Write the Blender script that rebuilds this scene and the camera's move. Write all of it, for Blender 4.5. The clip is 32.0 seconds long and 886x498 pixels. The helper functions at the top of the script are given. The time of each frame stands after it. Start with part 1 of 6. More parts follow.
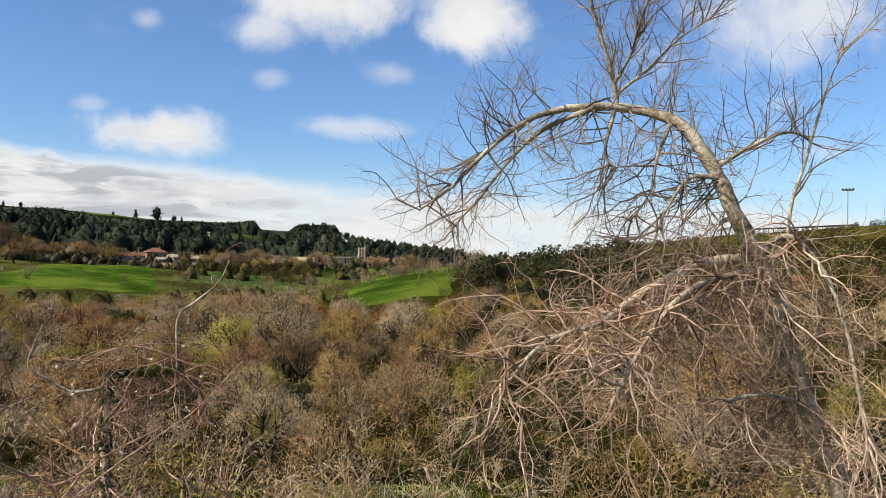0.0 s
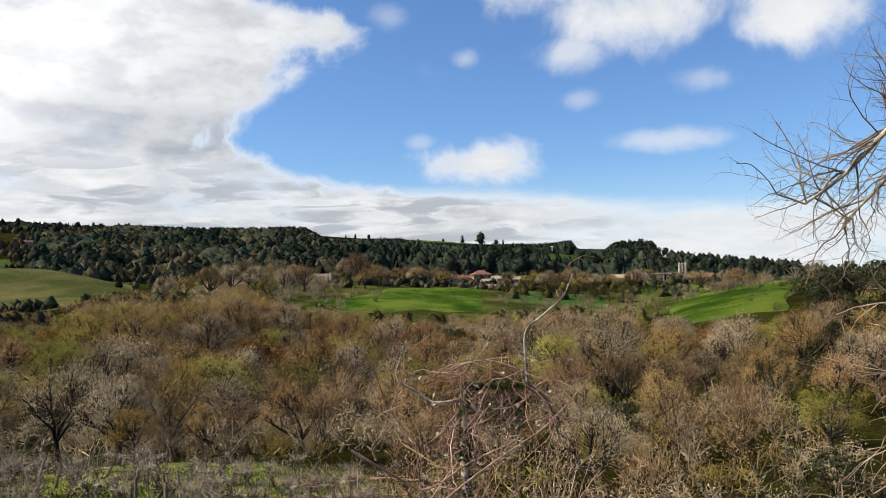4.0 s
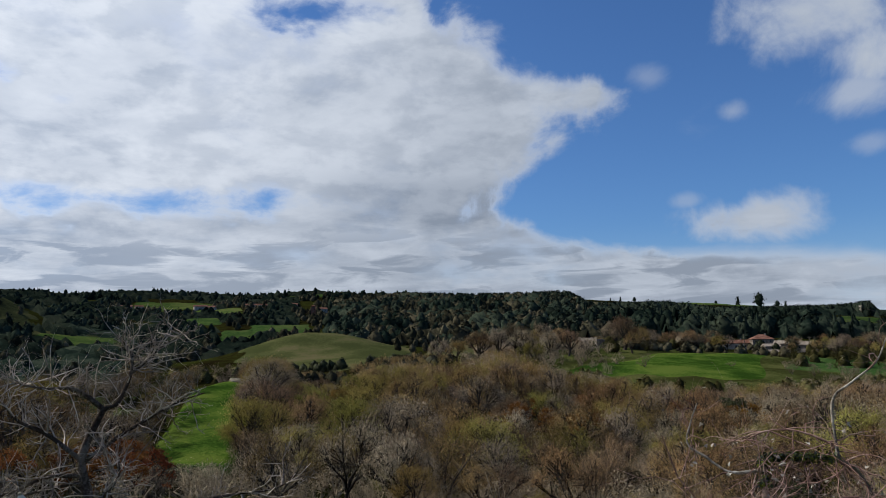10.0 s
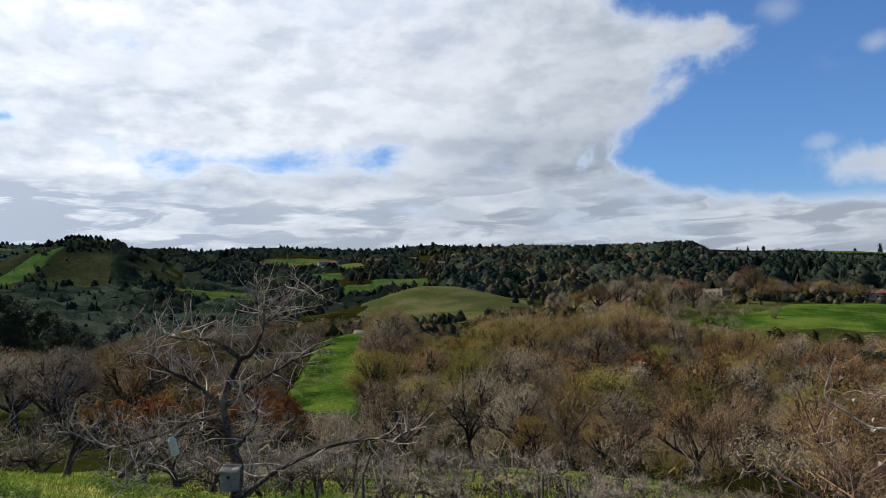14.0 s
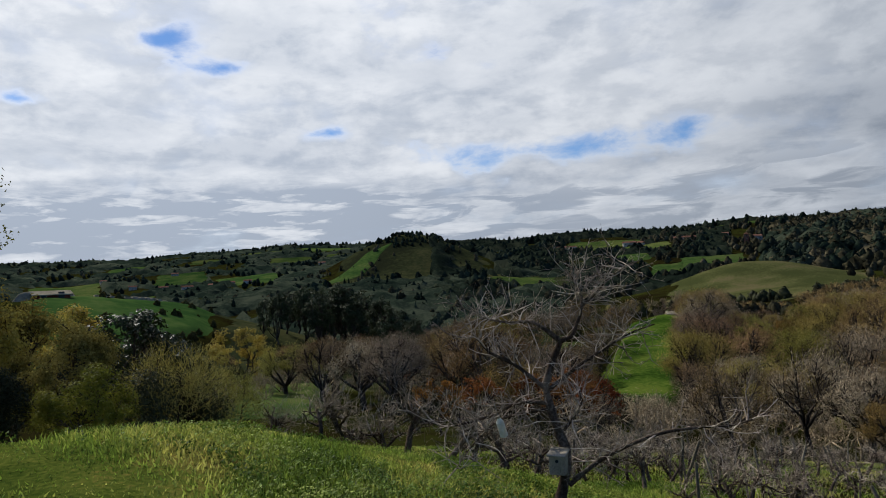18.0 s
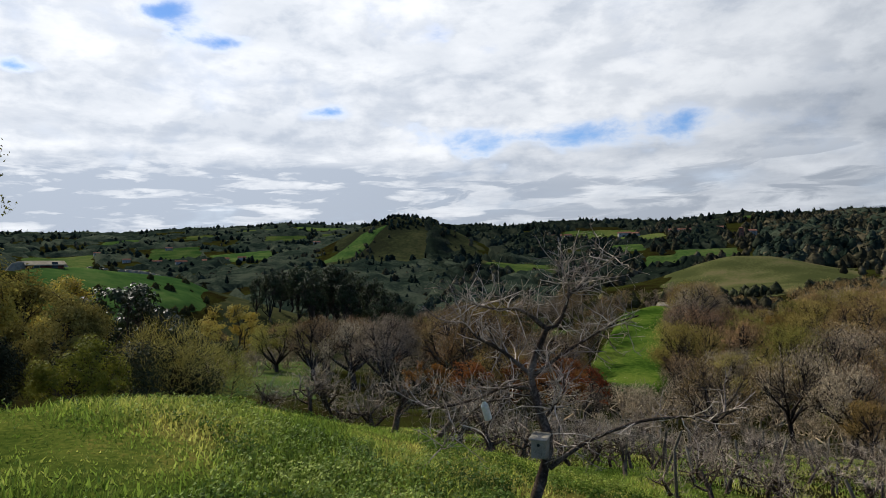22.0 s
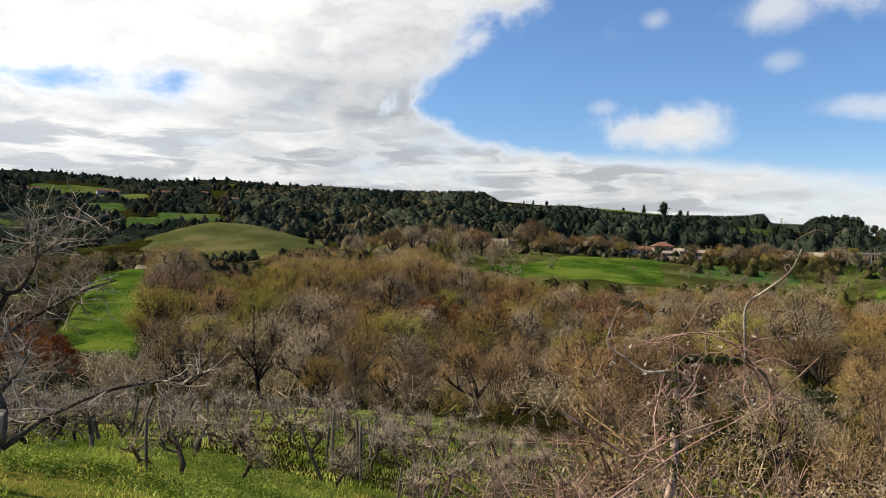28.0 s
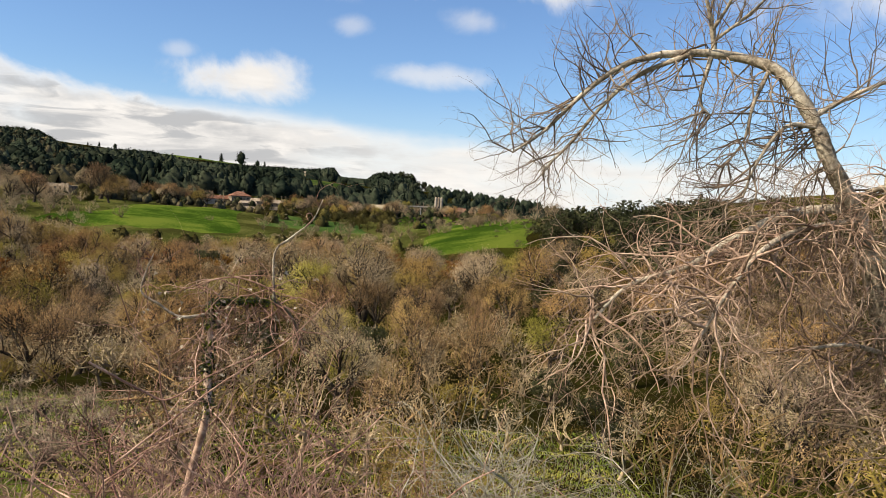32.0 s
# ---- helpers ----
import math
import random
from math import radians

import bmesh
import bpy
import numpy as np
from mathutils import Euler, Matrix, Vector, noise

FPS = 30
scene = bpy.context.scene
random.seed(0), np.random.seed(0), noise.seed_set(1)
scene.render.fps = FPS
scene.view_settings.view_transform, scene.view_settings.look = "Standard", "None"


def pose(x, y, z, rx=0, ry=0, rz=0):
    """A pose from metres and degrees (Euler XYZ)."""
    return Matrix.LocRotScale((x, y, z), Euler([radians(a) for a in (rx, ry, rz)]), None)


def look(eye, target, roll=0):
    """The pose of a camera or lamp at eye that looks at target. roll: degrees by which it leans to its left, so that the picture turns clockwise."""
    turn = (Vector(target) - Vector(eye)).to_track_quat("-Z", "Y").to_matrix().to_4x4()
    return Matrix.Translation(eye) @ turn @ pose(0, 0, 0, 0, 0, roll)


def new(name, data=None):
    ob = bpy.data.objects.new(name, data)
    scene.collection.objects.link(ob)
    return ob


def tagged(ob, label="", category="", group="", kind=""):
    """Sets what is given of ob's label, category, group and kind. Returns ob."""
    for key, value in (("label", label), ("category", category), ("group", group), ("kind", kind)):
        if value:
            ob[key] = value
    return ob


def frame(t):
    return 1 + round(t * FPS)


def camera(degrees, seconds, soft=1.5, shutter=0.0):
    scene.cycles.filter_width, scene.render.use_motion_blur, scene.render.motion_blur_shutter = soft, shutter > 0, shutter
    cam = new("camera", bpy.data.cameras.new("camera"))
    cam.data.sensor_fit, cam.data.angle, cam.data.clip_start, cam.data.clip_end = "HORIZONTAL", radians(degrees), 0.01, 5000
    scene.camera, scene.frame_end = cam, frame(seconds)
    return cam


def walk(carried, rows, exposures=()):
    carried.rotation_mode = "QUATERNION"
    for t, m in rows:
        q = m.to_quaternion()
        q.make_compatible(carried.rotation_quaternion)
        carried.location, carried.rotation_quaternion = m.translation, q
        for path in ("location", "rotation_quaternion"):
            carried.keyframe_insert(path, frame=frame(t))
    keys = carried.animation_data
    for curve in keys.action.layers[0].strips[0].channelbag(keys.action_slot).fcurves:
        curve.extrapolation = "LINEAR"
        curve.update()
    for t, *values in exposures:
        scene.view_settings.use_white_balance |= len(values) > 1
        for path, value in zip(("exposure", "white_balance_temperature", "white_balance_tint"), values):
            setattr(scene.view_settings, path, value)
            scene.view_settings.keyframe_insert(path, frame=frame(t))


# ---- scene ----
cam = camera(60.5, 32.0, soft=0.75)

PATH = [
    (0, (0.002, 0.001, 0.0), (-0.004, 2.001, 0.024), 1.0),
    (0.5, (-0.017, -0.015, 0.005), (-0.1, 1.983, 0.064), 1.2),
    (1, (-0.039, -0.041, 0.008), (-0.233, 1.949, 0.066), 1.0),
    (1.5, (-0.061, -0.067, 0.009), (-0.377, 1.908, 0.047), 1.0),
    (2, (-0.07, -0.07, 0.006), (-0.512, 1.88, 0.038), 0.2),
    (2.5, (-0.117, 0.056, -0.023), (-0.693, 1.972, -0.002), -0.2),
    (3, (-0.148, 0.13, -0.034), (-0.877, 1.992, -0.004), -0.8),
    (3.5, (-0.184, 0.16, -0.031), (-0.964, 2.001, 0.032), -1.1),
    (5.5, (-0.241, -0.022, -0.088), (-1.259, 1.699, -0.048), -0.2),
    (6, (-0.26, -0.061, -0.073), (-1.435, 1.556, -0.018), -1.2),
    (6.5, (-0.272, -0.092, -0.065), (-1.521, 1.466, 0.042), -1.2),
    (7, (-0.276, -0.11, -0.051), (-1.52, 1.442, 0.163), -0.8),
    (7.5, (-0.244, -0.083, -0.053), (-1.54, 1.424, 0.17), -1.6),
    (8, (-0.236, -0.066, -0.054), (-1.564, 1.412, 0.171), -0.9),
    (8.5, (-0.23, -0.073, -0.049), (-1.576, 1.387, 0.186), -0.7),
    (9, (-0.236, -0.067, -0.053), (-1.582, 1.391, 0.191), -0.7),
    (9.5, (-0.231, -0.062, -0.056), (-1.592, 1.384, 0.176), -0.6),
    (10, (-0.232, -0.068, -0.054), (-1.595, 1.375, 0.194), -0.7),
    (10.5, (-0.234, -0.082, -0.048), (-1.612, 1.342, 0.221), -0.9),
    (11, (-0.226, -0.097, -0.048), (-1.596, 1.328, 0.252), -1.3),
    (11.5, (-0.236, -0.089, -0.048), (-1.617, 1.324, 0.262), -1.1),
    (12, (-0.249, -0.071, -0.046), (-1.659, 1.322, 0.224), -1.4),
    (12.5, (-0.249, -0.06, -0.053), (-1.694, 1.302, 0.186), -1.3),
    (13, (-0.248, -0.062, -0.061), (-1.723, 1.272, 0.153), -1.6),
    (13.5, (-0.259, -0.055, -0.066), (-1.772, 1.244, 0.092), -1.5),
    (14, (-0.259, -0.059, -0.061), (-1.836, 1.165, 0.069), -1.1),
    (14.5, (-0.27, -0.075, -0.077), (-1.935, 1.031, 0.004), -1.2),
    (15, (-0.3, -0.088, -0.082), (-2.069, 0.842, -0.012), -1.6),
    (15.5, (-0.353, -0.088, -0.076), (-2.183, 0.715, 0.009), -2.2),
    (17.5, (-0.68, -0.024, -0.097), (-2.608, 0.483, 0.061), -2.3),
    (18, (-0.671, 0.014, -0.094), (-2.599, 0.535, 0.022), -3.4),
    (18.5, (-0.68, 0.019, -0.092), (-2.617, 0.498, 0.043), -2.7),
    (19, (-0.635, 0.016, -0.082), (-2.579, 0.467, 0.052), -3.1),
    (19.5, (-0.585, 0.003, -0.074), (-2.544, 0.376, 0.074), -3.4),
    (20, (-0.526, -0.017, -0.078), (-2.49, 0.334, 0.062), -3.5),
    (20.5, (-0.529, -0.012, -0.083), (-2.489, 0.382, -0.042), -2.6),
    (21, (-0.561, -0.001, -0.092), (-2.523, 0.384, -0.076), -2.5),
    (21.5, (-0.533, 0.007, -0.084), (-2.485, 0.436, -0.024), -1.9),
    (22, (-0.475, -0.002, -0.078), (-2.401, 0.53, -0.005), -1.4),
    (22.5, (-0.49, 0.001, -0.087), (-2.379, 0.656, -0.031), -0.7),
    (23, (-0.493, -0.005, -0.093), (-2.338, 0.766, -0.074), 0.2),
    (23.5, (-0.484, 0.008, -0.088), (-2.232, 0.98, -0.072), 0.7),
    (24, (-0.443, -0.017, -0.089), (-2.022, 1.21, -0.069), 0.3),
    (24.5, (-0.402, -0.051, -0.085), (-1.845, 1.334, -0.08), 0.8),
    (25, (-0.392, -0.058, -0.084), (-1.812, 1.35, -0.061), 0.5),
    (25.5, (-0.406, -0.026, -0.106), (-1.799, 1.409, -0.075), 0.3),
    (27.5, (-0.421, -0.059, -0.065), (-1.707, 1.472, -0.085), 1.3),
    (28, (-0.393, -0.071, -0.053), (-1.595, 1.527, -0.073), 1.5),
    (28.5, (-0.362, -0.111, -0.055), (-1.444, 1.571, -0.067), 1.6),
    (29, (-0.342, -0.141, -0.045), (-1.315, 1.606, -0.064), 2.5),
    (29.5, (-0.305, -0.164, -0.047), (-1.203, 1.623, -0.085), 2.1),
    (30, (-0.228, -0.205, -0.043), (-1.001, 1.638, -0.119), 3.1),
    (30.5, (-0.179, -0.168, -0.049), (-0.795, 1.731, -0.175), 3.3),
    (31, (-0.134, -0.167, -0.054), (-0.584, 1.776, -0.202), 2.8),
    (31.5, (-0.09, -0.145, -0.053), (-0.407, 1.825, -0.182), 2.5),
    (32, (-0.058, -0.143, -0.051), (-0.258, 1.844, -0.162), 2.8),
]
walk(cam, [(t, look(eye, target, roll)) for t, eye, target, roll in PATH], exposures=[(0,.45,7000,10),(3.5,.45,6800,10),(5.5,.35,6600,10),(6.2,.2,6400,10),(7.2,-.3,5900,10),(8.4,-.32,5900,10),(9,-.42,5900,10),(9.6,-.34,5900,10),(11,-.3,5900,10),(13.2,-.3,5900,10),(14.2,.1,6200,10),(15.5,.15,6300,10),(17.5,-.25,6200,10),(20,-.35,6100,10),(20.6,.1,6300,10),(22,0,6300,10),(23,.05,6300,10),(25.5,.25,6500,10),(27.5,.4,6900,10),(30,.5,7200,11),(32,.55,7500,12)])

# ---- daylight: sky with clouds, one sun high on the left ----
SUN_AZ, SUN_EL = 118.0, 42.0
world = bpy.data.worlds.new("sky")
scene.world = world
world.use_nodes = True


class Nodes:
    """Short hand for building a node tree."""

    def __init__(self, tree):
        self.tree = tree
        tree.nodes.clear()

    def add(self, kind):
        return self.tree.nodes.new(kind)

    def link(self, a, b):
        self.tree.links.new(a, b)

    def put(self, value, socket):
        if isinstance(value, bpy.types.NodeSocket):
            self.tree.links.new(value, socket)
        elif value is not None:
            socket.default_value = value

    def math(self, op, a, b=None, c=None, clamp=False):
        n = self.tree.nodes.new("ShaderNodeMath")
        n.operation, n.use_clamp = op, clamp
        for value, socket in zip((a, b, c), n.inputs):
            self.put(value, socket)
        return n.outputs[0]

    def vec(self, op, a, b=None):
        n = self.tree.nodes.new("ShaderNodeVectorMath")
        n.operation = op
        self.put(a, n.inputs[0])
        self.put(b, n.inputs[1])
        return n.outputs[1] if op in ("DOT_PRODUCT", "LENGTH", "DISTANCE") else n.outputs[0]

    def noise(self, vector, scale, detail=4.0, rough=0.55, distort=0.0):
        n = self.tree.nodes.new("ShaderNodeTexNoise")
        self.put(vector, n.inputs["Vector"])
        n.inputs["Scale"].default_value, n.inputs["Detail"].default_value = scale, detail
        n.inputs["Roughness"].default_value, n.inputs["Distortion"].default_value = rough, distort
        return n.outputs[0]

    def step(self, value, lo, hi, a=0.0, b=1.0):
        n = self.tree.nodes.new("ShaderNodeMapRange")
        n.interpolation_type = "SMOOTHSTEP"
        for v, socket in zip((value, lo, hi, a, b), n.inputs):
            self.put(v, socket)
        return n.outputs[0]

    def mix(self, factor, a, b, kind="MIX"):
        n = self.tree.nodes.new("ShaderNodeMix")
        n.data_type, n.blend_type = "RGBA", kind
        self.put(factor, n.inputs[0])
        for value, socket in ((a, n.inputs[6]), (b, n.inputs[7])):
            self.put((*value, 1) if isinstance(value, tuple) else value, socket)
        return n.outputs[2]

    def ramp(self, value, stops):
        n = self.tree.nodes.new("ShaderNodeValToRGB")
        self.put(value, n.inputs[0])
        while len(n.color_ramp.elements) < len(stops):
            n.color_ramp.elements.new(0.5)
        for e, (at, colour) in zip(n.color_ramp.elements, stops):
            e.position, e.color = at, (*colour, 1)
        return n.outputs[0]


def way(az, el):
    """The direction at that azimuth (to the left of +y) and elevation, in degrees."""
    a, e = radians(az), radians(el)
    return Vector((-math.sin(a) * math.cos(e), math.cos(a) * math.cos(e), math.sin(e)))


def build_sky():
    g = Nodes(world.node_tree)
    sky = g.add("ShaderNodeTexSky")
    sky.sky_type, sky.sun_disc = "NISHITA", False
    sky.sun_elevation, sky.sun_rotation = radians(SUN_EL), radians(-SUN_AZ)
    sky.air_density, sky.dust_density, sky.ozone_density = 1.0, 0.4, 2.0
    place = g.add("ShaderNodeTexCoord").outputs["Generated"]
    apart = g.add("ShaderNodeSeparateXYZ")
    g.link(place, apart.inputs[0])
    x, y, z = apart.outputs
    el = g.math("MULTIPLY", g.math("ARCSINE", z), 57.2958)
    az = g.math("MULTIPLY", g.math("ARCTAN2", g.math("MULTIPLY", x, -1.0), y), 57.2958)
    # cloud deck seen in perspective: stretched towards the horizon
    low = g.math("MAXIMUM", z, 0.0)
    deck = g.vec("DIVIDE", place, g.add("ShaderNodeCombineXYZ").outputs[0])
    div = deck.node.inputs[1].links[0].from_node
    h = g.math("ADD", low, 0.10)
    for s in div.inputs:
        g.link(h, s)
    big = g.noise(deck, 0.55, 6.0, 0.52, 0.3)
    squat = g.vec("MULTIPLY", place, (1.0, 1.0, 1.9))

    def billows(at):
        return g.math("ADD", g.math("MULTIPLY", g.noise(at, 4.6, 4.0, 0.5, 0.25), 0.6), g.math("MULTIPLY", g.noise(at, 13.0, 9.0, 0.58, 0.2), 0.4))

    billow = billows(squat)
    body = g.math("ADD", g.math("MULTIPLY", big, 0.45), g.math("MULTIPLY", billow, 0.55))
    toward = way(SUN_AZ, 55)
    # brighter where the cloud thins towards the sun, greyer where it thickens
    relief = g.math("MULTIPLY_ADD", g.math("SUBTRACT", billow, billows(g.vec("ADD", squat, tuple(toward * 0.035)))), 4.0, 0.5, clamp=True)
    puffs = g.noise(place, 7.0, 8.0, 0.6, 0.3)
    flat = g.add("ShaderNodeCombineXYZ")
    g.link(g.math("MULTIPLY", az, 0.11), flat.inputs[0])
    g.link(g.math("MULTIPLY", el, 0.62), flat.inputs[1])
    rolls = g.noise(flat.outputs[0], 1.3, 7.0, 0.55, 0.6)
    # the deck covers the left; its edge leans over the valley
    edge_at = g.ramp(g.math("DIVIDE", el, 30.0), [(p / 30.0, (v / 60.0,) * 3) for p, v in ((5.0, 23.0), (7.3, 31.0), (8.6, 36.5), (10.0, 40.0), (12.6, 37.2), (16.0, 34.0), (18.2, 31.4), (20.3, 36.0), (25.5, 43.0))])
    lean = g.math("SUBTRACT", az, g.math("MULTIPLY", edge_at, 60.0))
    ragged = g.math("ADD", lean, g.math("MULTIPLY", g.math("SUBTRACT", puffs, 0.47), 22.0))
    cover = g.step(ragged, -6.0, 6.0, -0.30, 0.22)
    band = g.math("MULTIPLY", g.step(g.math("SUBTRACT", el, g.math("MULTIPLY", az, 0.05)), 3.2, 6.6, 1.0, 0.0), g.step(az, -45.0, 30.0, 0.24, 0.42))
    cover = g.math("MAXIMUM", cover, g.math("SUBTRACT", band, 0.21))
    # rents in the deck: azimuth, elevation, half width, half height
    for a, e, w, hgt in ((67.0, 10.2, 7.5, 0.8), (80.2, 20.0, 2.4, 1.2), (70.6, 16.5, 2.4, 0.9), (74.0, 17.4, 1.6, 0.8), (53.0, 24.0, 4.0, 0.9), (95.0, 18.6, 1.4, 0.6), (100.7, 20.7, 2.2, 0.9), (104.0, 14.4, 2.2, 0.5), (83.0, 12.3, 1.4, 0.4), (90.4, 17.0, 2.0, 0.4)):
        dx = g.math("DIVIDE", g.math("SUBTRACT", az, a), w)
        dy = g.math("DIVIDE", g.math("SUBTRACT", el, e), hgt)
        r = g.math("SQRT", g.math("ADD", g.math("MULTIPLY", dx, dx), g.math("MULTIPLY", dy, dy)))
        torn = g.math("ADD", r, g.math("MULTIPLY", g.math("SUBTRACT", billow, 0.47), 9.0))
        cover = g.math("SUBTRACT", cover, g.step(torn, -0.8, 2.2, 0.31, 0.0))
    density = g.step(g.math("ADD", body, cover), 0.38, 0.72)
    # lone clouds over the right half: azimuth, elevation, half width, half height, weight
    for a, e, w, hgt, k in ((20.6, 8.4, 5.6, 1.5, 1.0), (9.5, 18.2, 7.0, 2.4, 1.0), (-1.9, 17.4, 4.6, 2.4, 1.0), (7.2, 9.6, 4.6, 0.9, 0.55),
                            (13.1, 12.8, 1.7, 0.8, 0.35), (4.4, 13.6, 2.4, 1.0, 0.4), (-24.0, 16.5, 10.0, 4.0, 0.8), (-26.6, 7.7, 1.8, 0.9, 0.4),
                            (21.8, 16.0, 1.2, 0.8, 0.4), (25.3, 10.0, 1.3, 0.6, 0.35), (17.0, 21.8, 6.0, 3.0, 0.95), (13.6, 16.2, 3.0, 1.6, 0.7), (-23.6, 10.9, 1.8, 1.0, 0.25), (27.6, 19.0, 1.6, 1.0, 0.3)):
        dx = g.math("DIVIDE", g.math("SUBTRACT", az, a), w)
        dy = g.math("DIVIDE", g.math("SUBTRACT", el, e), hgt)
        r = g.math("SQRT", g.math("ADD", g.math("MULTIPLY", dx, dx), g.math("MULTIPLY", dy, dy)))
        edge = g.math("ADD", r, g.math("MULTIPLY", g.math("SUBTRACT", puffs, 0.47), 3.6))
        density = g.math("MAXIMUM", density, g.math("MULTIPLY", g.step(edge, 0.1, 1.3, 1.0, 0.0), k))
    haze = g.step(el, 0.0, 9.0, 0.55, 0.0)
    shade = g.math("ADD", g.math("MULTIPLY", g.noise(deck, 0.8, 6.0, 0.55, 0.4), 0.6), g.math("MULTIPLY", g.noise(deck, 2.6, 6.0, 0.6, 0.3), 0.4))
    base = g.math("ADD", g.math("MULTIPLY", g.step(shade, 0.40, 0.66), 0.55), g.math("MULTIPLY", g.step(relief, 0.18, 0.74, 1.0, 0.0), 0.35))
    # grey rolls low over the horizon and the grey belly at the edge of the deck
    low_rolls = g.math("MULTIPLY", g.step(rolls, 0.42, 0.58), g.step(el, 6.5, 10.0, 0.9, 0.0))
    belly = g.math("MULTIPLY", g.step(g.math("ABSOLUTE", g.math("SUBTRACT", el, 10.8)), 0.6, 3.2, 0.55, 0.0), g.step(g.math("ABSOLUTE", g.math("SUBTRACT", az, 43.0)), 4.0, 15.0, 1.0, 0.0))
    slate = g.math("MULTIPLY", g.step(g.math("ABSOLUTE", g.math("SUBTRACT", el, 6.2)), 1.2, 3.4, 0.85, 0.0), g.math("MULTIPLY", g.step(az, 62.0, 88.0), g.step(g.math("ADD", g.math("MULTIPLY", rolls, 0.5), g.math("MULTIPLY", g.noise(flat.outputs[0], 3.4, 6.0, 0.55, 0.5), 0.5)), 0.40, 0.56, 0.15, 1.0)))
    under = g.math("ADD", g.math("ADD", g.math("MAXIMUM", base, low_rolls), belly), slate, clamp=True)
    glow = g.step(g.vec("DOT_PRODUCT", place, tuple(way(SUN_AZ - 14, SUN_EL))), 0.40, 0.95, 0.0, 1.0)
    white = g.mix(glow, (7.3, 7.6, 8.0), (12.8, 12.8, 12.8))
    cloud = g.mix(g.math("MULTIPLY", g.math("MULTIPLY", under, g.step(lean, -22.0, -2.0, 0.3, 1.0)), g.step(density, 0.62, 1.0)), white, g.mix(glow, (3.6, 4.0, 4.6), (6.2, 6.9, 8.0)))
    deep = g.mix(1.0, sky.outputs[0], (0.70, 0.97, 1.32), "MULTIPLY")
    blue = g.mix(haze, deep, (5.0, 6.6, 8.6))
    colour = g.mix(density, blue, cloud)
    back = g.add("ShaderNodeBackground")
    back.inputs[1].default_value = 0.088
    g.link(colour, back.inputs[0])
    out = g.add("ShaderNodeOutputWorld")
    g.link(back.outputs[0], out.inputs[0])


build_sky()
sun = new("sun", bpy.data.lights.new("sun", "SUN"))
sun.data.energy, sun.data.angle, sun.data.color = 5.0, radians(0.6), (1.0, 0.93, 0.80)
sun.matrix_world = look(way(SUN_AZ, SUN_EL) * 100, (0, 0, 0))

# ---- materials ----
def material(name, stops, scale=3.0, fine=20.0, rough=0.85, bump=0.0, vary=0.0, hue=0.0, leaf=0.0, patch=0.0, patch_scale=0.05, metal=0.0, piece=0.0):
    """A surface of noise at two scales. vary, hue: how far whole objects differ; patch: large patches; leaf: light let through; piece: how far single twigs or leaves differ."""
    m = bpy.data.materials.new(name)
    m.use_nodes = True
    g = Nodes(m.node_tree)
    at = g.add("ShaderNodeNewGeometry").outputs["Position"]
    coarse = g.noise(at, scale, 3.0)
    grain = g.noise(at, fine, 4.0, 0.6)
    mixed = g.math("ADD", g.math("MULTIPLY", coarse, 0.55), g.math("MULTIPLY", grain, 0.45))
    if patch:
        mixed = g.math("ADD", mixed, g.math("MULTIPLY", g.math("SUBTRACT", g.noise(at, patch_scale, 3.0), 0.5), patch))
    value = g.step(mixed, 0.33, 0.67)
    colour = g.ramp(value, stops)
    if vary or hue:
        rnd = g.add("ShaderNodeObjectInfo").outputs["Random"]
        hsv = g.add("ShaderNodeHueSaturation")
        g.link(colour, hsv.inputs["Color"])
        g.link(g.math("ADD", 1.0 - vary, g.math("MULTIPLY", rnd, 2 * vary)), hsv.inputs["Value"])
        g.link(g.math("ADD", 0.5 - hue, g.math("MULTIPLY", g.math("FRACT", g.math("MULTIPLY", rnd, 7.31)), 2 * hue)), hsv.inputs["Hue"])
        colour = hsv.outputs[0]
    if piece:
        one = g.add("ShaderNodeHueSaturation")
        g.link(colour, one.inputs["Color"])
        g.link(g.math("ADD", 1.0 - piece, g.math("MULTIPLY", g.add("ShaderNodeNewGeometry").outputs["Random Per Island"], 2 * piece)), one.inputs["Value"])
        colour = one.outputs[0]
    bsdf = g.add("ShaderNodeBsdfPrincipled")
    g.link(colour, bsdf.inputs["Base Color"])
    bsdf.inputs["Roughness"].default_value, bsdf.inputs["Metallic"].default_value = rough, metal
    bsdf.inputs["Specular IOR Level"].default_value = 0.25 if rough < 0.6 else (0.06 if rough < 0.85 else 0.0)
    if bump:
        b = g.add("ShaderNodeBump")
        b.inputs["Strength"].default_value, b.inputs["Distance"].default_value = bump, 0.6 / fine
        g.link(grain, b.inputs["Height"])
        g.link(b.outputs[0], bsdf.inputs["Normal"])
    shader = bsdf.outputs[0]
    if leaf:
        thin = g.add("ShaderNodeBsdfTranslucent")
        g.link(colour, thin.inputs[0])
        both = g.add("ShaderNodeMixShader")
        both.inputs[0].default_value = leaf
        g.link(shader, both.inputs[1])
        g.link(thin.outputs[0], both.inputs[2])
        shader = both.outputs[0]
    g.link(shader, g.add("ShaderNodeOutputMaterial").inputs[0])
    return m


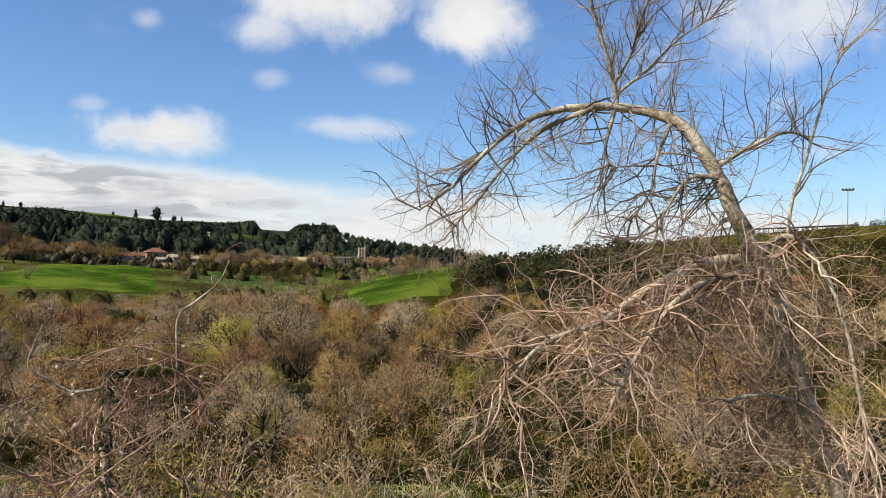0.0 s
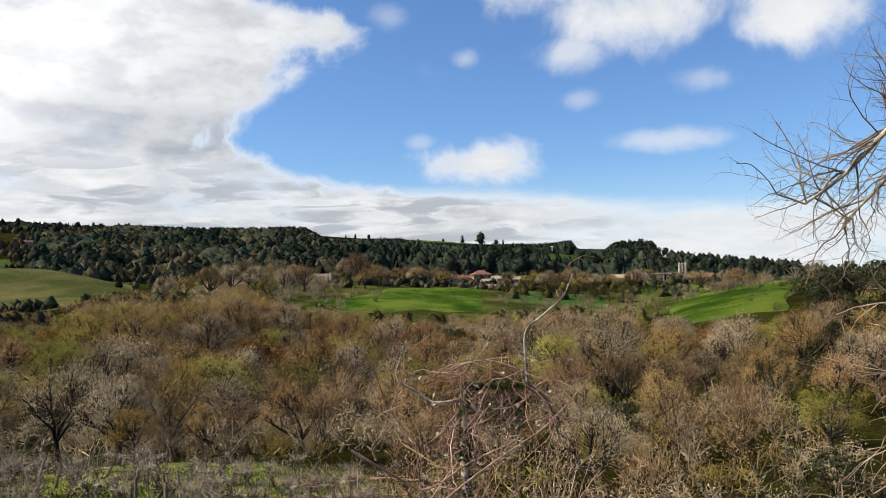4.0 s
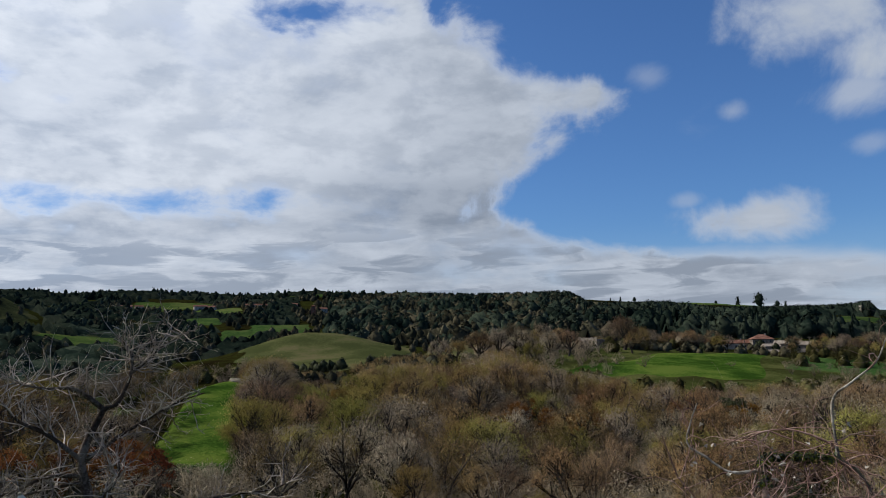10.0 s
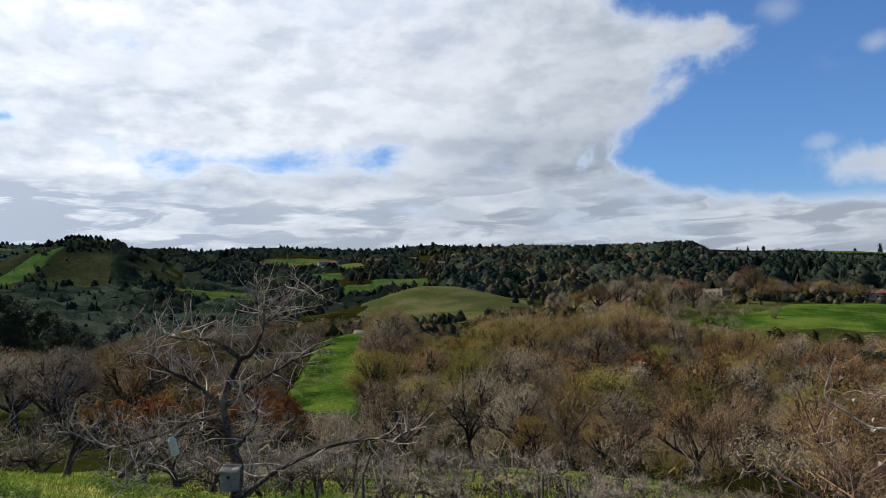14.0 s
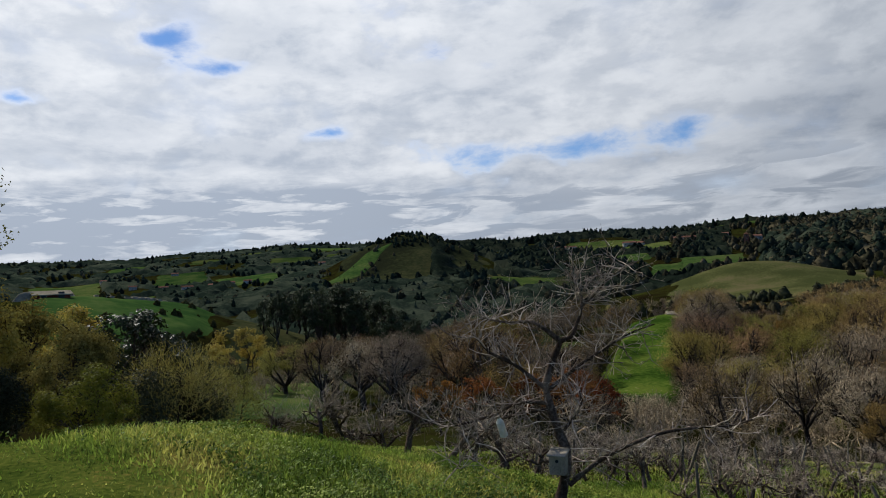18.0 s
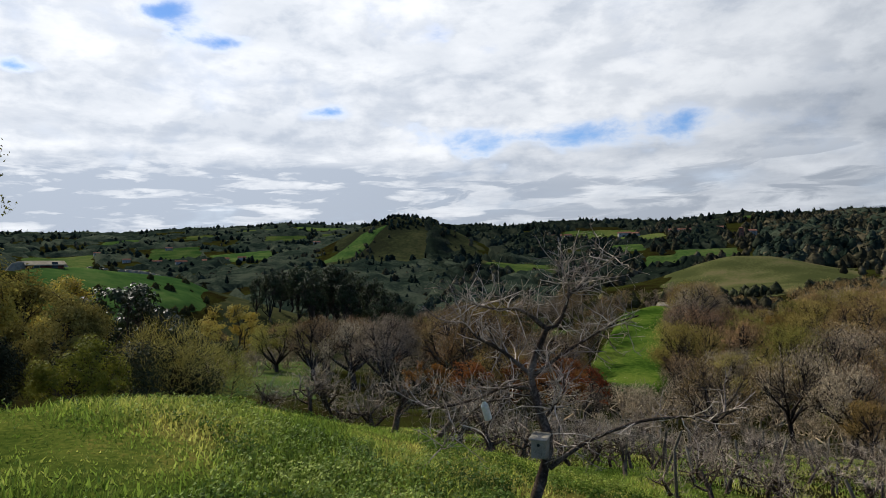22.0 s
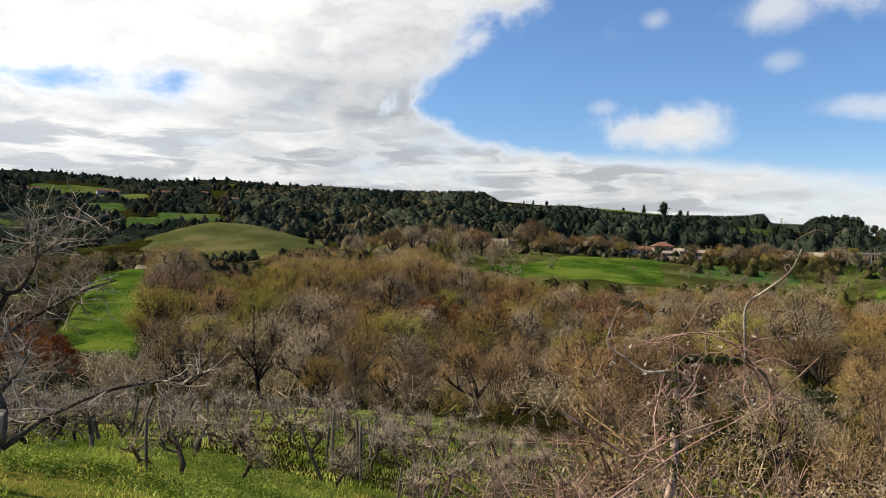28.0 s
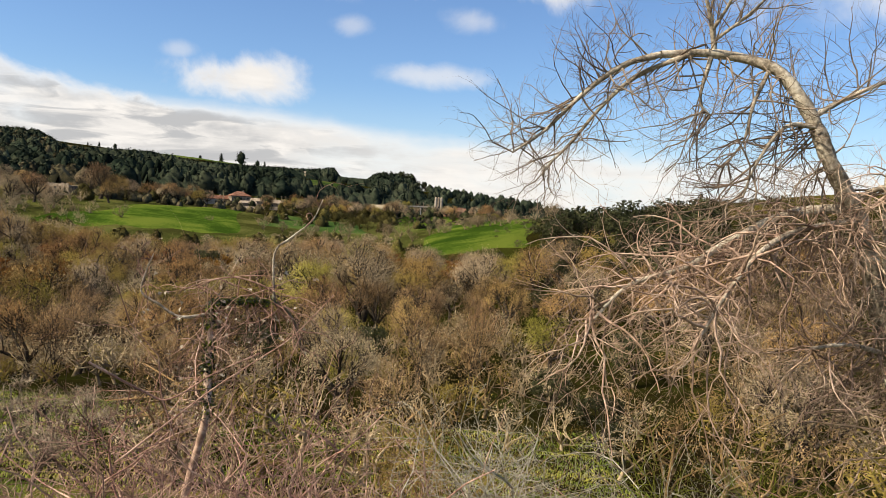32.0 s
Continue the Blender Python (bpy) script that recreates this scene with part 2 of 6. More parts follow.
# Darker than leaf litter; shade under trees and clouds is in this colour.
M_SOIL = material("shaded_valley_ground", [(0, (0.00915, 0.00693, 0.00279)), (0.5, (0.01628, 0.0159, 0.00399)), (1, (0.02438, 0.02887, 0.005588))], 0.12, 2.0, 0.95, 0.4, patch=0.5, patch_scale=0.02)
M_MEADOW = material("meadow_grass", [(0, (0.0200, 0.0430, 0.0062)), (0.5, (0.0425, 0.0770, 0.0105)), (1, (0.0820, 0.1120, 0.0185))], 0.09, 1.2, 0.9, 0.8, vary=0.12, patch=1.0, patch_scale=0.035)
# Blue mixed into this green imitates haze on the far slopes.
M_PASTURE = material("far_pasture", [(0, (0.0215, 0.0430, 0.0115)), (0.5, (0.0400, 0.0660, 0.0165)), (1, (0.0720, 0.0860, 0.0260))], 0.03, 0.3, 0.95, 0.0, vary=0.3, hue=0.02, patch=0.5, patch_scale=0.01)
M_PLOUGH = material("dome_grass", [(0, (0.0430, 0.0500, 0.0170)), (0.5, (0.0720, 0.0760, 0.0270)), (1, (0.1050, 0.0900, 0.0420))], 0.05, 0.9, 0.95, 0.4, patch=1.0, patch_scale=0.02)
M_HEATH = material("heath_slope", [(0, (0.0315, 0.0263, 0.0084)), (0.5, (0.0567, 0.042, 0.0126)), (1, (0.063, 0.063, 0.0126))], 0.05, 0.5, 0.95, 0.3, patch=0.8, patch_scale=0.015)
M_GRASS = material("grass_blades", [(0, (0.105, 0.165, 0.022)), (0.5, (0.245, 0.320, 0.050)), (1, (0.520, 0.480, 0.120))], 0.5, 9.0, 0.6, leaf=0.35, patch=0.6, patch_scale=0.25, piece=0.5)
# Lowered green stands in for the shade of trees on the left.
M_LAWN = material("shaded_mown_grass", [(0, (0.032, 0.050, 0.008)), (0.5, (0.076, 0.094, 0.016)), (1, (0.150, 0.120, 0.030))], 0.6, 14.0, 0.9, 0.6, patch=0.9, patch_scale=0.25)
M_OAKBARK = material("grey_oak_bark", [(0, (0.020, 0.016, 0.012)), (0.5, (0.048, 0.039, 0.030)), (1, (0.095, 0.080, 0.064))], 1.0, 9.0, 0.95, 0.5, vary=0.2)
M_TWIG = material("bare_twigs", [(0, (0.146, 0.090, 0.038)), (0.5, (0.241, 0.154, 0.065)), (1, (0.347, 0.229, 0.103))], 0.12, 3.0, 0.9, vary=0.35, hue=0.012, piece=0.40)
M_TWIGGREY = material("grey_brown_twigs", [(0, (0.166, 0.125, 0.081)), (0.5, (0.269, 0.207, 0.134)), (1, (0.386, 0.308, 0.207))], 0.12, 3.0, 0.9, vary=0.30, hue=0.012, piece=0.40)
M_TWIGRED = material("reddish_twigs", [(0, (0.118, 0.074, 0.038)), (0.5, (0.200, 0.130, 0.070)), (1, (0.290, 0.198, 0.112))], 0.12, 3.0, 0.9, vary=0.30, hue=0.01, piece=0.40)
M_BUD = material("budding_twigs", [(0, (0.151, 0.121, 0.031)), (0.5, (0.252, 0.202, 0.054)), (1, (0.347, 0.280, 0.085))], 0.12, 3.0, 0.9, vary=0.25, hue=0.035, leaf=0.2, piece=0.35)
M_RUSSET = material("russet_leaves", [(0, (0.100, 0.036, 0.010)), (0.5, (0.178, 0.072, 0.018)), (1, (0.245, 0.115, 0.030))], 0.4, 4.0, 0.8, vary=0.25, hue=0.02, leaf=0.25, piece=0.4)
M_DARKLEAF = material("evergreen_leaves", [(0, (0.0180, 0.0215, 0.0100)), (0.5, (0.0380, 0.0430, 0.0185)), (1, (0.0740, 0.0790, 0.0340))], 0.3, 3.0, 0.7, vary=0.25, hue=0.015, leaf=0.1, piece=0.4)
M_EUC = material("eucalyptus_leaves", [(0, (0.016, 0.024, 0.011)), (0.5, (0.034, 0.046, 0.020)), (1, (0.068, 0.080, 0.038))], 0.3, 3.0, 0.6, vary=0.2, leaf=0.15, piece=0.5)
# Slight blue in these greens stands in for distance haze.
M_FOREST = material("far_forest", [(0, (0.0090, 0.0150, 0.0110)), (0.5, (0.0195, 0.0275, 0.0190)), (1, (0.0400, 0.0480, 0.0320))], 0.05, 0.45, 0.9, vary=0.1, patch=0.7, patch_scale=0.014, piece=0.45)
M_MIXWOOD = material("far_mixed_wood", [(0, (0.0240, 0.0240, 0.0150)), (0.5, (0.0540, 0.0490, 0.0290)), (1, (0.1000, 0.0860, 0.0520))], 0.08, 0.5, 0.9, patch=0.9, patch_scale=0.02, piece=0.45)
M_SPRING = material("fresh_leaves", [(0, (0.09425, 0.1101, 0.01456)), (0.5, (0.1677, 0.1807, 0.02548)), (1, (0.2717, 0.26, 0.04368))], 0.5, 5.0, 0.7, vary=0.2, hue=0.02, leaf=0.3)
M_GOLD = material("golden_young_leaves", [(0, (0.1888, 0.1269, 0.02142)), (0.5, (0.3187, 0.2407, 0.04284)), (1, (0.425, 0.3683, 0.08568))], 0.7, 8.0, 0.7, vary=0.15, leaf=0.35)
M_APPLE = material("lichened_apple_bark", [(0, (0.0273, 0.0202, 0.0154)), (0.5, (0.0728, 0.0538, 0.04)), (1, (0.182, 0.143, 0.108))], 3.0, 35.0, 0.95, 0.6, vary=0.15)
M_APTWIG = material("apple_twigs", [(0, (0.150, 0.112, 0.080)), (0.5, (0.345, 0.275, 0.200)), (1, (0.610, 0.510, 0.390))], 1.5, 12.0, 0.85, vary=0.2)
M_PALEBARK = material("pale_speckled_bark", [(0, (0.105, 0.086, 0.068)), (0.4, (0.265, 0.228, 0.182)), (0.75, (0.430, 0.385, 0.315)), (1, (0.590, 0.550, 0.465))], 7.0, 55.0, 0.9, 0.7)
M_REDTWIG = material("red_brown_shoots", [(0, (0.105, 0.052, 0.042)), (0.5, (0.270, 0.160, 0.128)), (1, (0.480, 0.340, 0.275))], 2.0, 20.0, 0.7, vary=0.1, piece=0.55)
M_STAKE = material("weathered_stake", [(0, (0.072, 0.05868, 0.042)), (0.5, (0.1368, 0.1176, 0.084)), (1, (0.216, 0.186, 0.138))], 4.0, 40.0, 0.9, 0.4, vary=0.25)
M_IVY = material("dark_ivy", [(0, (0.0084, 0.014, 0.0056)), (0.5, (0.021, 0.0315, 0.0084)), (1, (0.063, 0.07, 0.021))], 4.0, 30.0, 0.5, leaf=0.1)
M_WALL = material("rendered_house_wall", [(0, (0.224, 0.192, 0.152)), (0.5, (0.336, 0.296, 0.248)), (1, (0.448, 0.408, 0.352))], 0.4, 4.0, 0.9, 0.2, vary=0.2)
M_STONE = material("rough_stone_wall", [(0, (0.119, 0.0935, 0.07225)), (0.5, (0.238, 0.1955, 0.153)), (1, (0.357, 0.306, 0.2465))], 0.8, 4.0, 0.95, 0.5, vary=0.15)
M_TILE = material("clay_roof_tiles", [(0, (0.085, 0.042, 0.03)), (0.5, (0.15, 0.075, 0.052)), (1, (0.23, 0.13, 0.1))], 0.6, 5.0, 0.9, 0.4, vary=0.2)
M_GLASS = material("dark_window", [(0, (0.02, 0.022, 0.025)), (1, (0.05, 0.055, 0.06))], 1.0, 5.0, 0.2)
M_BOXWOOD = material("grey_box_boards", [(0, (0.17, 0.15, 0.11)), (0.5, (0.27, 0.235, 0.175)), (1, (0.38, 0.34, 0.27))], 4.0, 60.0, 0.85, 0.3)
M_METAL = material("galvanised_metal", [(0, (0.2, 0.2, 0.2)), (1, (0.4, 0.4, 0.41))], 2.0, 30.0, 0.5, metal=0.6)
M_PATHS = material("pale_track", [(0, (0.182, 0.154, 0.105)), (1, (0.322, 0.28, 0.203))], 0.3, 3.0, 0.95)
M_PLASTIC = material("clear_milky_plastic", [(0, (0.55, 0.58, 0.55)), (1, (0.72, 0.74, 0.7))], 8.0, 40.0, 0.25, leaf=0.4)
M_OLIVE = material("olive_scrub", [(0, (0.0320, 0.0290, 0.0100)), (0.5, (0.0640, 0.0570, 0.0200)), (1, (0.1090, 0.0970, 0.0380))], 0.3, 2.5, 0.85, vary=0.2, leaf=0.15, patch=0.6, patch_scale=0.05, piece=0.4)
# Turf kept dark here to stand in for cloud shadow on the knoll.
M_KNOLL = material("cloud_shaded_turf", [(0, (0.0170, 0.0200, 0.0100)), (0.5, (0.0310, 0.0360, 0.0150)), (1, (0.0520, 0.0520, 0.0220))], 0.03, 0.3, 0.95, 0.2, patch=0.9, patch_scale=0.012)
M_TAN = material("tan_shoots", [(0, (0.118, 0.076, 0.058)), (0.5, (0.310, 0.214, 0.166)), (1, (0.530, 0.410, 0.330))], 2.5, 25.0, 0.8, piece=0.4)
M_SHOOT = material("grey_brown_shoots", [(0, (0.090, 0.068, 0.052)), (0.5, (0.195, 0.152, 0.118)), (1, (0.340, 0.280, 0.225))], 2.5, 25.0, 0.8, piece=0.4)
M_LICHEN = material("lichened_shoots", [(0, (0.150, 0.118, 0.094)), (0.5, (0.350, 0.290, 0.235)), (1, (0.590, 0.515, 0.430))], 2.5, 25.0, 0.85, piece=0.4)
M_WEED = material("broad_weed_leaves", [(0, (0.055, 0.095, 0.014)), (0.5, (0.135, 0.200, 0.032)), (1, (0.270, 0.320, 0.065))], 0.8, 9.0, 0.6, leaf=0.25, patch=0.7, patch_scale=0.4, piece=0.5)
M_SCRUB = material("scrubby_slope", [(0, (0.0280, 0.0300, 0.0090)), (0.5, (0.0470, 0.0560, 0.0145)), (1, (0.0750, 0.0760, 0.0240))], 0.06, 0.8, 0.95, 0.4, patch=0.8, patch_scale=0.03)
M_BRICK = material("red_shed_boards", [(0, (0.10, 0.030, 0.020)), (1, (0.19, 0.058, 0.038))], 0.8, 6.0, 0.9)
M_SHRUB = material("grey_lichened_twigs", [(0, (0.121, 0.11, 0.088)), (0.5, (0.275, 0.2585, 0.2145)), (1, (0.462, 0.44, 0.374))], 2.0, 18.0, 0.85)

# ---- the lie of the land ----
def plan(az, d):
    """Plan position at azimuth az (degrees to the left of +y) and distance d from the viewpoint."""
    return -np.sin(np.radians(az)) * d, np.cos(np.radians(az)) * d


def ridge(X, Y, crest, slope, width):
    """Height of a ridge whose crest runs through rows of azimuth, distance, elevation (degrees)."""
    pts = [(*plan(a, d), d * math.tan(radians(e))) for a, d, e in crest]
    best = np.full(np.shape(X), -1e9)
    for (x0, y0, z0), (x1, y1, z1) in zip(pts[:-1], pts[1:]):
        ux, uy = x1 - x0, y1 - y0
        s = np.clip(((X - x0) * ux + (Y - y0) * uy) / (ux * ux + uy * uy), 0, 1)
        dist = np.hypot(X - x0 - s * ux, Y - y0 - s * uy)
        best = np.maximum(best, z0 + s * (z1 - z0) - slope * (np.sqrt(dist * dist + width * width) - width))
    return best


RIDGES = (
    # village spur across the valley, running down to the left
    ([(-8, 430, -2.2), (0, 430, -1.5), (6, 430, -0.8), (14, 430, -0.7), (22, 420, -0.6), (28, 400, -0.4), (34, 360, -0.6), (40, 320, -1.3), (46, 270, -2.6), (52, 220, -4.6), (57, 170, -8.0)], 0.092, 25),
    # long dark ridge behind it
    ([(-14, 1100, -1.2), (0, 1050, -0.6), (6, 1000, -0.4), (9, 950, 0.8), (13, 940, 1.2), (15.5, 940, 1.75), (20, 930, 2.1), (24, 930, 2.2), (27, 930, 2.65), (31, 960, 2.6), (34, 1000, 3.1), (40, 1150, 3.2), (46, 1250, 3.4), (49, 1300, 3.3), (52.4, 1350, 3.65), (56, 1430, 3.3), (60, 1500, 3.35), (64, 1550, 3.6), (68, 1600, 3.4), (76, 1700, 3.6)], 0.13, 60),
    # smooth dome
    ([(52.0, 480, 0.85), (53.3, 480, 0.85)], 0.38, 18),
    ([(40, 520, -0.8), (44, 510, -0.2), (48, 495, -0.3), (51, 480, -0.3)], 0.12, 40),
    # wooded knoll and its foot
    ([(77.2, 850, 4.55), (77.8, 850, 4.55)], 0.50, 22),
    ([(64, 760, -0.9), (70, 800, 0.9), (77.5, 850, 2.2), (83, 900, 0.9), (88, 900, -0.6)], 0.16, 40),
    # far cultivated hills
    ([(74, 2100, 3.6), (80, 2100, 3.8), (86, 2050, 4.0), (92, 2000, 3.7), (98, 2000, 3.4), (106, 2000, 3.4), (125, 1900, 3.6)], 0.15, 90),
    # terraced spur on the left
    ([(91.0, 192, -2.6), (93.7, 180, -0.8), (96.4, 170, 0.5), (100.6, 160, 1.0), (106, 150, 1.1), (118, 150, 2.0), (130, 130, 4.0)], 0.36, 8),
    # hillside on the right
    ([(8, 300, -8.0), (2, 300, -5.0), (-4, 290, -1.3), (-10, 290, 0.4), (-16, 280, 1.1), (-23, 270, 2.05), (-30, 270, 2.5), (-45, 260, 3.5), (-70, 200, 6.0)], 0.20, 30),
    # saddle from the orchard brow to the terraced spur
    ([(103, 28, -10.5), (95, 60, -8.2), (91, 90, -6.6)], 0.18, 14),
    # meadow shoulder below the dome
    ([(60, 205, -3.2), (57.5, 215, -2.6), (55, 225, -3.6)], 0.16, 25),
    ([(72, 260, -4.6), (66, 240, -4.3), (61, 215, -3.9)], 0.14, 25),
)


def land(X, Y):
    X, Y = np.asarray(X, float), np.asarray(Y, float)
    k = 1.9
    far = np.hypot(X, Y)
    floor = -31 + 0.012 * np.maximum(far - 150, 0) - 0.004 * np.maximum(far - 900, 0) + 1.2 * np.sin(X / 37) * np.cos(Y / 41)
    acc = np.exp((floor + 40) / k)
    for crest, slope, width in RIDGES:
        acc = acc + np.exp((np.maximum(ridge(X, Y, crest, slope, width), -60) + 40) / k)
    hills = k * np.log(acc) - 40
    rough = np.clip((far - 60) / 200, 0, 1)
    hills = hills + rough * (0.6 * np.sin(X / 23 + 1.3 * np.sin(Y / 31)) * np.cos(Y / 19) + 0.35 * np.sin(X / 9.0) * np.sin(Y / 11.0 + 1))
    # the slope the viewer stands on: level behind, falling ahead, rolling off on the left
    down = np.logaddexp(0, Y / 0.8) * 0.8
    off = -X - 11.6 - 0.75 * np.maximum(Y - 5, 0)
    near = -1.62 - 0.325 * down + 0.08 * np.logaddexp(0, (-Y - 6) / 3) * 3 - 0.33 * np.logaddexp(0, off / 0.8) * 0.8
    near = near + 0.03 * np.sin(X * 1.1 + 0.7 * np.sin(Y)) + 0.03 * np.sin(Y * 0.9 + X * 0.4)
    return 1.5 * np.logaddexp(hills / 1.5, near / 1.5)


def ground_z(x, y):
    return float(land(x, y))


def fast_mesh(name, verts, tris, mat, smooth=False):
    """A triangle mesh from arrays."""
    verts, tris = np.asarray(verts, np.float32).reshape(-1, 3), np.asarray(tris, np.int32).reshape(-1, 3)
    me = bpy.data.meshes.new(name)
    me.vertices.add(len(verts))
    me.vertices.foreach_set("co", verts.ravel())
    me.loops.add(tris.size)
    me.loops.foreach_set("vertex_index", tris.ravel())
    me.polygons.add(len(tris))
    me.polygons.foreach_set("loop_start", np.arange(0, tris.size, 3, dtype=np.int32))
    me.polygons.foreach_set("loop_total", np.full(len(tris), 3, np.int32))
    if smooth:
        me.polygons.foreach_set("use_smooth", np.ones(len(tris), dtype=bool))
    me.update(calc_edges=True)
    me.materials.append(mat)
    return me


def grid_faces(rows, cols, wrap=False):
    i, j = np.meshgrid(np.arange(rows - 1), np.arange(cols if wrap else cols - 1), indexing="ij")
    a, b = i * cols + j, i * cols + (j + 1) % cols
    c, d = a + cols, b + cols
    return np.concatenate([np.stack([a, b, d], -1).reshape(-1, 3), np.stack([a, d, c], -1).reshape(-1, 3)])


def build_ground():
    az = np.concatenate([np.linspace(-48, 122, 440), np.linspace(124, 310, 60)])
    d = np.concatenate([[0.05], np.geomspace(0.6, 4400, 300)])
    A, D = np.meshgrid(az, d)
    X, Y = plan(A, D)
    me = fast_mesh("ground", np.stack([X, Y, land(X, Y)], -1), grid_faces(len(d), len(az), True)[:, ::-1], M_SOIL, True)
    tagged(new("ground", me), "rough valley ground of leaf litter, grass and scrub, shade in its colour", "ground", kind="structure")


def drape(name, corners, mat, label, lift=0.8, n=28, wobble=0.06, category="field", group="fields"):
    """A field laid on the land: four corners as azimuth, distance."""
    (x0, y0), (x1, y1), (x2, y2), (x3, y3) = [plan(*c) for c in corners]
    u, v = np.meshgrid(np.linspace(0, 1, n), np.linspace(0, 1, n))
    size = math.hypot(x1 - x0, y1 - y0)
    wu = u + wobble * np.sin(v * 9 + x0) * np.sin(np.pi * u) * 0.3
    bulge = wobble * np.sin(np.pi * u) * np.sin(3 * u + y0)
    wv = v + bulge * (1 - 2 * v)
    X = (x0 * (1 - wu) + x1 * wu) * (1 - wv) + (x3 * (1 - wu) + x2 * wu) * wv
    Y = (y0 * (1 - wu) + y1 * wu) * (1 - wv) + (y3 * (1 - wu) + y2 * wu) * wv
    rim = np.clip(np.minimum(np.minimum(u, 1 - u), np.minimum(v, 1 - v)) * 9 - 0.25 + 0.22 * np.sin(X / 3.1 + Y / 5) * (size > 12), -0.6, 1)
    me = fast_mesh(name, np.stack([X, Y, land(X, Y) + lift * rim], -1), grid_faces(n, n), mat, True)
    return tagged(new(name, me), label, category, group, "structure")


build_ground()
drape("hillside_grass", [(42, 235), (-3, 240), (-3, 428), (38, 400)], M_SCRUB, "rough scrubby hillside below the village", 0.35, 60, 0.0, "grass", "hillside")
# bright meadows below the village and down the left-hand slope
drape("meadow", [(36.4, 244), (20.0, 258), (20.2, 372), (27.4, 352)], M_MEADOW, "bright green pasture sloping below the hillside village")
drape("meadow", [(20.5, 296), (10.5, 300), (11.5, 350), (18.8, 370)], M_PASTURE, "rough green pasture with scattered scrub below the village")
drape("meadow", [(9.5, 300), (0.5, 310), (3.5, 425), (11.5, 420)], M_MEADOW, "bright green pasture on the valley side")
drape("meadow", [(6.5, 262), (-1.5, 262), (0.5, 335), (7.5, 335)], M_MEADOW, "bright green pasture on the valley side")
drape("meadow", [(8.0, 195), (-0.5, 185), (-1.5, 268), (7.5, 268)], M_MEADOW, "green pasture rolling down to the wood")
drape("meadow", [(36.2, 246), (30.0, 262), (29.0, 300), (33.0, 285)], M_MEADOW, "tongue of green pasture above the bare wood")
drape("meadow", [(64.6, 138), (58.6, 116), (57.9, 212), (61.3, 206)], M_MEADOW, "steep bright green meadow between bare trees", wobble=0.16)
drape("meadow", [(68.5, 158), (64.4, 146), (62.0, 203), (65.5, 208)], M_PASTURE, "dull green meadow under scattered trees", wobble=0.14)
drape("dome_field", [(60, 345), (43.5, 345), (46.0, 520), (58, 520)], M_PLOUGH, "smooth rounded hill of thin grass and brown earth", n=50)
drape("meadow", [(45, 430), (38, 430), (37, 520), (45, 520)], M_PLOUGH, "pale green strip of grass beside the rounded hill")
drape("terrace", [(104, 112), (92.0, 140), (91.6, 182), (104, 160)], M_PASTURE, "grassy terraced bank of the spur")
drape("terrace", [(97.5, 128), (93.2, 140), (92.9, 172), (96.5, 160)], M_MEADOW, "darker green strip on the spur bank", 0.5)
drape("meadow", [(97, 55), (84, 60), (84, 105), (92, 100)], M_PASTURE, "dull green paddock under the golden trees")
drape("track", [(104.5, 150), (100.5, 158.5), (100.5, 160.5), (104.5, 152)], M_PATHS, "pale grass track along the terrace", 1.6, 12, 0.0, "track")
drape("track", [(98.6, 164.5), (92.2, 188), (92.2, 190.5), (98.6, 167)], M_PATHS, "pale trodden track down the crest of the spur", 1.6, 16, 0.0, "track")
# far pastures, as they lie between hedges
FIELDS = ((66, 1080, 60, 1300, M_PASTURE), (64, 930, 58, 1050, M_PASTURE), (58, 700, 53, 800, M_PASTURE), (60, 640, 57, 760, M_PASTURE),
                          (57.5, 1180, 54, 1290, M_PASTURE), (54, 1230, 50.5, 1330, M_PASTURE), (62.5, 820, 59.5, 900, M_PASTURE),
                          (96, 1250, 92, 1500, M_PASTURE), (92, 1150, 87, 1330, M_PASTURE), (88, 1500, 84.5, 1650, M_PASTURE), (84, 1550, 80.5, 1700, M_PASTURE),
                          (86, 1780, 81, 1900, M_PASTURE), (101, 1000, 95.5, 1150, M_PASTURE), (93.5, 1650, 91, 1750, M_PASTURE), (104, 1200, 99, 1450, M_PASTURE), (99, 1600, 96, 1720, M_PASTURE),
                          (108, 800, 99.5, 950, M_PASTURE), (72, 640, 66, 720, M_PASTURE), 
                          (16.5, 660, 12, 780, M_PASTURE), (12, 620, 8, 700, M_PASTURE), (27, 870, 20, 930, M_PASTURE), (20, 860, 17.8, 905, M_PASTURE), (15.6, 870, 14.3, 930, M_PASTURE), (43, 1080, 39, 1160, M_PASTURE), (95, 900, 90.5, 990, M_PASTURE), (90, 1750, 86.5, 1850, M_PASTURE), (98, 1800, 95, 1900, M_PASTURE), (70.5, 1200, 67.5, 1330, M_PASTURE))
for a0, d0, a1, d1, m in FIELDS:
    drape("far_field", [(a0, d0), (a1, d0), (a1 + 0.3, d1), (a0 - 0.4, d1)], m, "small hedged pasture on a distant slope", 1.2, 12, 0.05)
# Cloud shadow over knoll and side valley lies in the turf colour.
drape("knoll_turf", [(84, 700), (69, 700), (73, 868), (82, 868)], M_KNOLL, "dark rough turf over the conical knoll, cloud shadow in its colour", 0.6, 50, 0.0)
drape("knoll_turf", [(72, 560), (62, 560), (64, 760), (72, 760)], M_KNOLL, "dark rough turf at the foot of the knoll, cloud shadow in its colour", 0.6, 30, 0.02)
drape("meadow", [(85.2, 728), (81.0, 738), (78.2, 826), (80.6, 806)], M_PASTURE, "green slope on the side of the knoll", 1.2, 20, 0.10)
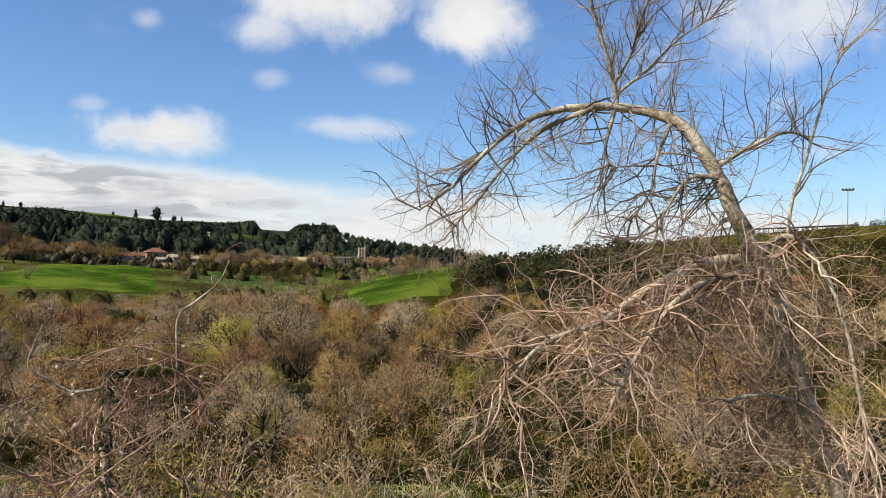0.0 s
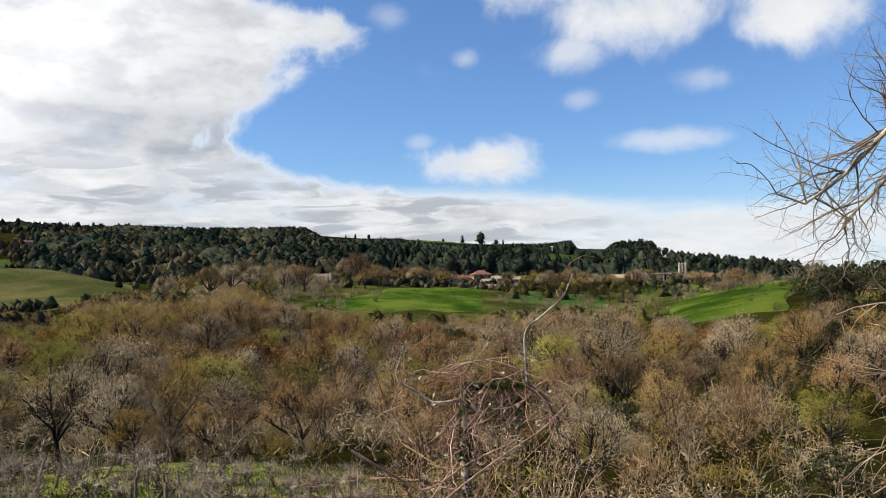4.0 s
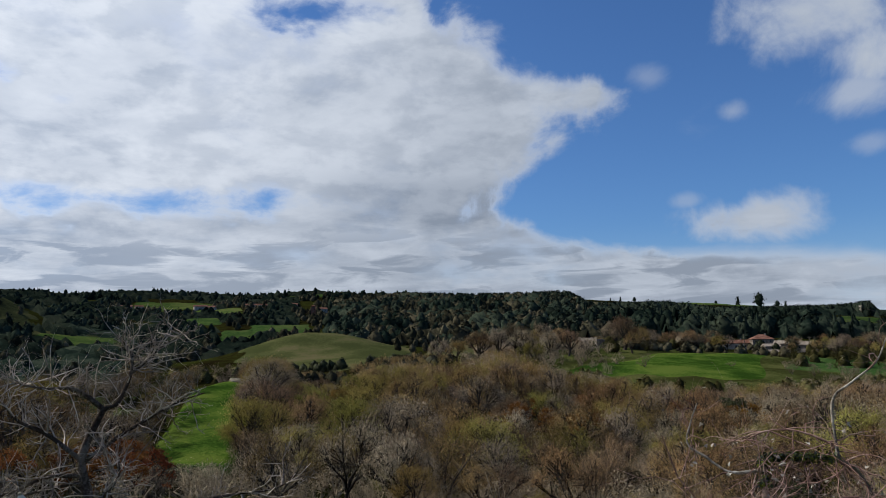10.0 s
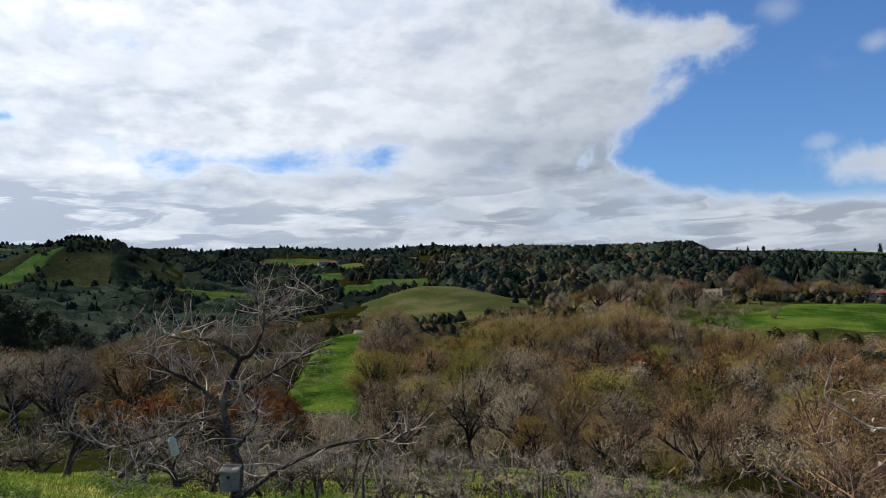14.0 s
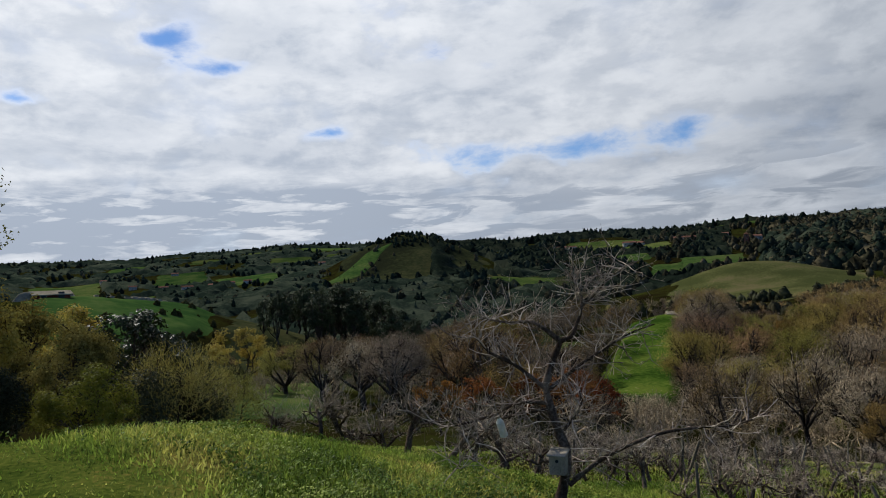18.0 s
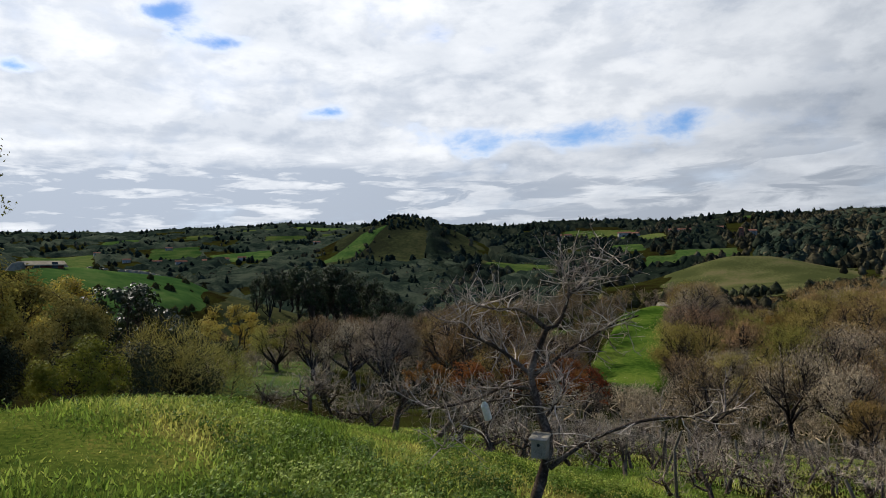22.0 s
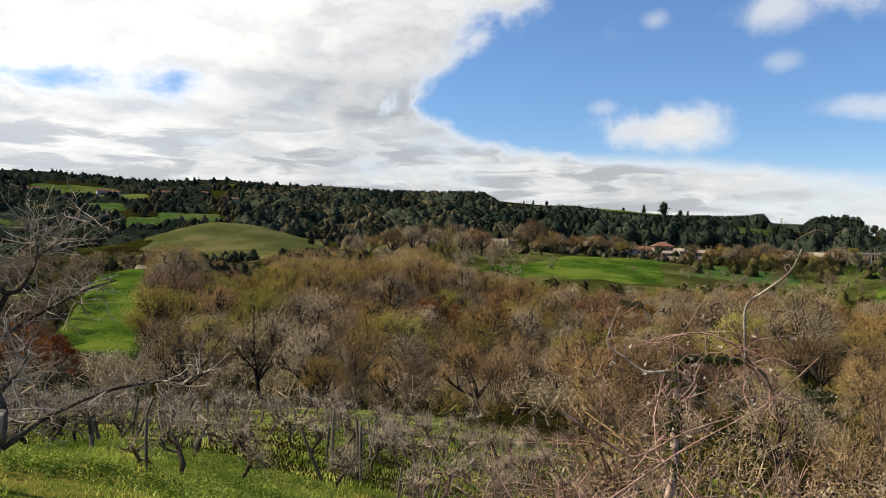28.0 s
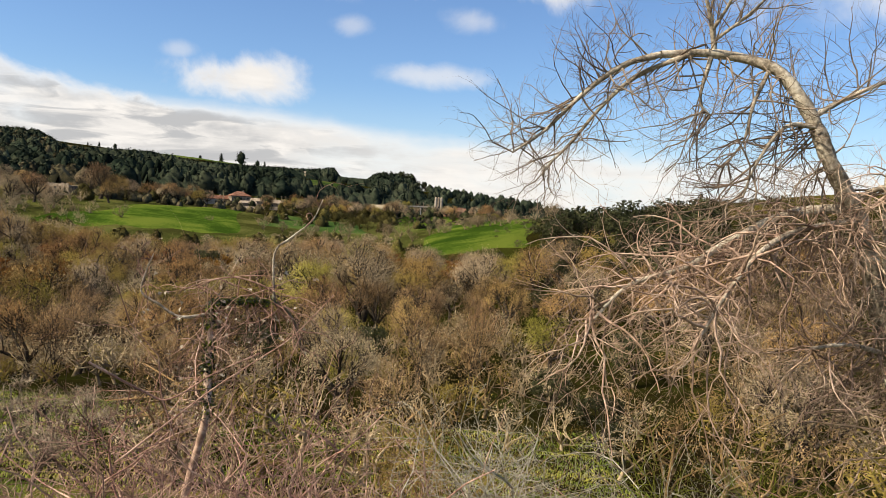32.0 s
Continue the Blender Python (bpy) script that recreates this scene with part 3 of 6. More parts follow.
drape("valley_turf", [(93, 100), (68, 95), (66, 235), (91.5, 190)], M_KNOLL, "dark rough turf in the side valley, cloud shadow in its colour", 0.3, 40, 0.0)
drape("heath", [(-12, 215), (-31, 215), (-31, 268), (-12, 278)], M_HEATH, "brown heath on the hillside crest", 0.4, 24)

# ---- trees: branching skeletons, twig haze, leaf clumps ----
def tube(verts, faces, path, radii, sides):
    """Adds a tapered tube along path."""
    start = len(verts)
    n = len(path)
    for i in range(n):
        t = (path[min(i + 1, n - 1)] - path[max(i - 1, 0)]).normalized()
        a = t.orthogonal().normalized() if abs(t.z) > 0.9 else t.cross(Vector((0, 0, 1))).normalized()
        b = t.cross(a)
        for s in range(sides):
            c = 2 * math.pi * s / sides
            verts.append(path[i] + (a * math.cos(c) + b * math.sin(c)) * radii[i])
    for i in range(n - 1):
        for s in range(sides):
            p, q = start + i * sides + s, start + i * sides + (s + 1) % sides
            faces.append((p, q, q + sides))
            faces.append((p, q + sides, p + sides))


def grow(rng, verts, faces, tips, base, aim, length, radius, level, opts):
    """One limb and, from it, its side limbs. tips collects the ends of the last level."""
    segs = opts["segs"][min(level, len(opts["segs"]) - 1)]
    sides = opts["sides"][min(level, len(opts["sides"]) - 1)]
    bend, lift = opts["bend"], opts["lift"][min(level, len(opts["lift"]) - 1)]
    path, radii, d = [Vector(base)], [radius], Vector(aim).normalized()
    for i in range(segs):
        d = (d + Vector((rng.gauss(0, bend), rng.gauss(0, bend), rng.gauss(0, bend * 0.7) + lift))).normalized()
        path.append(path[-1] + d * (length / segs))
        radii.append(radius * (1 - (i + 1) / segs * opts["taper"]))
    tube(verts, faces, path, radii, sides)
    if level >= opts["levels"]:
        tips.append((path[-1], d, path[-2]))
        return
    count = opts["forks"][min(level, len(opts["forks"]) - 1)]
    first = opts["first"] if level == 0 else 0.25
    for k in range(count):
        s = first + (1 - first) * (k + rng.random() * 0.8) / count
        f = min(s, 0.999) * segs
        i = int(f)
        at = path[i].lerp(path[i + 1], f - i)
        r = radii[i] * (1 - (f - i)) + radii[i + 1] * (f - i)
        along = (path[i + 1] - path[i]).normalized()
        side = along.orthogonal().normalized()
        side.rotate(Matrix.Rotation(k * 2.4 + rng.random() * 1.2 + level, 3, along))
        aside = (along * (1 - opts["spread"]) + side * opts["spread"]).normalized()
        grow(rng, verts, faces, tips, at, aside, length * opts["ratio"] * (1.15 - 0.45 * s) * rng.uniform(0.75, 1.15), r * opts["thin"], level + 1, opts)


def unit(a):
    return a / (np.linalg.norm(a, axis=1)[:, None] + 1e-9)


def slivers(rng, at, aim, length, width, spread, count, heart=None, loose=0.35, up=0.35):
    """Thin twigs as long narrow triangles, count from each tip; their faces look away from heart."""
    at, aim = np.repeat(at, count, 0), np.repeat(aim, count, 0)
    n = len(at)
    start = at + rng.normal(0, length * loose, (n, 3))
    out = unit(start - (np.mean(at, 0) if heart is None else heart))
    d = unit(aim * 0.5 + np.array([0, 0, up]) + rng.normal(0, spread, (n, 3)))
    ln = length * rng.uniform(0.5, 1.3, (n, 1))
    face = out + rng.normal(0, 0.35, (n, 3))
    side = unit(np.cross(d, face - d * (face * d).sum(1)[:, None]))
    v = np.stack([start - side * width, start + side * width, start + d * ln], 1).reshape(-1, 3)
    return v, np.arange(3 * n).reshape(-1, 3)


def leaf_tris(rng, c, out, size):
    """Triangles of leaves at c that look roughly along out."""
    n = len(c)
    face = unit(out + rng.normal(0, 0.45, (n, 3)))
    a = unit(np.cross(face, rng.normal(0, 1, (n, 3))))
    b = np.cross(face, a)
    s = size * rng.uniform(0.6, 1.4, (n, 1))
    v = np.stack([c - a * s, c + a * s, c + b * s * 1.2], 1).reshape(-1, 3)
    return v, np.arange(3 * n).reshape(-1, 3)


def clumps(rng, centres, radius, size, count, flat=0.7):
    """Small leaves round each centre."""
    heart = np.mean(centres, 0)
    c = np.repeat(centres, count, 0)
    d = unit(rng.normal(0, 1, (len(c), 3)))
    far = unit(c - heart)
    c = c + d * (radius * rng.uniform(0.45, 1.0, (len(c), 1))) * np.array([1, 1, flat])
    return leaf_tris(rng, c, d * 0.7 + far * 0.6 + np.array([0, 0, 0.25]), size)


def part(name, me, parent, label=""):
    ob = new(name, me)
    ob.parent = parent
    return tagged(ob, label)


OAK = dict(segs=(5, 4, 3, 2), sides=(6, 4, 3, 3), bend=0.16, lift=(0.05, 0.06, 0.05, 0.04), taper=0.75, levels=3, forks=(7, 4, 3), first=0.32, spread=0.62, ratio=0.58, thin=0.62)


def bare_tree_meshes(seed, height, twig_mat, per_tip=9, twig=1.0, width=0.022, opts=OAK, bark=None, leaves=None):
    rng, nrg = random.Random(seed), np.random.default_rng(seed)
    verts, faces, tips = [], [], []
    grow(rng, verts, faces, tips, (0, 0, -0.4), (rng.gauss(0, 0.06), rng.gauss(0, 0.06), 1), height * 0.62, height * opts.get("stout", 0.022), 0, opts)
    trunk = fast_mesh("trunk", [tuple(v) for v in verts], faces, bark or M_OAKBARK, True)
    at, aim = np.array([t[0] for t in tips]), np.array([t[1] for t in tips])
    if leaves:
        v, f = clumps(nrg, at, leaves[0], leaves[1], leaves[2])
    else:
        v, f = slivers(nrg, at, aim + np.array([0, 0, 0.35]), twig, width, 0.75, per_tip)
    return trunk, fast_mesh("crown", v, f, twig_mat)


def tree_thing(name, meshes, m, label, group, category="tree"):
    ob = tagged(new(name), label, category, group)
    ob.matrix_world = m
    part("trunk", meshes[0], ob)
    part("crown", meshes[1], ob)
    return ob


def stand(x, y, turn=0.0, size=1.0, sink=0.0, tilt=0.0):
    return Matrix.Translation((x, y, ground_z(x, y) - sink)) @ Euler((tilt, 0, turn)).to_matrix().to_4x4() @ Matrix.Diagonal((size, size, size, 1))

# ---- woods ----
def sight(az, el, d0=60.0, d1=3000.0):
    """Where the line of sight at that azimuth and elevation meets the land beyond d0."""
    d = np.geomspace(d0, d1, 900)
    X, Y = plan(az, d)
    over = land(X, Y) >= d * math.tan(radians(el))
    i = int(np.argmax(over)) if over.any() else len(d) - 1
    return float(X[i]), float(Y[i])


def soft_crown(seed, kind, tris, size):
    """A light far tree as loose leaf triangles, 1 m high: points and triangles."""
    r = np.random.default_rng(seed)
    n = tris
    h = r.uniform(0.0, 1.0, n)
    if kind == "conifer":
        rad = 0.20 * (1.03 - h) ** 0.8 + 0.015
        z = 0.12 + 0.88 * h
    elif kind == "eucalypt":
        rad = 0.05 + 0.20 * np.sin(np.pi * np.clip(h, 0.03, 0.97)) ** 0.7
        z = 0.18 + 0.82 * h
    elif kind == "pine":
        rad = 0.05 + 0.24 * np.sin(np.pi * np.clip(h, 0.05, 0.95))
        z = 0.45 + 0.55 * h
    else:
        rad = 0.10 + 0.38 * np.sin(np.pi * np.clip(0.12 + 0.86 * h, 0, 1)) ** 0.6
        z = 0.05 + 0.93 * h
    t = r.uniform(0, 2 * np.pi, n)
    q = rad * r.uniform(0.55, 1.1, n) * (1 + 0.25 * np.sin(3 * t + 5 * h + seed))
    c = np.stack([q * np.cos(t), q * np.sin(t), z], -1)
    out = unit(c - np.array([0, 0, 0.45]) * (0.6 + 0.8 * h[:, None]))
    return leaf_tris(r, c, out + np.array([0, 0, 0.2]), size)


def scatter_mesh(name, models, spots, mat):
    """Joins turned and scaled copies of models at spots (x, y, z, height) into one mesh."""
    r = np.random.default_rng(len(spots))
    vs, fs, count = [], [], 0
    for i, (x, y, z, h) in enumerate(spots):
        v, f = models[i % len(models)]
        t, w = r.uniform(0, 6.28), r.uniform(0.85, 1.25)
        c, s = math.cos(t) * h * w, math.sin(t) * h * w
        vs.append(np.stack([v[:, 0] * c - v[:, 1] * s + x, v[:, 0] * s + v[:, 1] * c + y, v[:, 2] * h + z], -1))
        fs.append(f + count)
        count += len(v)
    return fast_mesh(name, np.concatenate(vs), np.concatenate(fs), mat)


def in_field(a, q):
    """True where a far pasture lies."""
    hit = np.zeros(np.shape(a), bool)
    for a0, d0, a1, d1, m in FIELDS:
        hit |= (a < a0 - 0.15) & (a > a1 + 0.15) & (q > d0 + 8) & (q < d1 - 4)
    return hit


def spots_in(seed, n, az, d, height, keep=None):
    """Random places in a sector of the plan, even by area."""
    r = np.random.default_rng(seed)
    a = r.uniform(az[0], az[1], n)
    q = np.sqrt(r.uniform(d[0] ** 2, d[1] ** 2, n))
    ok = np.ones(n, bool) if keep is None else keep(a, q, r)
    ok &= ~in_field(a, q)
    a, q = a[ok], q[ok]
    X, Y = plan(a, q)
    return list(zip(X, Y, land(X, Y) - 0.3, r.uniform(height[0], height[1], len(a))))


def stuff(name, models, spots, mat, label, category):
    tagged(new(name, scatter_mesh(name, models, spots, mat)), label, category, kind="stuff")


def lump_crown(seed, kind, rings, segs, leaves, size):
    """A far tree as a closed lumpy crown with loose sprays at its rim, 1 m high: points and triangles."""
    r = np.random.default_rng(seed)
    h = np.linspace(0, 1, rings)
    if kind == "conifer":
        rad, z = 0.19 * (1.02 - h) ** 0.75 + 0.01, 0.10 + 0.88 * h
    elif kind == "eucalypt":
        rad, z = 0.05 + 0.19 * np.sin(np.pi * np.clip(h, 0.04, 0.985)) ** 0.6, 0.16 + 0.82 * h
    else:
        rad, z = 0.04 + 0.42 * np.sin(np.pi * np.clip(0.16 + 0.83 * h, 0, 0.99)) ** 0.6, 0.02 + 0.94 * h
    t = (np.arange(segs) + r.uniform(0, 0.7, (rings, segs))) * 2 * np.pi / segs
    R = rad[:, None] * r.uniform(0.55, 1.15, (rings, segs))
    Z = z[:, None] + r.normal(0, 0.035, (rings, segs))
    v = np.stack([R * np.cos(t), R * np.sin(t), Z], -1).reshape(-1, 3)
    f = grid_faces(rings, segs, True)
    k = r.integers(0, len(v), leaves)
    c = v[k] * np.array([1.08, 1.08, 1.0]) + r.normal(0, 0.05, (leaves, 3))
    lv, lf = leaf_tris(r, c, unit(c - np.array([0, 0, 0.4])), size)
    return np.concatenate([v, lv]), np.concatenate([f, lf + len(v)])


CONIFERS = [lump_crown(s, "conifer", 6, 6, 54, 0.050) for s in range(5)] + [lump_crown(s, "eucalypt", 6, 6, 54, 0.055) for s in range(10, 13)]
ROUNDS = [lump_crown(s, "round", 5, 7, 84, 0.075) for s in range(20, 27)]
FARROUNDS = [lump_crown(s, "round", 4, 5, 20, 0.10) for s in range(30, 36)]
FARCONES = [lump_crown(s, "conifer", 4, 5, 6, 0.06) for s in range(36, 40)] + [lump_crown(s, "eucalypt", 4, 5, 8, 0.06) for s in range(40, 43)]


def kept_under(spots, azs, els, least=3.0):
    """Trees cut down to stay under a line of elevations, or left out."""
    out = []
    for x, y, z, h in spots:
        top = math.hypot(x, y) * math.tan(radians(float(np.interp(math.degrees(math.atan2(-x, y)), azs, els)))) - z
        if top > least:
            out.append((x, y, z, min(h, top)))
    return out


RIDGE_AZ = (3, 6, 7.3, 7.9, 8.6, 9.9, 11, 11.7, 13.7, 14.2, 15.5, 19.4, 24, 27, 31, 32.6, 34.1, 37.7, 41.5, 46.2, 49.2, 52.4)
RIDGE_EL = (0.2, 0.3, 0.6, 1.6, 2.0, 2.4, 2.2, 1.76, 1.85, 2.44, 2.31, 2.3, 2.4, 2.88, 2.88, 3.0, 3.8, 3.76, 3.76, 3.9, 3.72, 4.2)


def blocks(a, q, freq, cut, r):
    """Patchy growth."""
    return np.sin(a * freq + 1.7 * np.sin(q / 90)) * np.cos(q / 61 + a * 0.21) + r.normal(0, 0.25, len(a)) > cut


def canopy(name, seed, az, d, cell, tall, mat, label, keep=None, line=None):
    """A closed wood seen from afar: a lumpy sheet of crowns over the land."""
    r = np.random.default_rng(seed)
    mid = math.sqrt(d[0] * d[1])
    A, D = np.meshgrid(np.linspace(az[0], az[1], int(radians(az[1] - az[0]) * mid / cell)), np.linspace(d[0], d[1], int((d[1] - d[0]) / cell / 1.3)))
    A = A + r.normal(0, 0.3, A.shape) * cell / mid * 57.3
    D = D + r.normal(0, 0.35, A.shape) * cell
    X, Y = plan(A, D)
    h = r.uniform(tall[0], tall[1], A.shape) * (0.75 + 0.35 * np.sin(A * 2.1 + D / 47) * np.sin(D / 31 + A))
    edge = np.minimum(np.minimum(A - az[0], az[1] - A) * 2.5, np.minimum(D - d[0], d[1] - D) / (2.0 * cell))
    h = np.where(edge < r.uniform(0.0, 1.0, A.shape), -2.0, h)
    if keep is not None:
        h = np.where(keep(A.ravel(), D.ravel(), r).reshape(A.shape), h, -2.0)
    h = np.where(in_field(A, D), -2.0, h)
    Z = land(X, Y)
    if line:
        h = np.minimum(h, np.maximum(D * np.tan(np.radians(np.interp(A, *line))) - Z - 0.5, -2.0))
    tagged(new(name, fast_mesh(name, np.stack([X, Y, Z + h], -1), grid_faces(*A.shape), mat)), label, "forest", kind="stuff")


def ridge_wood(a, q, r):
    return ~((a > 11) & (a < 17.5) & (q > 630) & (q < 790)) & ~((a < 8) & (q > 800))


canopy("plantation_canopy", 101, (4.0, 36), (560, 925), 3.2, (5, 13), M_FOREST, "closed dark canopy of the ridge plantation", lambda a, q, r: ridge_wood(a, q, r) & blocks(a, q, 0.5, -0.75, r), (RIDGE_AZ, RIDGE_EL))
canopy("hill_wood_canopy", 102, (31, 52), (520, 1230), 4.0, (4, 11), M_MIXWOOD, "closed canopy of the mixed hillside wood", lambda a, q, r: blocks(a, q, 0.6, -0.45, r), (RIDGE_AZ, RIDGE_EL))
canopy("hill_wood_canopy", 103, (34, 52), (520, 1230), 4.0, (5, 13), M_FOREST, "dark conifer stands on the hillside", lambda a, q, r: blocks(a, q, 0.8, 0.05, r), (RIDGE_AZ, RIDGE_EL))
canopy("ridge_wood_canopy", 104, (45, 75), (1150, 1700), 6.0, (5, 12), M_FOREST, "closed dark wood along the far ridge", lambda a, q, r: (q > 1330 + 4 * (a - 52)) | blocks(a, q, 0.8, 0.1, r))
canopy("valley_wood_canopy", 105, (54, 76), (560, 1250), 5.0, (3, 9), M_FOREST, "dark copses in the side valley", lambda a, q, r: blocks(a, q, 0.7, -0.1, r))
canopy("side_valley_canopy", 106, (66, 112), (235, 800), 5.0, (3, 8), M_FOREST, "dark closed woods filling the side valley", lambda a, q, r: ~((a > 89) & (q < 300)) & ((q < 690) | (a > 84) | (a < 70)) & blocks(a, q, 0.5, -0.5, r))
canopy("far_hill_canopy", 107, (78, 113), (880, 2080), 8.0, (3, 10), M_FOREST, "woods and thick hedges over the far hills", lambda a, q, r: blocks(a, q, 0.9, -0.15, r))


# dark plantation along the ridge behind the village
stuff("plantation", CONIFERS + ROUNDS[:3], kept_under(spots_in(1, 2000, (4.0, 36), (560, 945), (7, 16), lambda a, q, r: ~((a > 11) & (a < 17.5) & (q > 620) & (q < 800)) & ~((a < 8) & (q > 800)) & blocks(a, q, 0.8, -0.9, r)), RIDGE_AZ, RIDGE_EL), M_FOREST, "dark conifer and eucalyptus plantation covering the ridge", "forest")
stuff("plantation", CONIFERS, kept_under(spots_in(2, 900, (7.0, 16.2), (880, 980), (9, 17), lambda a, q, r: a < 15.6), RIDGE_AZ, RIDGE_EL), M_FOREST, "dark tree line standing on the ridge crest", "forest")
stuff("mixed_wood", ROUNDS + CONIFERS[5:], kept_under(spots_in(3, 1500, (31, 51), (520, 1230), (6, 13), lambda a, q, r: blocks(a, q, 0.9, -0.6, r)), RIDGE_AZ, RIDGE_EL), M_MIXWOOD, "mixed wood of grey bare trees on the hillside", "forest")
stuff("mixed_wood", ROUNDS + CONIFERS[4:], kept_under(spots_in(4, 1200, (32, 52), (520, 1230), (9, 16), lambda a, q, r: blocks(a, q, 0.7, 0.05, r)), RIDGE_AZ, RIDGE_EL), M_FOREST, "dark conifers scattered through the hillside wood", "forest")
stuff("hill_wood", FARROUNDS, spots_in(14, 300, (31, 47), (440, 620), (4, 8), lambda a, q, r: blocks(a, q, 1.3, -0.2, r)), M_MIXWOOD, "grey bare thickets on the hillside", "forest")
stuff("ridge_trees", FARCONES + FARROUNDS, spots_in(5, 1300, (45, 74), (1150, 1650), (7, 15), lambda a, q, r: (q > 1330 + 4 * (a - 52)) | blocks(a, q, 0.8, 0.25, r)), M_FOREST, "dark tree belt along the far ridge", "forest")
stuff("valley_trees", FARROUNDS, spots_in(6, 2200, (44, 68), (560, 1250), (5, 10), lambda a, q, r: blocks(a, q, 1.1, 0.15, r)), M_MIXWOOD, "hedges and grey thickets between far fields", "forest")
stuff("valley_trees", FARROUNDS, spots_in(16, 1500, (55, 74), (620, 1300), (6, 12), lambda a, q, r: blocks(a, q, 0.7, 0.1, r)), M_FOREST, "dark copses between far fields", "forest")
stuff("knoll_scrub", FARROUNDS + FARCONES[:2], spots_in(7, 1500, (64, 92), (600, 1150), (2, 6), lambda a, q, r: blocks(a, q, 0.9, 0.2, r)), M_MIXWOOD, "dark scrub dotted over the knoll", "forest")
stuff("side_valley_forest", CONIFERS + ROUNDS, spots_in(18, 700, (70, 113), (290, 700), (5, 10), lambda a, q, r: ~((a > 89.5) & (q < 300)) & ((q > 235) | ((a > 77) & (a < 89))) & (blocks(a, q, 0.5, -0.3, r))), M_FOREST, "dark woods filling the side valley", "forest")
stuff("side_valley_copse", ROUNDS, spots_in(19, 420, (63, 88), (260, 640), (4, 9), lambda a, q, r: blocks(a, q, 0.8, 0.0, r)), M_MIXWOOD, "brown bare copses on the lower slopes", "forest")
stuff("knoll_trees", FARROUNDS, spots_in(17, 120, (74, 81), (800, 870), (3, 6)), M_FOREST, "dark trees crowning the knoll", "forest")
stuff("far_hedges", FARROUNDS, spots_in(8, 2200, (74, 112), (900, 2050), (5, 11), lambda a, q, r: blocks(a, q, 1.3, 0.0, r)), M_FOREST, "hedgerows and copses over the far hills", "forest")
stuff("far_hedges", FARROUNDS, spots_in(9, 700, (78, 112), (900, 2100), (5, 10), lambda a, q, r: blocks(a, q, 1.7, 0.25, r)), M_MIXWOOD, "grey bare copses over the far hills", "forest")
stuff("skyline_trees", FARROUNDS + FARCONES[:3], spots_in(10, 380, (79, 112), (1980, 2130), (6, 14)), M_FOREST, "thin line of trees on the far skyline", "forest")
SOFTS = [soft_crown(s, "round", 110, 0.085) for s in range(300, 306)]
stuff("slope_scrub", SOFTS, spots_in(11, 1500, (-42, 2), (130, 262), (0.8, 2.4), lambda a, q, r: blocks(a, q, 0.4, -0.6, r)), M_MIXWOOD, "brown scrub on the hillside", "scrub")
stuff("slope_scrub", SOFTS, spots_in(12, 420, (-14, 0), (110, 225), (3.0, 6.5), lambda a, q, r: blocks(a, q, 0.5, 0.1, r)), M_DARKLEAF, "dark evergreen scrub on the hillside", "scrub")
stuff("slope_scrub", SOFTS, spots_in(20, 700, (-42, -10), (110, 225), (1.5, 4.0), lambda a, q, r: blocks(a, q, 0.6, -0.1, r)), M_OLIVE, "olive scrub over the hillside", "scrub")
stuff("far_plain_trees", FARROUNDS, spots_in(13, 600, (-14, 7), (440, 1080), (6, 11)), M_FOREST, "distant dark trees beyond the village", "forest")


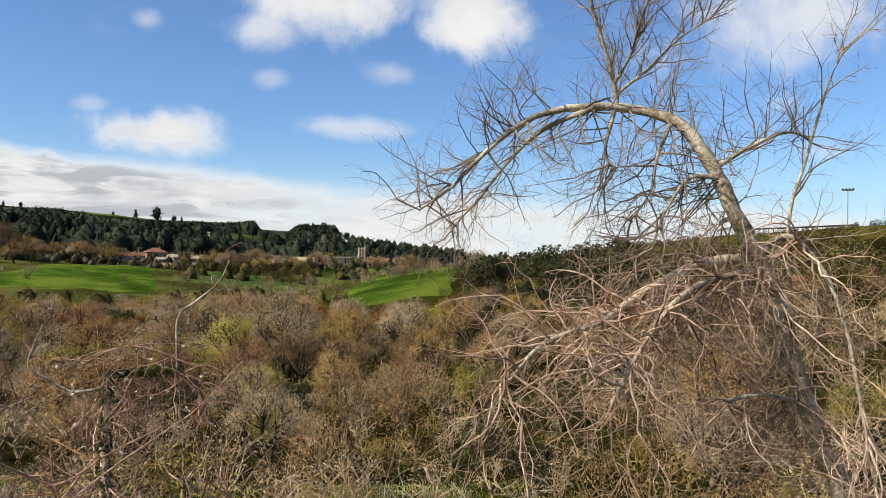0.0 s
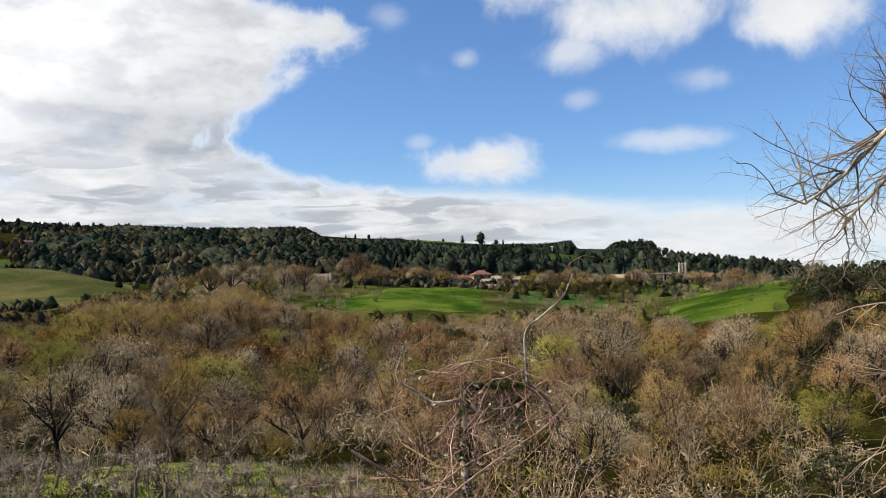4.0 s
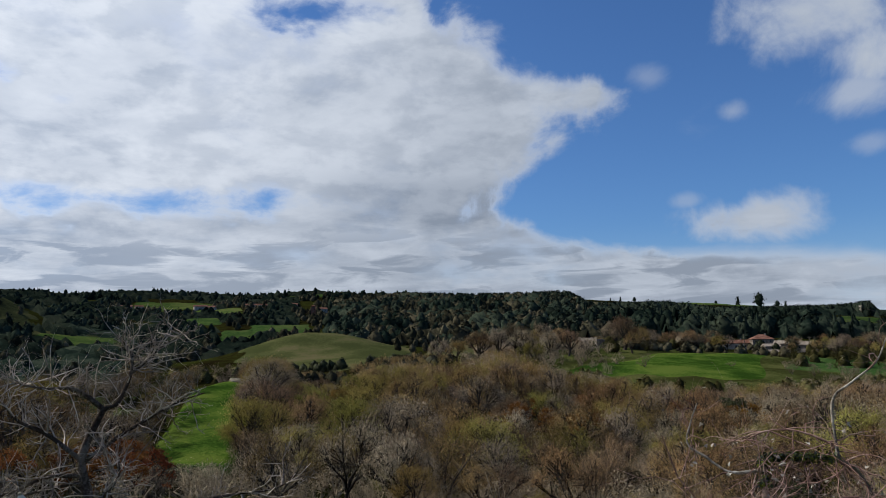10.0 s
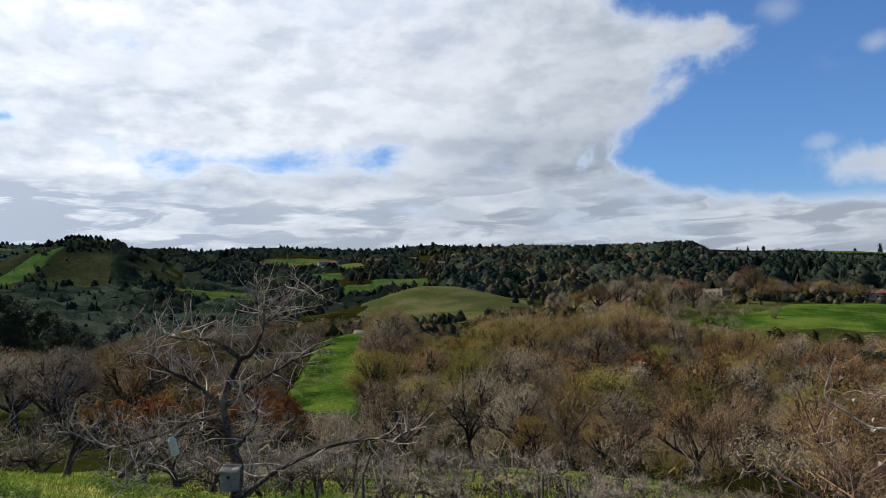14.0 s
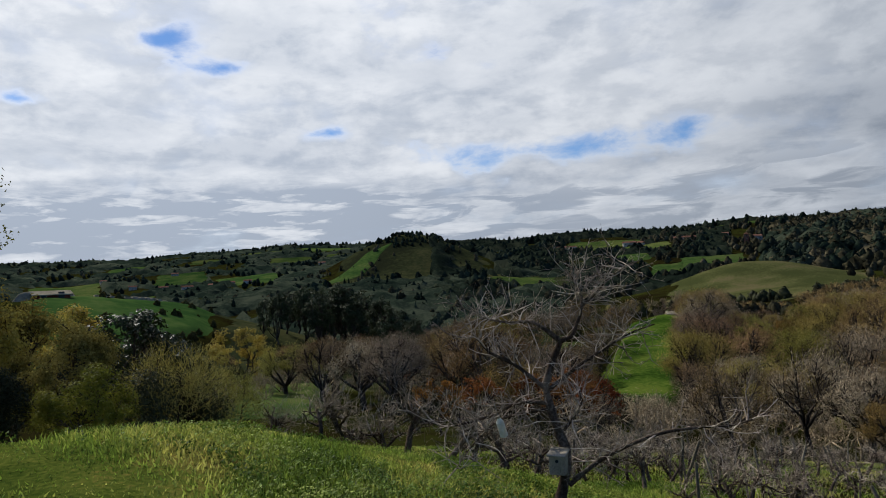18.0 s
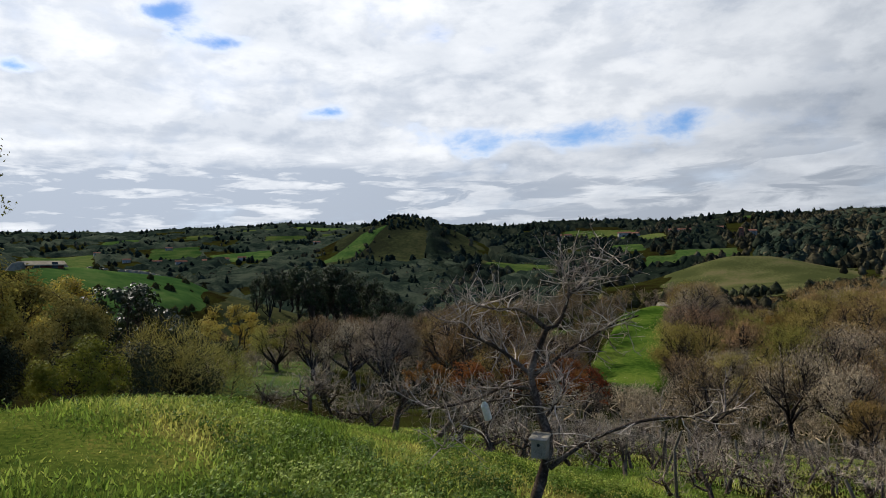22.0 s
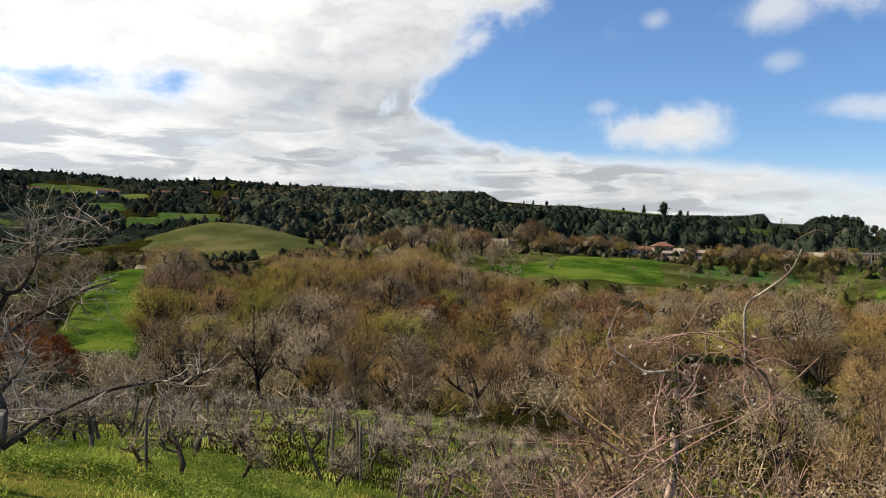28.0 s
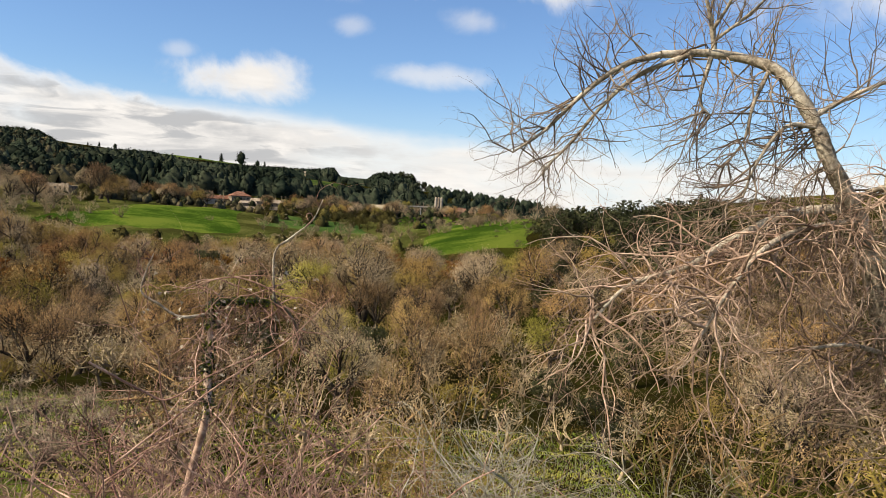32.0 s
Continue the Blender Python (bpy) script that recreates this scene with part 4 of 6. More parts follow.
# bare broad-leaved wood over the valley
def dome_tree(seed, height, wide, tips, sides, mat, twigs, twig, width, bark=None, leaves=None, low=0.25, trunks=1, girth=1.0, veil=False):
    """A tree whose limbs fan out from a short trunk to a rounded crown of fine twigs: trunk and crown meshes."""
    r, q = random.Random(seed), np.random.default_rng(seed)
    v, f, ends, aims = [], [], [], []
    for stem in range(trunks):
        foot = Vector((r.gauss(0, 0.35), r.gauss(0, 0.35), -0.4)) if trunks > 1 else Vector((0, 0, -0.4))
        fork = foot + Vector((r.gauss(0, 0.04) * height, r.gauss(0, 0.04) * height, height * low + 0.4))
        rad = height * 0.022 * girth / trunks ** 0.4
        tube(v, f, [foot, foot.lerp(fork, 0.5) + Vector((r.gauss(0, 0.1), r.gauss(0, 0.1), 0)), fork], [rad * 1.25, rad, rad * 0.85], sides + 2)
        limbs = max(3, 7 // trunks)
        for k in range(limbs):
            turn = 6.283 * (k + r.random() * 0.7) / limbs + stem
            out = 0.15 + 0.85 * math.sqrt((k * 0.618 + r.random() * 0.3) % 1.0)
            rise = math.sqrt(max(0.05, 1 - out * out * 0.85))
            top = Vector((math.cos(turn) * out * wide, math.sin(turn) * out * wide, height * (low + (1 - low) * rise * r.uniform(0.85, 1.0))))
            mid = fork.lerp(top, 0.5) + Vector((r.gauss(0, 0.05) * height, r.gauss(0, 0.05) * height, -0.02 * height))
            tube(v, f, [fork, fork.lerp(mid, 0.55) + Vector((r.gauss(0, 0.15), r.gauss(0, 0.15), r.gauss(0, 0.1))), mid, top], [rad * 0.6, rad * 0.5, rad * 0.36, rad * 0.12], sides)
            for j in range(tips // (limbs * trunks)):
                s = r.uniform(0.35, 1.0) ** 0.7
                at = mid.lerp(top, (s - 0.5) * 2) if s > 0.5 else fork.lerp(mid, s * 2)
                aim = (at - Vector((0, 0, height * 0.35))).normalized() * 0.9 + Vector((r.gauss(0, 0.6), r.gauss(0, 0.6), r.gauss(0.1, 0.4)))
                end = at + aim.normalized() * height * r.uniform(0.12, 0.24)
                e = Vector((end.x / wide, end.y / wide, (end.z - height * 0.5) / (height * 0.5)))
                e = e.normalized() * r.uniform(0.78, 1.0) if e.length > 0.3 else e
                if veil:
                    e = Vector((e.x, e.y, 0.05 + 0.95 * abs(e.z))).normalized() * r.uniform(0.86, 1.0)
                end = end.lerp(Vector((e.x * wide, e.y * wide, height * (0.5 + 0.5 * e.z))), 0.9 if veil else 0.75)
                bow = at.lerp(end, 0.55) + Vector((r.gauss(0, 0.12), r.gauss(0, 0.12), r.gauss(0, 0.12)))
                tube(v, f, [at, bow, end], [rad * 0.22, rad * 0.15, rad * 0.05], 3)
                for p, a in ((end, end - bow), (end.lerp(bow, r.random() * 0.6), end - at)):
                    ends.append(p)
                    aims.append(a.normalized())
    trunk = fast_mesh("trunk", [tuple(p) for p in v], f, bark or M_OAKBARK, True)
    if leaves:
        cv, cf = clumps(q, np.array(ends), *leaves)
    else:
        cv, cf = slivers(q, np.array(ends), np.array(aims), twig, width, 0.9 if veil else 0.55, twigs, np.array([0, 0, height * 0.35]), 1.5 if veil else 1.1 if height > 6 else 0.5, 0.1 if veil else 0.35)
    return trunk, fast_mesh("crown", cv, cf, mat)


OAKS = [dome_tree(s, 10.5, 4.7, 98, 4, (M_TWIG, M_TWIGGREY, M_TWIGRED, M_TWIG, M_TWIGGREY)[s], 30, 0.40, 0.030, girth=2.0, veil=True) for s in range(5)]
OPENOAKS = [dome_tree(s, 10.5, 4.9, 110, 4, (M_TWIG, M_TWIGGREY)[s % 2], 16, 0.55, 0.026, girth=1.25) for s in (5, 6)]
BUDS = [dome_tree(s, 9.5, 4.4, 98, 4, M_BUD, 30, 0.38, 0.032, girth=1.8, veil=True) for s in (10, 11)]
RUSTS = [dome_tree(s, 9.0, 4.2, 84, 4, M_RUSSET, 0, 0, 0, leaves=(0.6, 0.14, 12)) for s in (20, 21)]
SAPLINGS = [dome_tree(s, 7.0, 1.9, 70, 3, M_TWIGRED, 9, 0.8, 0.022, M_OAKBARK, low=0.15, trunks=4) for s in (22, 23)]
IVIES = [dome_tree(s, 9.0, 3.2, 70, 4, M_DARKLEAF, 0, 0, 0, leaves=(0.7, 0.17, 14)) for s in (25, 26)]


def open_field(a, q):
    """Where the meadows lie."""
    return ((a > 57.8) & (a < 64.8) & (q > 116) & (q < 212) & (a < 71.2 - 0.047 * q)) | ((a > 19.5) & (a < 36) & (q > 240)) | ((a < 12) & (q > 292) & (a > -1)) | (q > 330)


orn_rng = random.Random(5)


def skyline(a):
    """How high, in degrees, the wood may stand before the fields and the village behind it."""
    return float(np.interp(a, (-40, -10, -6, 0, 5, 8.8, 11.5, 13.3, 15, 17, 20.5, 24.5, 28.6, 31.2, 32.8, 35.2, 36.4, 38.8, 40, 42, 45.5, 48, 50, 50.8, 54.7, 55.4, 57.2, 57.9, 58.6, 63.4, 64.8, 70, 80, 92), (1.5, 0.2, -1.0, -2.9, -3.3, -3.0, -2.7, -2.9, -2.5, -3.0, -2.7, -3.1, -3.0, -2.3, -2.0, -1.8, -1.2, -0.2, -0.4, -1.1, -1.1, -1.3, -1.8, -2.3, -2.3, -0.6, -0.7, -3.2, -8.4, -8.4, -5.0, -1.0, -2.0, -3.0)))


def wood_spots(seed, n, az, d, cell_size=8.0, tall=10.5):
    r = np.random.default_rng(seed)
    got, cells, tries = [], {}, 0
    while len(got) < n and tries < 26000:
        tries += 1
        a, q = r.uniform(*az), math.sqrt(r.uniform(d[0] ** 2, d[1] ** 2))
        if open_field(np.array(a), np.array(q)):
            continue
        x, y = plan(a, q)
        i, j = int(x // cell_size), int(y // cell_size)
        close = [p for di in (-1, 0, 1) for dj in (-1, 0, 1) for p in cells.get((i + di, j + dj), ())]
        if any((x - px) ** 2 + (y - py) ** 2 < (0.86 * cell_size) ** 2 for px, py in close):
            continue
        cells.setdefault((i, j), []).append((x, y))
        room = (q * math.tan(radians(skyline(a) + r.uniform(-0.5, 0.0))) - ground_z(x, y)) / tall
        size = min(r.uniform(0.62, 1.2), room)
        if size > 0.3:
            got.append((float(x), float(y), a, q, size, r.random()))
    return got


for x, y, a, q, s, u in wood_spots(31, 280, (-6, 60), (92, 185)):
    if u < 0.66:
        kind, label = OAKS[int(u * 999) % 5], "bare grey-brown oak in the valley wood"
    elif u < 0.88:
        kind, label = BUDS[int(u * 999) % 2], "tree with olive-yellow spring buds in the valley wood"
    elif u < 0.95:
        kind, label = RUSTS[int(u * 999) % 2], "oak still holding russet dead leaves in the valley wood"
    else:
        kind, label = IVIES[int(u * 999) % 2], "dark ivy-clad tree in the valley wood"
    tree_thing("bare_tree", kind, stand(x, y, u * 50, s), label, "valley wood")
# younger growth on the near slope below the thicket and the orchard
for x, y, a, q, s, u in wood_spots(33, 190, (-36, 47), (27, 92), 6.8):
    if a > 28 and q < 46:
        continue
    if u < 0.42:
        kind, label, s = SAPLINGS[int(u * 999) % 2], "clump of upright reddish bare saplings", s * 0.9
    elif u < 0.80:
        kind, label, s = OAKS[int(u * 999) % 5], "young bare tree on the slope", s * 0.62
    elif u < 0.9:
        kind, label, s = BUDS[int(u * 999) % 2], "young budding tree on the slope", s * 0.62
    else:
        kind, label, s = IVIES[int(u * 999) % 2], "dark evergreen bush on the slope", s * 0.5
    tree_thing("young_tree", kind, stand(x, y, u * 50, s * min(1.0, 0.55 + q / 150)), label, "slope growth")
# wood on the left flank of the valley
for x, y, a, q, s, u in wood_spots(34, 120, (61, 92), (62, 215)):
    if 63 < a < 71 and q > 118 and u < 0.6 or 84 < a and q < 110:
        continue
    if u < 0.6:
        kind, label = OAKS[int(u * 999) % 5], "bare purplish-brown tree in the side valley"
    elif u < 0.75:
        kind, label = BUDS[int(u * 999) % 2], "budding tree in the side valley"
    elif u < 0.82:
        kind, label = RUSTS[int(u * 999) % 2], "russet-leaved oak in the side valley"
    else:
        kind, label = IVIES[int(u * 999) % 2], "dark ivy-clad tree in the side valley"
    tree_thing("side_valley_tree", kind, stand(x, y, u * 50, s * 0.85), label, "side valley wood")
for a, q, s in ((76, 47, 0.85), (73, 52, 0.8), (66.5, 54, 0.75), (64.8, 58, 0.7), (69, 60, 0.8)):
    tree_thing("russet_oak", RUSTS[int(a) % 2], stand(*map(float, plan(a, q)), a, (q * math.tan(radians(-5.6 - 0.8 * (1 - s) * 4)) - ground_z(*map(float, plan(a, q)))) / 9.0), "rounded oak still holding russet dead leaves", "russet oaks")
for a, q, top in ((55.2, 52, -6.2), (50.3, 60, -5.6), (46.5, 66, -6.6), (43.0, 70, -6.8), (56.6, 66, -6.6)):
    x, y = map(float, plan(a, q))
    tree_thing("bare_oak", OPENOAKS[int(a) % 2], stand(x, y, a, (q * math.tan(radians(top)) - ground_z(x, y)) / 10.5), "broad bare oak with dark spreading limbs", "edge oaks")
EUCS = [dome_tree(s, 24.0, 4.4, 90, 5, M_EUC, 0, 0, 0, leaves=(1.25, 0.27, 30), low=0.12) for s in (27, 28)]
for i, (a, q) in enumerate(((88.3, 150), (86.8, 158), (85.4, 150), (84.0, 156), (82.8, 150), (81.3, 160), (79.9, 152), (78.6, 165), (77.4, 158), (83.3, 170), (86.0, 172), (80.6, 176), (87.4, 146), (84.6, 144), (81.9, 146), (79.2, 146))):
    x, y = map(float, plan(a, q))
    top = (0.5, 0.9, 1.3, 1.2, 1.4, 0.9, 0.2, -0.8, -1.6, 1.1, 0.9, 0.5, 0.8, 1.0, 0.3, -0.4)[i]
    tree_thing("eucalyptus", EUCS[i % 2], stand(x, y, i, (q * math.tan(radians(top)) - ground_z(x, y)) / 24.0), "tall dark eucalyptus in the side valley", "eucalyptus stand")
def lone_tree(seed, kind):
    """A single far tree: trunk and lumpy crown, 14 m high."""
    v, f = [], []
    tube(v, f, [Vector((0, 0, -0.5)), Vector((0.1, 0, 3)), Vector((0, 0.1, 9))], [0.45, 0.36, 0.15], 6)
    cv, cf = lump_crown(seed, kind, 9, 9, 260, 0.05)
    return fast_mesh("trunk", [tuple(p) for p in v], f, M_OAKBARK, True), fast_mesh("crown", cv * np.array([19, 19, 14.0]), cf, M_FOREST)


SKYPINES = [lone_tree(36, "eucalypt"), lone_tree(37, "conifer")]
PINES = [dome_tree(s, 14.0, 2.6, 60, 5, M_DARKLEAF, 0, 0, 0, leaves=(0.8, 0.2, 13), low=0.55) for s in (29, 30)]
for i, (a, q, top) in enumerate(((11.6, 150, -2.9), (7.6, 160, -3.3), (14.0, 140, -5.2), (5.2, 140, -5.2), (9.6, 128, -6.0), (-3.5, 120, 0.2), (-5.0, 124, 0.4), (-6.5, 118, 0.3), (-8.2, 122, 0.5), (-2.4, 128, -0.6), (-9.6, 116, -0.3), (-4.2, 100, -1.6), (-5.8, 96, -1.2), (-7.4, 98, -1.8), (-9.0, 94, -1.4), (-10.8, 104, -0.4), (-12.0, 98, -1.0), (-6.6, 84, -3.2), (-8.6, 82, -3.0), (-3.2, 88, -3.4), (-10.4, 84, -2.6))):
    x, y = map(float, plan(a, q))
    tree_thing("pine_tree", PINES[i % 2], stand(x, y, i, (q * math.tan(radians(top)) - ground_z(x, y)) / 14.0), "dark pine rising above the bare wood", "valley pines")
# lone trees on the ridge skyline
for i, (a, top, tall, kind) in enumerate(((20.85, 3.2, 27, SKYPINES), (22.25, 3.0, 22, SKYPINES), (23.7, 2.8, 15, SKYPINES), (30.3, 3.25, 17, SKYPINES), (29.3, 3.2, 14, SKYPINES), (31.0, 3.2, 16, SKYPINES), (19.7, 2.65, 12, SKYPINES), (19.2, 2.6, 12, SKYPINES))):
    x, y = map(float, plan(a, 915))
    base = 24.0 if kind is EUCS else 14.0
    tree_thing("skyline_tree", kind[i % 2], stand(x, y, i, (915 * math.tan(radians(top)) - ground_z(x, y)) / base), "tall dark tree standing alone on the ridge skyline", "skyline trees")
for i in range(26):
    a = 7.3 + 3.0 * orn_rng.random()
    x, y = map(float, plan(a, 900 + 40 * orn_rng.random()))
    top = 2.55 - 0.45 * ((a - 9.0) / 1.2) ** 2 if a > 8 else 1.5
    tree_thing("ridge_eucalyptus", EUCS[i % 2], stand(x, y, i, max(0.5, (920 * math.tan(radians(top - 0.2 * orn_rng.random())) - ground_z(x, y)) / 24.0)), "eucalyptus in a rounded clump on the ridge end", "ridge clump")


def light_tree(seed, mat, tips=49, twigs=12):
    """Trunk and crown of a small dome tree as plain arrays, 1 m high."""
    parts, count = [], 0
    for me in dome_tree(seed, 1.0, 0.46, tips, 3, mat, twigs, 0.048, 0.0060 if tips > 30 else 0.0085, girth=1.8, veil=True):
        v = np.empty(len(me.vertices) * 3, np.float32)
        me.vertices.foreach_get("co", v)
        f = np.empty(len(me.polygons) * 3, np.int32)
        me.loops.foreach_get("vertex_index", f)
        parts.append((v.reshape(-1, 3), f.reshape(-1, 3) + count))
        count += len(me.vertices)
    return np.concatenate([p[0] for p in parts]), np.concatenate([p[1] for p in parts])


LIGHTS = [light_tree(s, M_TWIG) for s in range(40, 45)]
THINS = [light_tree(s, M_TWIG, 21, 9) for s in range(45, 50)]
far_wood = [(x, y, ground_z(x, y) - 0.4, 10.5 * s) for x, y, a, q, s, u in wood_spots(32, 800, (-6, 58), (180, 335), 7.0)]
for k, (mat, label) in enumerate(((M_TWIG, "bare brown wood climbing the far valley side"), (M_TWIGGREY, "grey bare trees on the far valley side"), (M_BUD, "budding trees among the bare wood on the valley side"), (M_TWIGRED, "reddish bare trees on the far valley side"))):
    stuff("bare_wood", LIGHTS, far_wood[k::4], mat, label, "wood")

# undergrowth and scrub where the wood stays low
BUSHES = [soft_crown(s, "round", 190, 0.062) for s in range(50, 56)]


def below(name, seed, n, az, d, height, mat, label, keep=None, models=None):
    """Bushes that stay under the outline of the land behind them."""
    got = [b for b in spots_in(seed, n, az, d, height, keep) if b[2] + b[3] < math.hypot(b[0], b[1]) * math.tan(radians(skyline(math.degrees(math.atan2(-b[0], b[1]))) + 0.5))]
    stuff(name, models or BUSHES, got, mat, label, "scrub")


below("field_scrub", 61, 520, (-4, 42), (225, 330), (1.5, 5.0), M_TWIGGREY, "grey-brown scrub along the lower edge of the pastures", lambda a, q, r: ~open_field(a, q) | (r.random(len(a)) < 0.08))
below("field_scrub", 62, 420, (-4, 40), (215, 340), (2.0, 6.0), M_OLIVE, "olive bushes along the lower edge of the pastures", lambda a, q, r: ~open_field(a, q) | (r.random(len(a)) < 0.10) | (a > 11) & (a < 18.5), ROUNDS)
below("undergrowth", 63, 170, (-38, 46), (14, 92), (1.2, 3.2), M_TWIGRED, "reddish bare undergrowth on the slope", lambda a, q, r: (a < 27) | (q > 46), THINS)
below("undergrowth", 88, 130, (-38, 26), (14, 70), (1.4, 3.4), M_TWIGGREY, "grey bare undergrowth on the slope", None, THINS)
below("undergrowth", 64, 100, (-38, 46), (14, 92), (1.2, 3.0), M_BUD, "olive budding undergrowth on the slope", lambda a, q, r: (a < 27) | (q > 46), THINS)
below("undergrowth", 65, 70, (60, 92), (40, 120), (1.5, 4.0), M_TWIGGREY, "grey bare undergrowth in the side valley", lambda a, q, r: ~open_field(a, q), THINS)
below("undergrowth", 71, 260, (20, 62), (90, 190), (1.5, 3.5), M_MIXWOOD, "dark brown undergrowth in the valley wood", lambda a, q, r: ~open_field(a, q))
below("undergrowth", 73, 130, (25, 62), (46, 96), (2.0, 4.5), M_TWIGGREY, "grey-brown scrub below the orchard", lambda a, q, r: ~open_field(a, q), THINS)
below("undergrowth", 72, 160, (62, 80), (60, 150), (1.5, 3.5), M_MIXWOOD, "brown scrub in the side valley")
# rank tufts over the meadows and the trees down the edge of the steep one
stuff("meadow_tufts", SOFTS, spots_in(95, 420, (58.2, 64.4), (120, 206), (0.35, 0.9), lambda a, q, r: (a < 71.0 - 0.047 * q) & blocks(a, q, 1.9, -0.1, r)), M_MEADOW, "rank tufts of grass over the steep meadow", "grass")
stuff("meadow_tufts", SOFTS, spots_in(96, 420, (20.2, 35.5), (246, 365), (0.5, 1.2), lambda a, q, r: blocks(a, q, 1.3, 0.0, r)), M_MEADOW, "rank tufts of grass over the pasture", "grass")
for i, (a, q, tall) in enumerate(((65.0, 140, 7), (64.6, 148, 8), (64.0, 155, 7), (63.4, 163, 8), (62.9, 172, 7), (62.4, 182, 7), (62.0, 192, 6), (61.5, 203, 6), (58.0, 128, 5), (57.6, 214, 5))):
    tree_thing("bare_oak", OPENOAKS[i % 2], stand(*map(float, plan(a, q)), i, tall / 10.5), "bare dark-limbed tree at the edge of the steep meadow", "meadow edge oaks")
# gardens, hedges and bare trees round the village
for i, (a, q, tall) in enumerate(((40.8, 318, 13), (39.4, 326, 13), (38.2, 334, 14), (37.1, 343, 12), (36.0, 350, 12), (34.9, 360, 10), (30.9, 352, 12), (30.2, 348, 15), (29.2, 356, 12), (28.3, 368, 9), (27.2, 374, 8), (26.0, 380, 8), (24.9, 386, 7), 
                                  (42.4, 312, 11), (43.8, 300, 10), (17.6, 372, 7), (16.3, 366, 8), (15.1, 372, 8), (13.8, 366, 8), (12.4, 378, 8), (11.2, 384, 7), (9.9, 400, 7), (40.4, 348, 10), (38.0, 372, 9), (35.0, 384, 8), (30.6, 390, 10), (35.6, 300, 11), (34.2, 318, 11), (36.8, 290, 10), (33.0, 300, 8), (29.6, 330, 9), (37.6, 310, 12), (28.8, 396, 9), (3.2, 396, 6), (0.6, 402, 7), (19.0, 384, 5))):
    tree_thing("garden_tree", (BUDS[0] if i % 5 == 3 else OAKS[i % 5]), stand(*map(float, plan(a, q)), i, tall / 10.5), "bare grey-brown tree beside the hillside village", "village trees")
vil = random.Random(88)
for i in range(44):
    a = vil.choice((vil.uniform(34.5, 42), vil.uniform(23, 31), vil.uniform(8.5, 19), vil.uniform(-1, 8)))
    q = vil.uniform(374, 394) if 9 < a < 31 else vil.uniform(325, 375) if a > 31 else vil.uniform(395, 425)
    tree_thing("garden_tree", (BUDS[i % 2] if i % 4 == 1 else OAKS[i % 5]), stand(*map(float, plan(a, q)), i, vil.uniform(5.5, 10) / 10.5), "bare grey-brown tree beside the hillside village", "village trees")
stuff("meadow_hedge", ROUNDS, spots_in(91, 80, (19, 30.4), (350, 378), (2.0, 5.0)), M_MIXWOOD, "brown hedge along the top of the pasture", "hedge")
stuff("meadow_hedge", THINS, spots_in(94, 34, (30.5, 36.5), (255, 345), (2.5, 6.5)), M_TWIGGREY, "bare scrub round the head of the pasture", "hedge")
stuff("meadow_hedge", THINS + ROUNDS[:3], spots_in(92, 75, (9.6, 19), (318, 374), (3.0, 6.5)), M_OLIVE, "olive thicket between the pastures", "hedge")
stuff("spur_bushes", ROUNDS, spots_in(93, 40, (91.5, 101), (125, 178), (0.8, 2.4)), M_OLIVE, "low scrub dotted over the terraced spur", "scrub")
stuff("slope_thicket", THINS, spots_in(81, 260, (-3, 41), (245, 345), (2.5, 6), lambda a, q, r: (~open_field(a, q) & (q < 318)) | (a > 33) | (r.random(len(a)) < 0.05)), M_TWIGGREY, "grey-brown thickets below the pastures", "scrub")
stuff("meadow_edge_bushes", ROUNDS, spots_in(82, 60, (63.5, 66), (100, 215), (1.5, 4)) + spots_in(83, 26, (55.6, 57.2), (120, 214), (1.5, 4)) + spots_in(84, 160, (57.5, 72), (225, 380), (2, 5.5)), M_OLIVE, "olive bushes round the steep meadow", "scrub")
stuff("meadow_edge_trees", THINS, spots_in(85, 110, (63.8, 82), (105, 260), (4, 8)) + spots_in(86, 70, (57, 72), (228, 380), (3, 7)), M_TWIGGREY, "bare trees round the steep meadow", "trees")
stuff("meadow_edge_trees", THINS, spots_in(87, 60, (64.5, 84), (105, 260), (4, 8)), M_TWIG, "brown bare trees in the side valley", "trees")
stuff("village_trees", THINS, spots_in(74, 60, (34.5, 41), (335, 410), (4, 8)), M_TWIGGREY, "grey bare trees round the ruined house", "trees")
stuff("village_trees", THINS, spots_in(75, 70, (23.5, 41), (396, 425), (4, 8)), M_TWIG, "brown bare trees along the spur", "trees")
stuff("village_trees", THINS, spots_in(76, 60, (-2, 19), (405, 445), (4, 7)), M_TWIGGREY, "grey bare trees among the village gardens", "trees")
stuff("village_bushes", ROUNDS, spots_in(66, 330, (0, 37), (366, 412), (1.5, 4), lambda a, q, r: (a > 23.8) & ((a < 30.8) | (a > 34)) | (a < 17) | (q > 402) & (r.random(len(a)) < 0.5)), M_MIXWOOD, "scrubby garden bushes round the village", "hedge")
stuff("village_bushes", THINS + ROUNDS[:2], spots_in(67, 300, (0, 37), (330, 412), (2.0, 6.5), lambda a, q, r: (a > 24) & (q > 372) & ((a < 31) | (a > 34)) | (a > 9.8) & (a < 18.0) & (q > 350) | (r.random(len(a)) < 0.15)), M_OLIVE, "olive-green garden bushes round the village", "hedge")
stuff("village_bushes", ROUNDS, spots_in(68, 150, (0, 37), (372, 420), (2.5, 6.5), lambda a, q, r: (q > 395) | (a > 24)), M_DARKLEAF, "dark evergreen garden bushes round the village", "hedge")
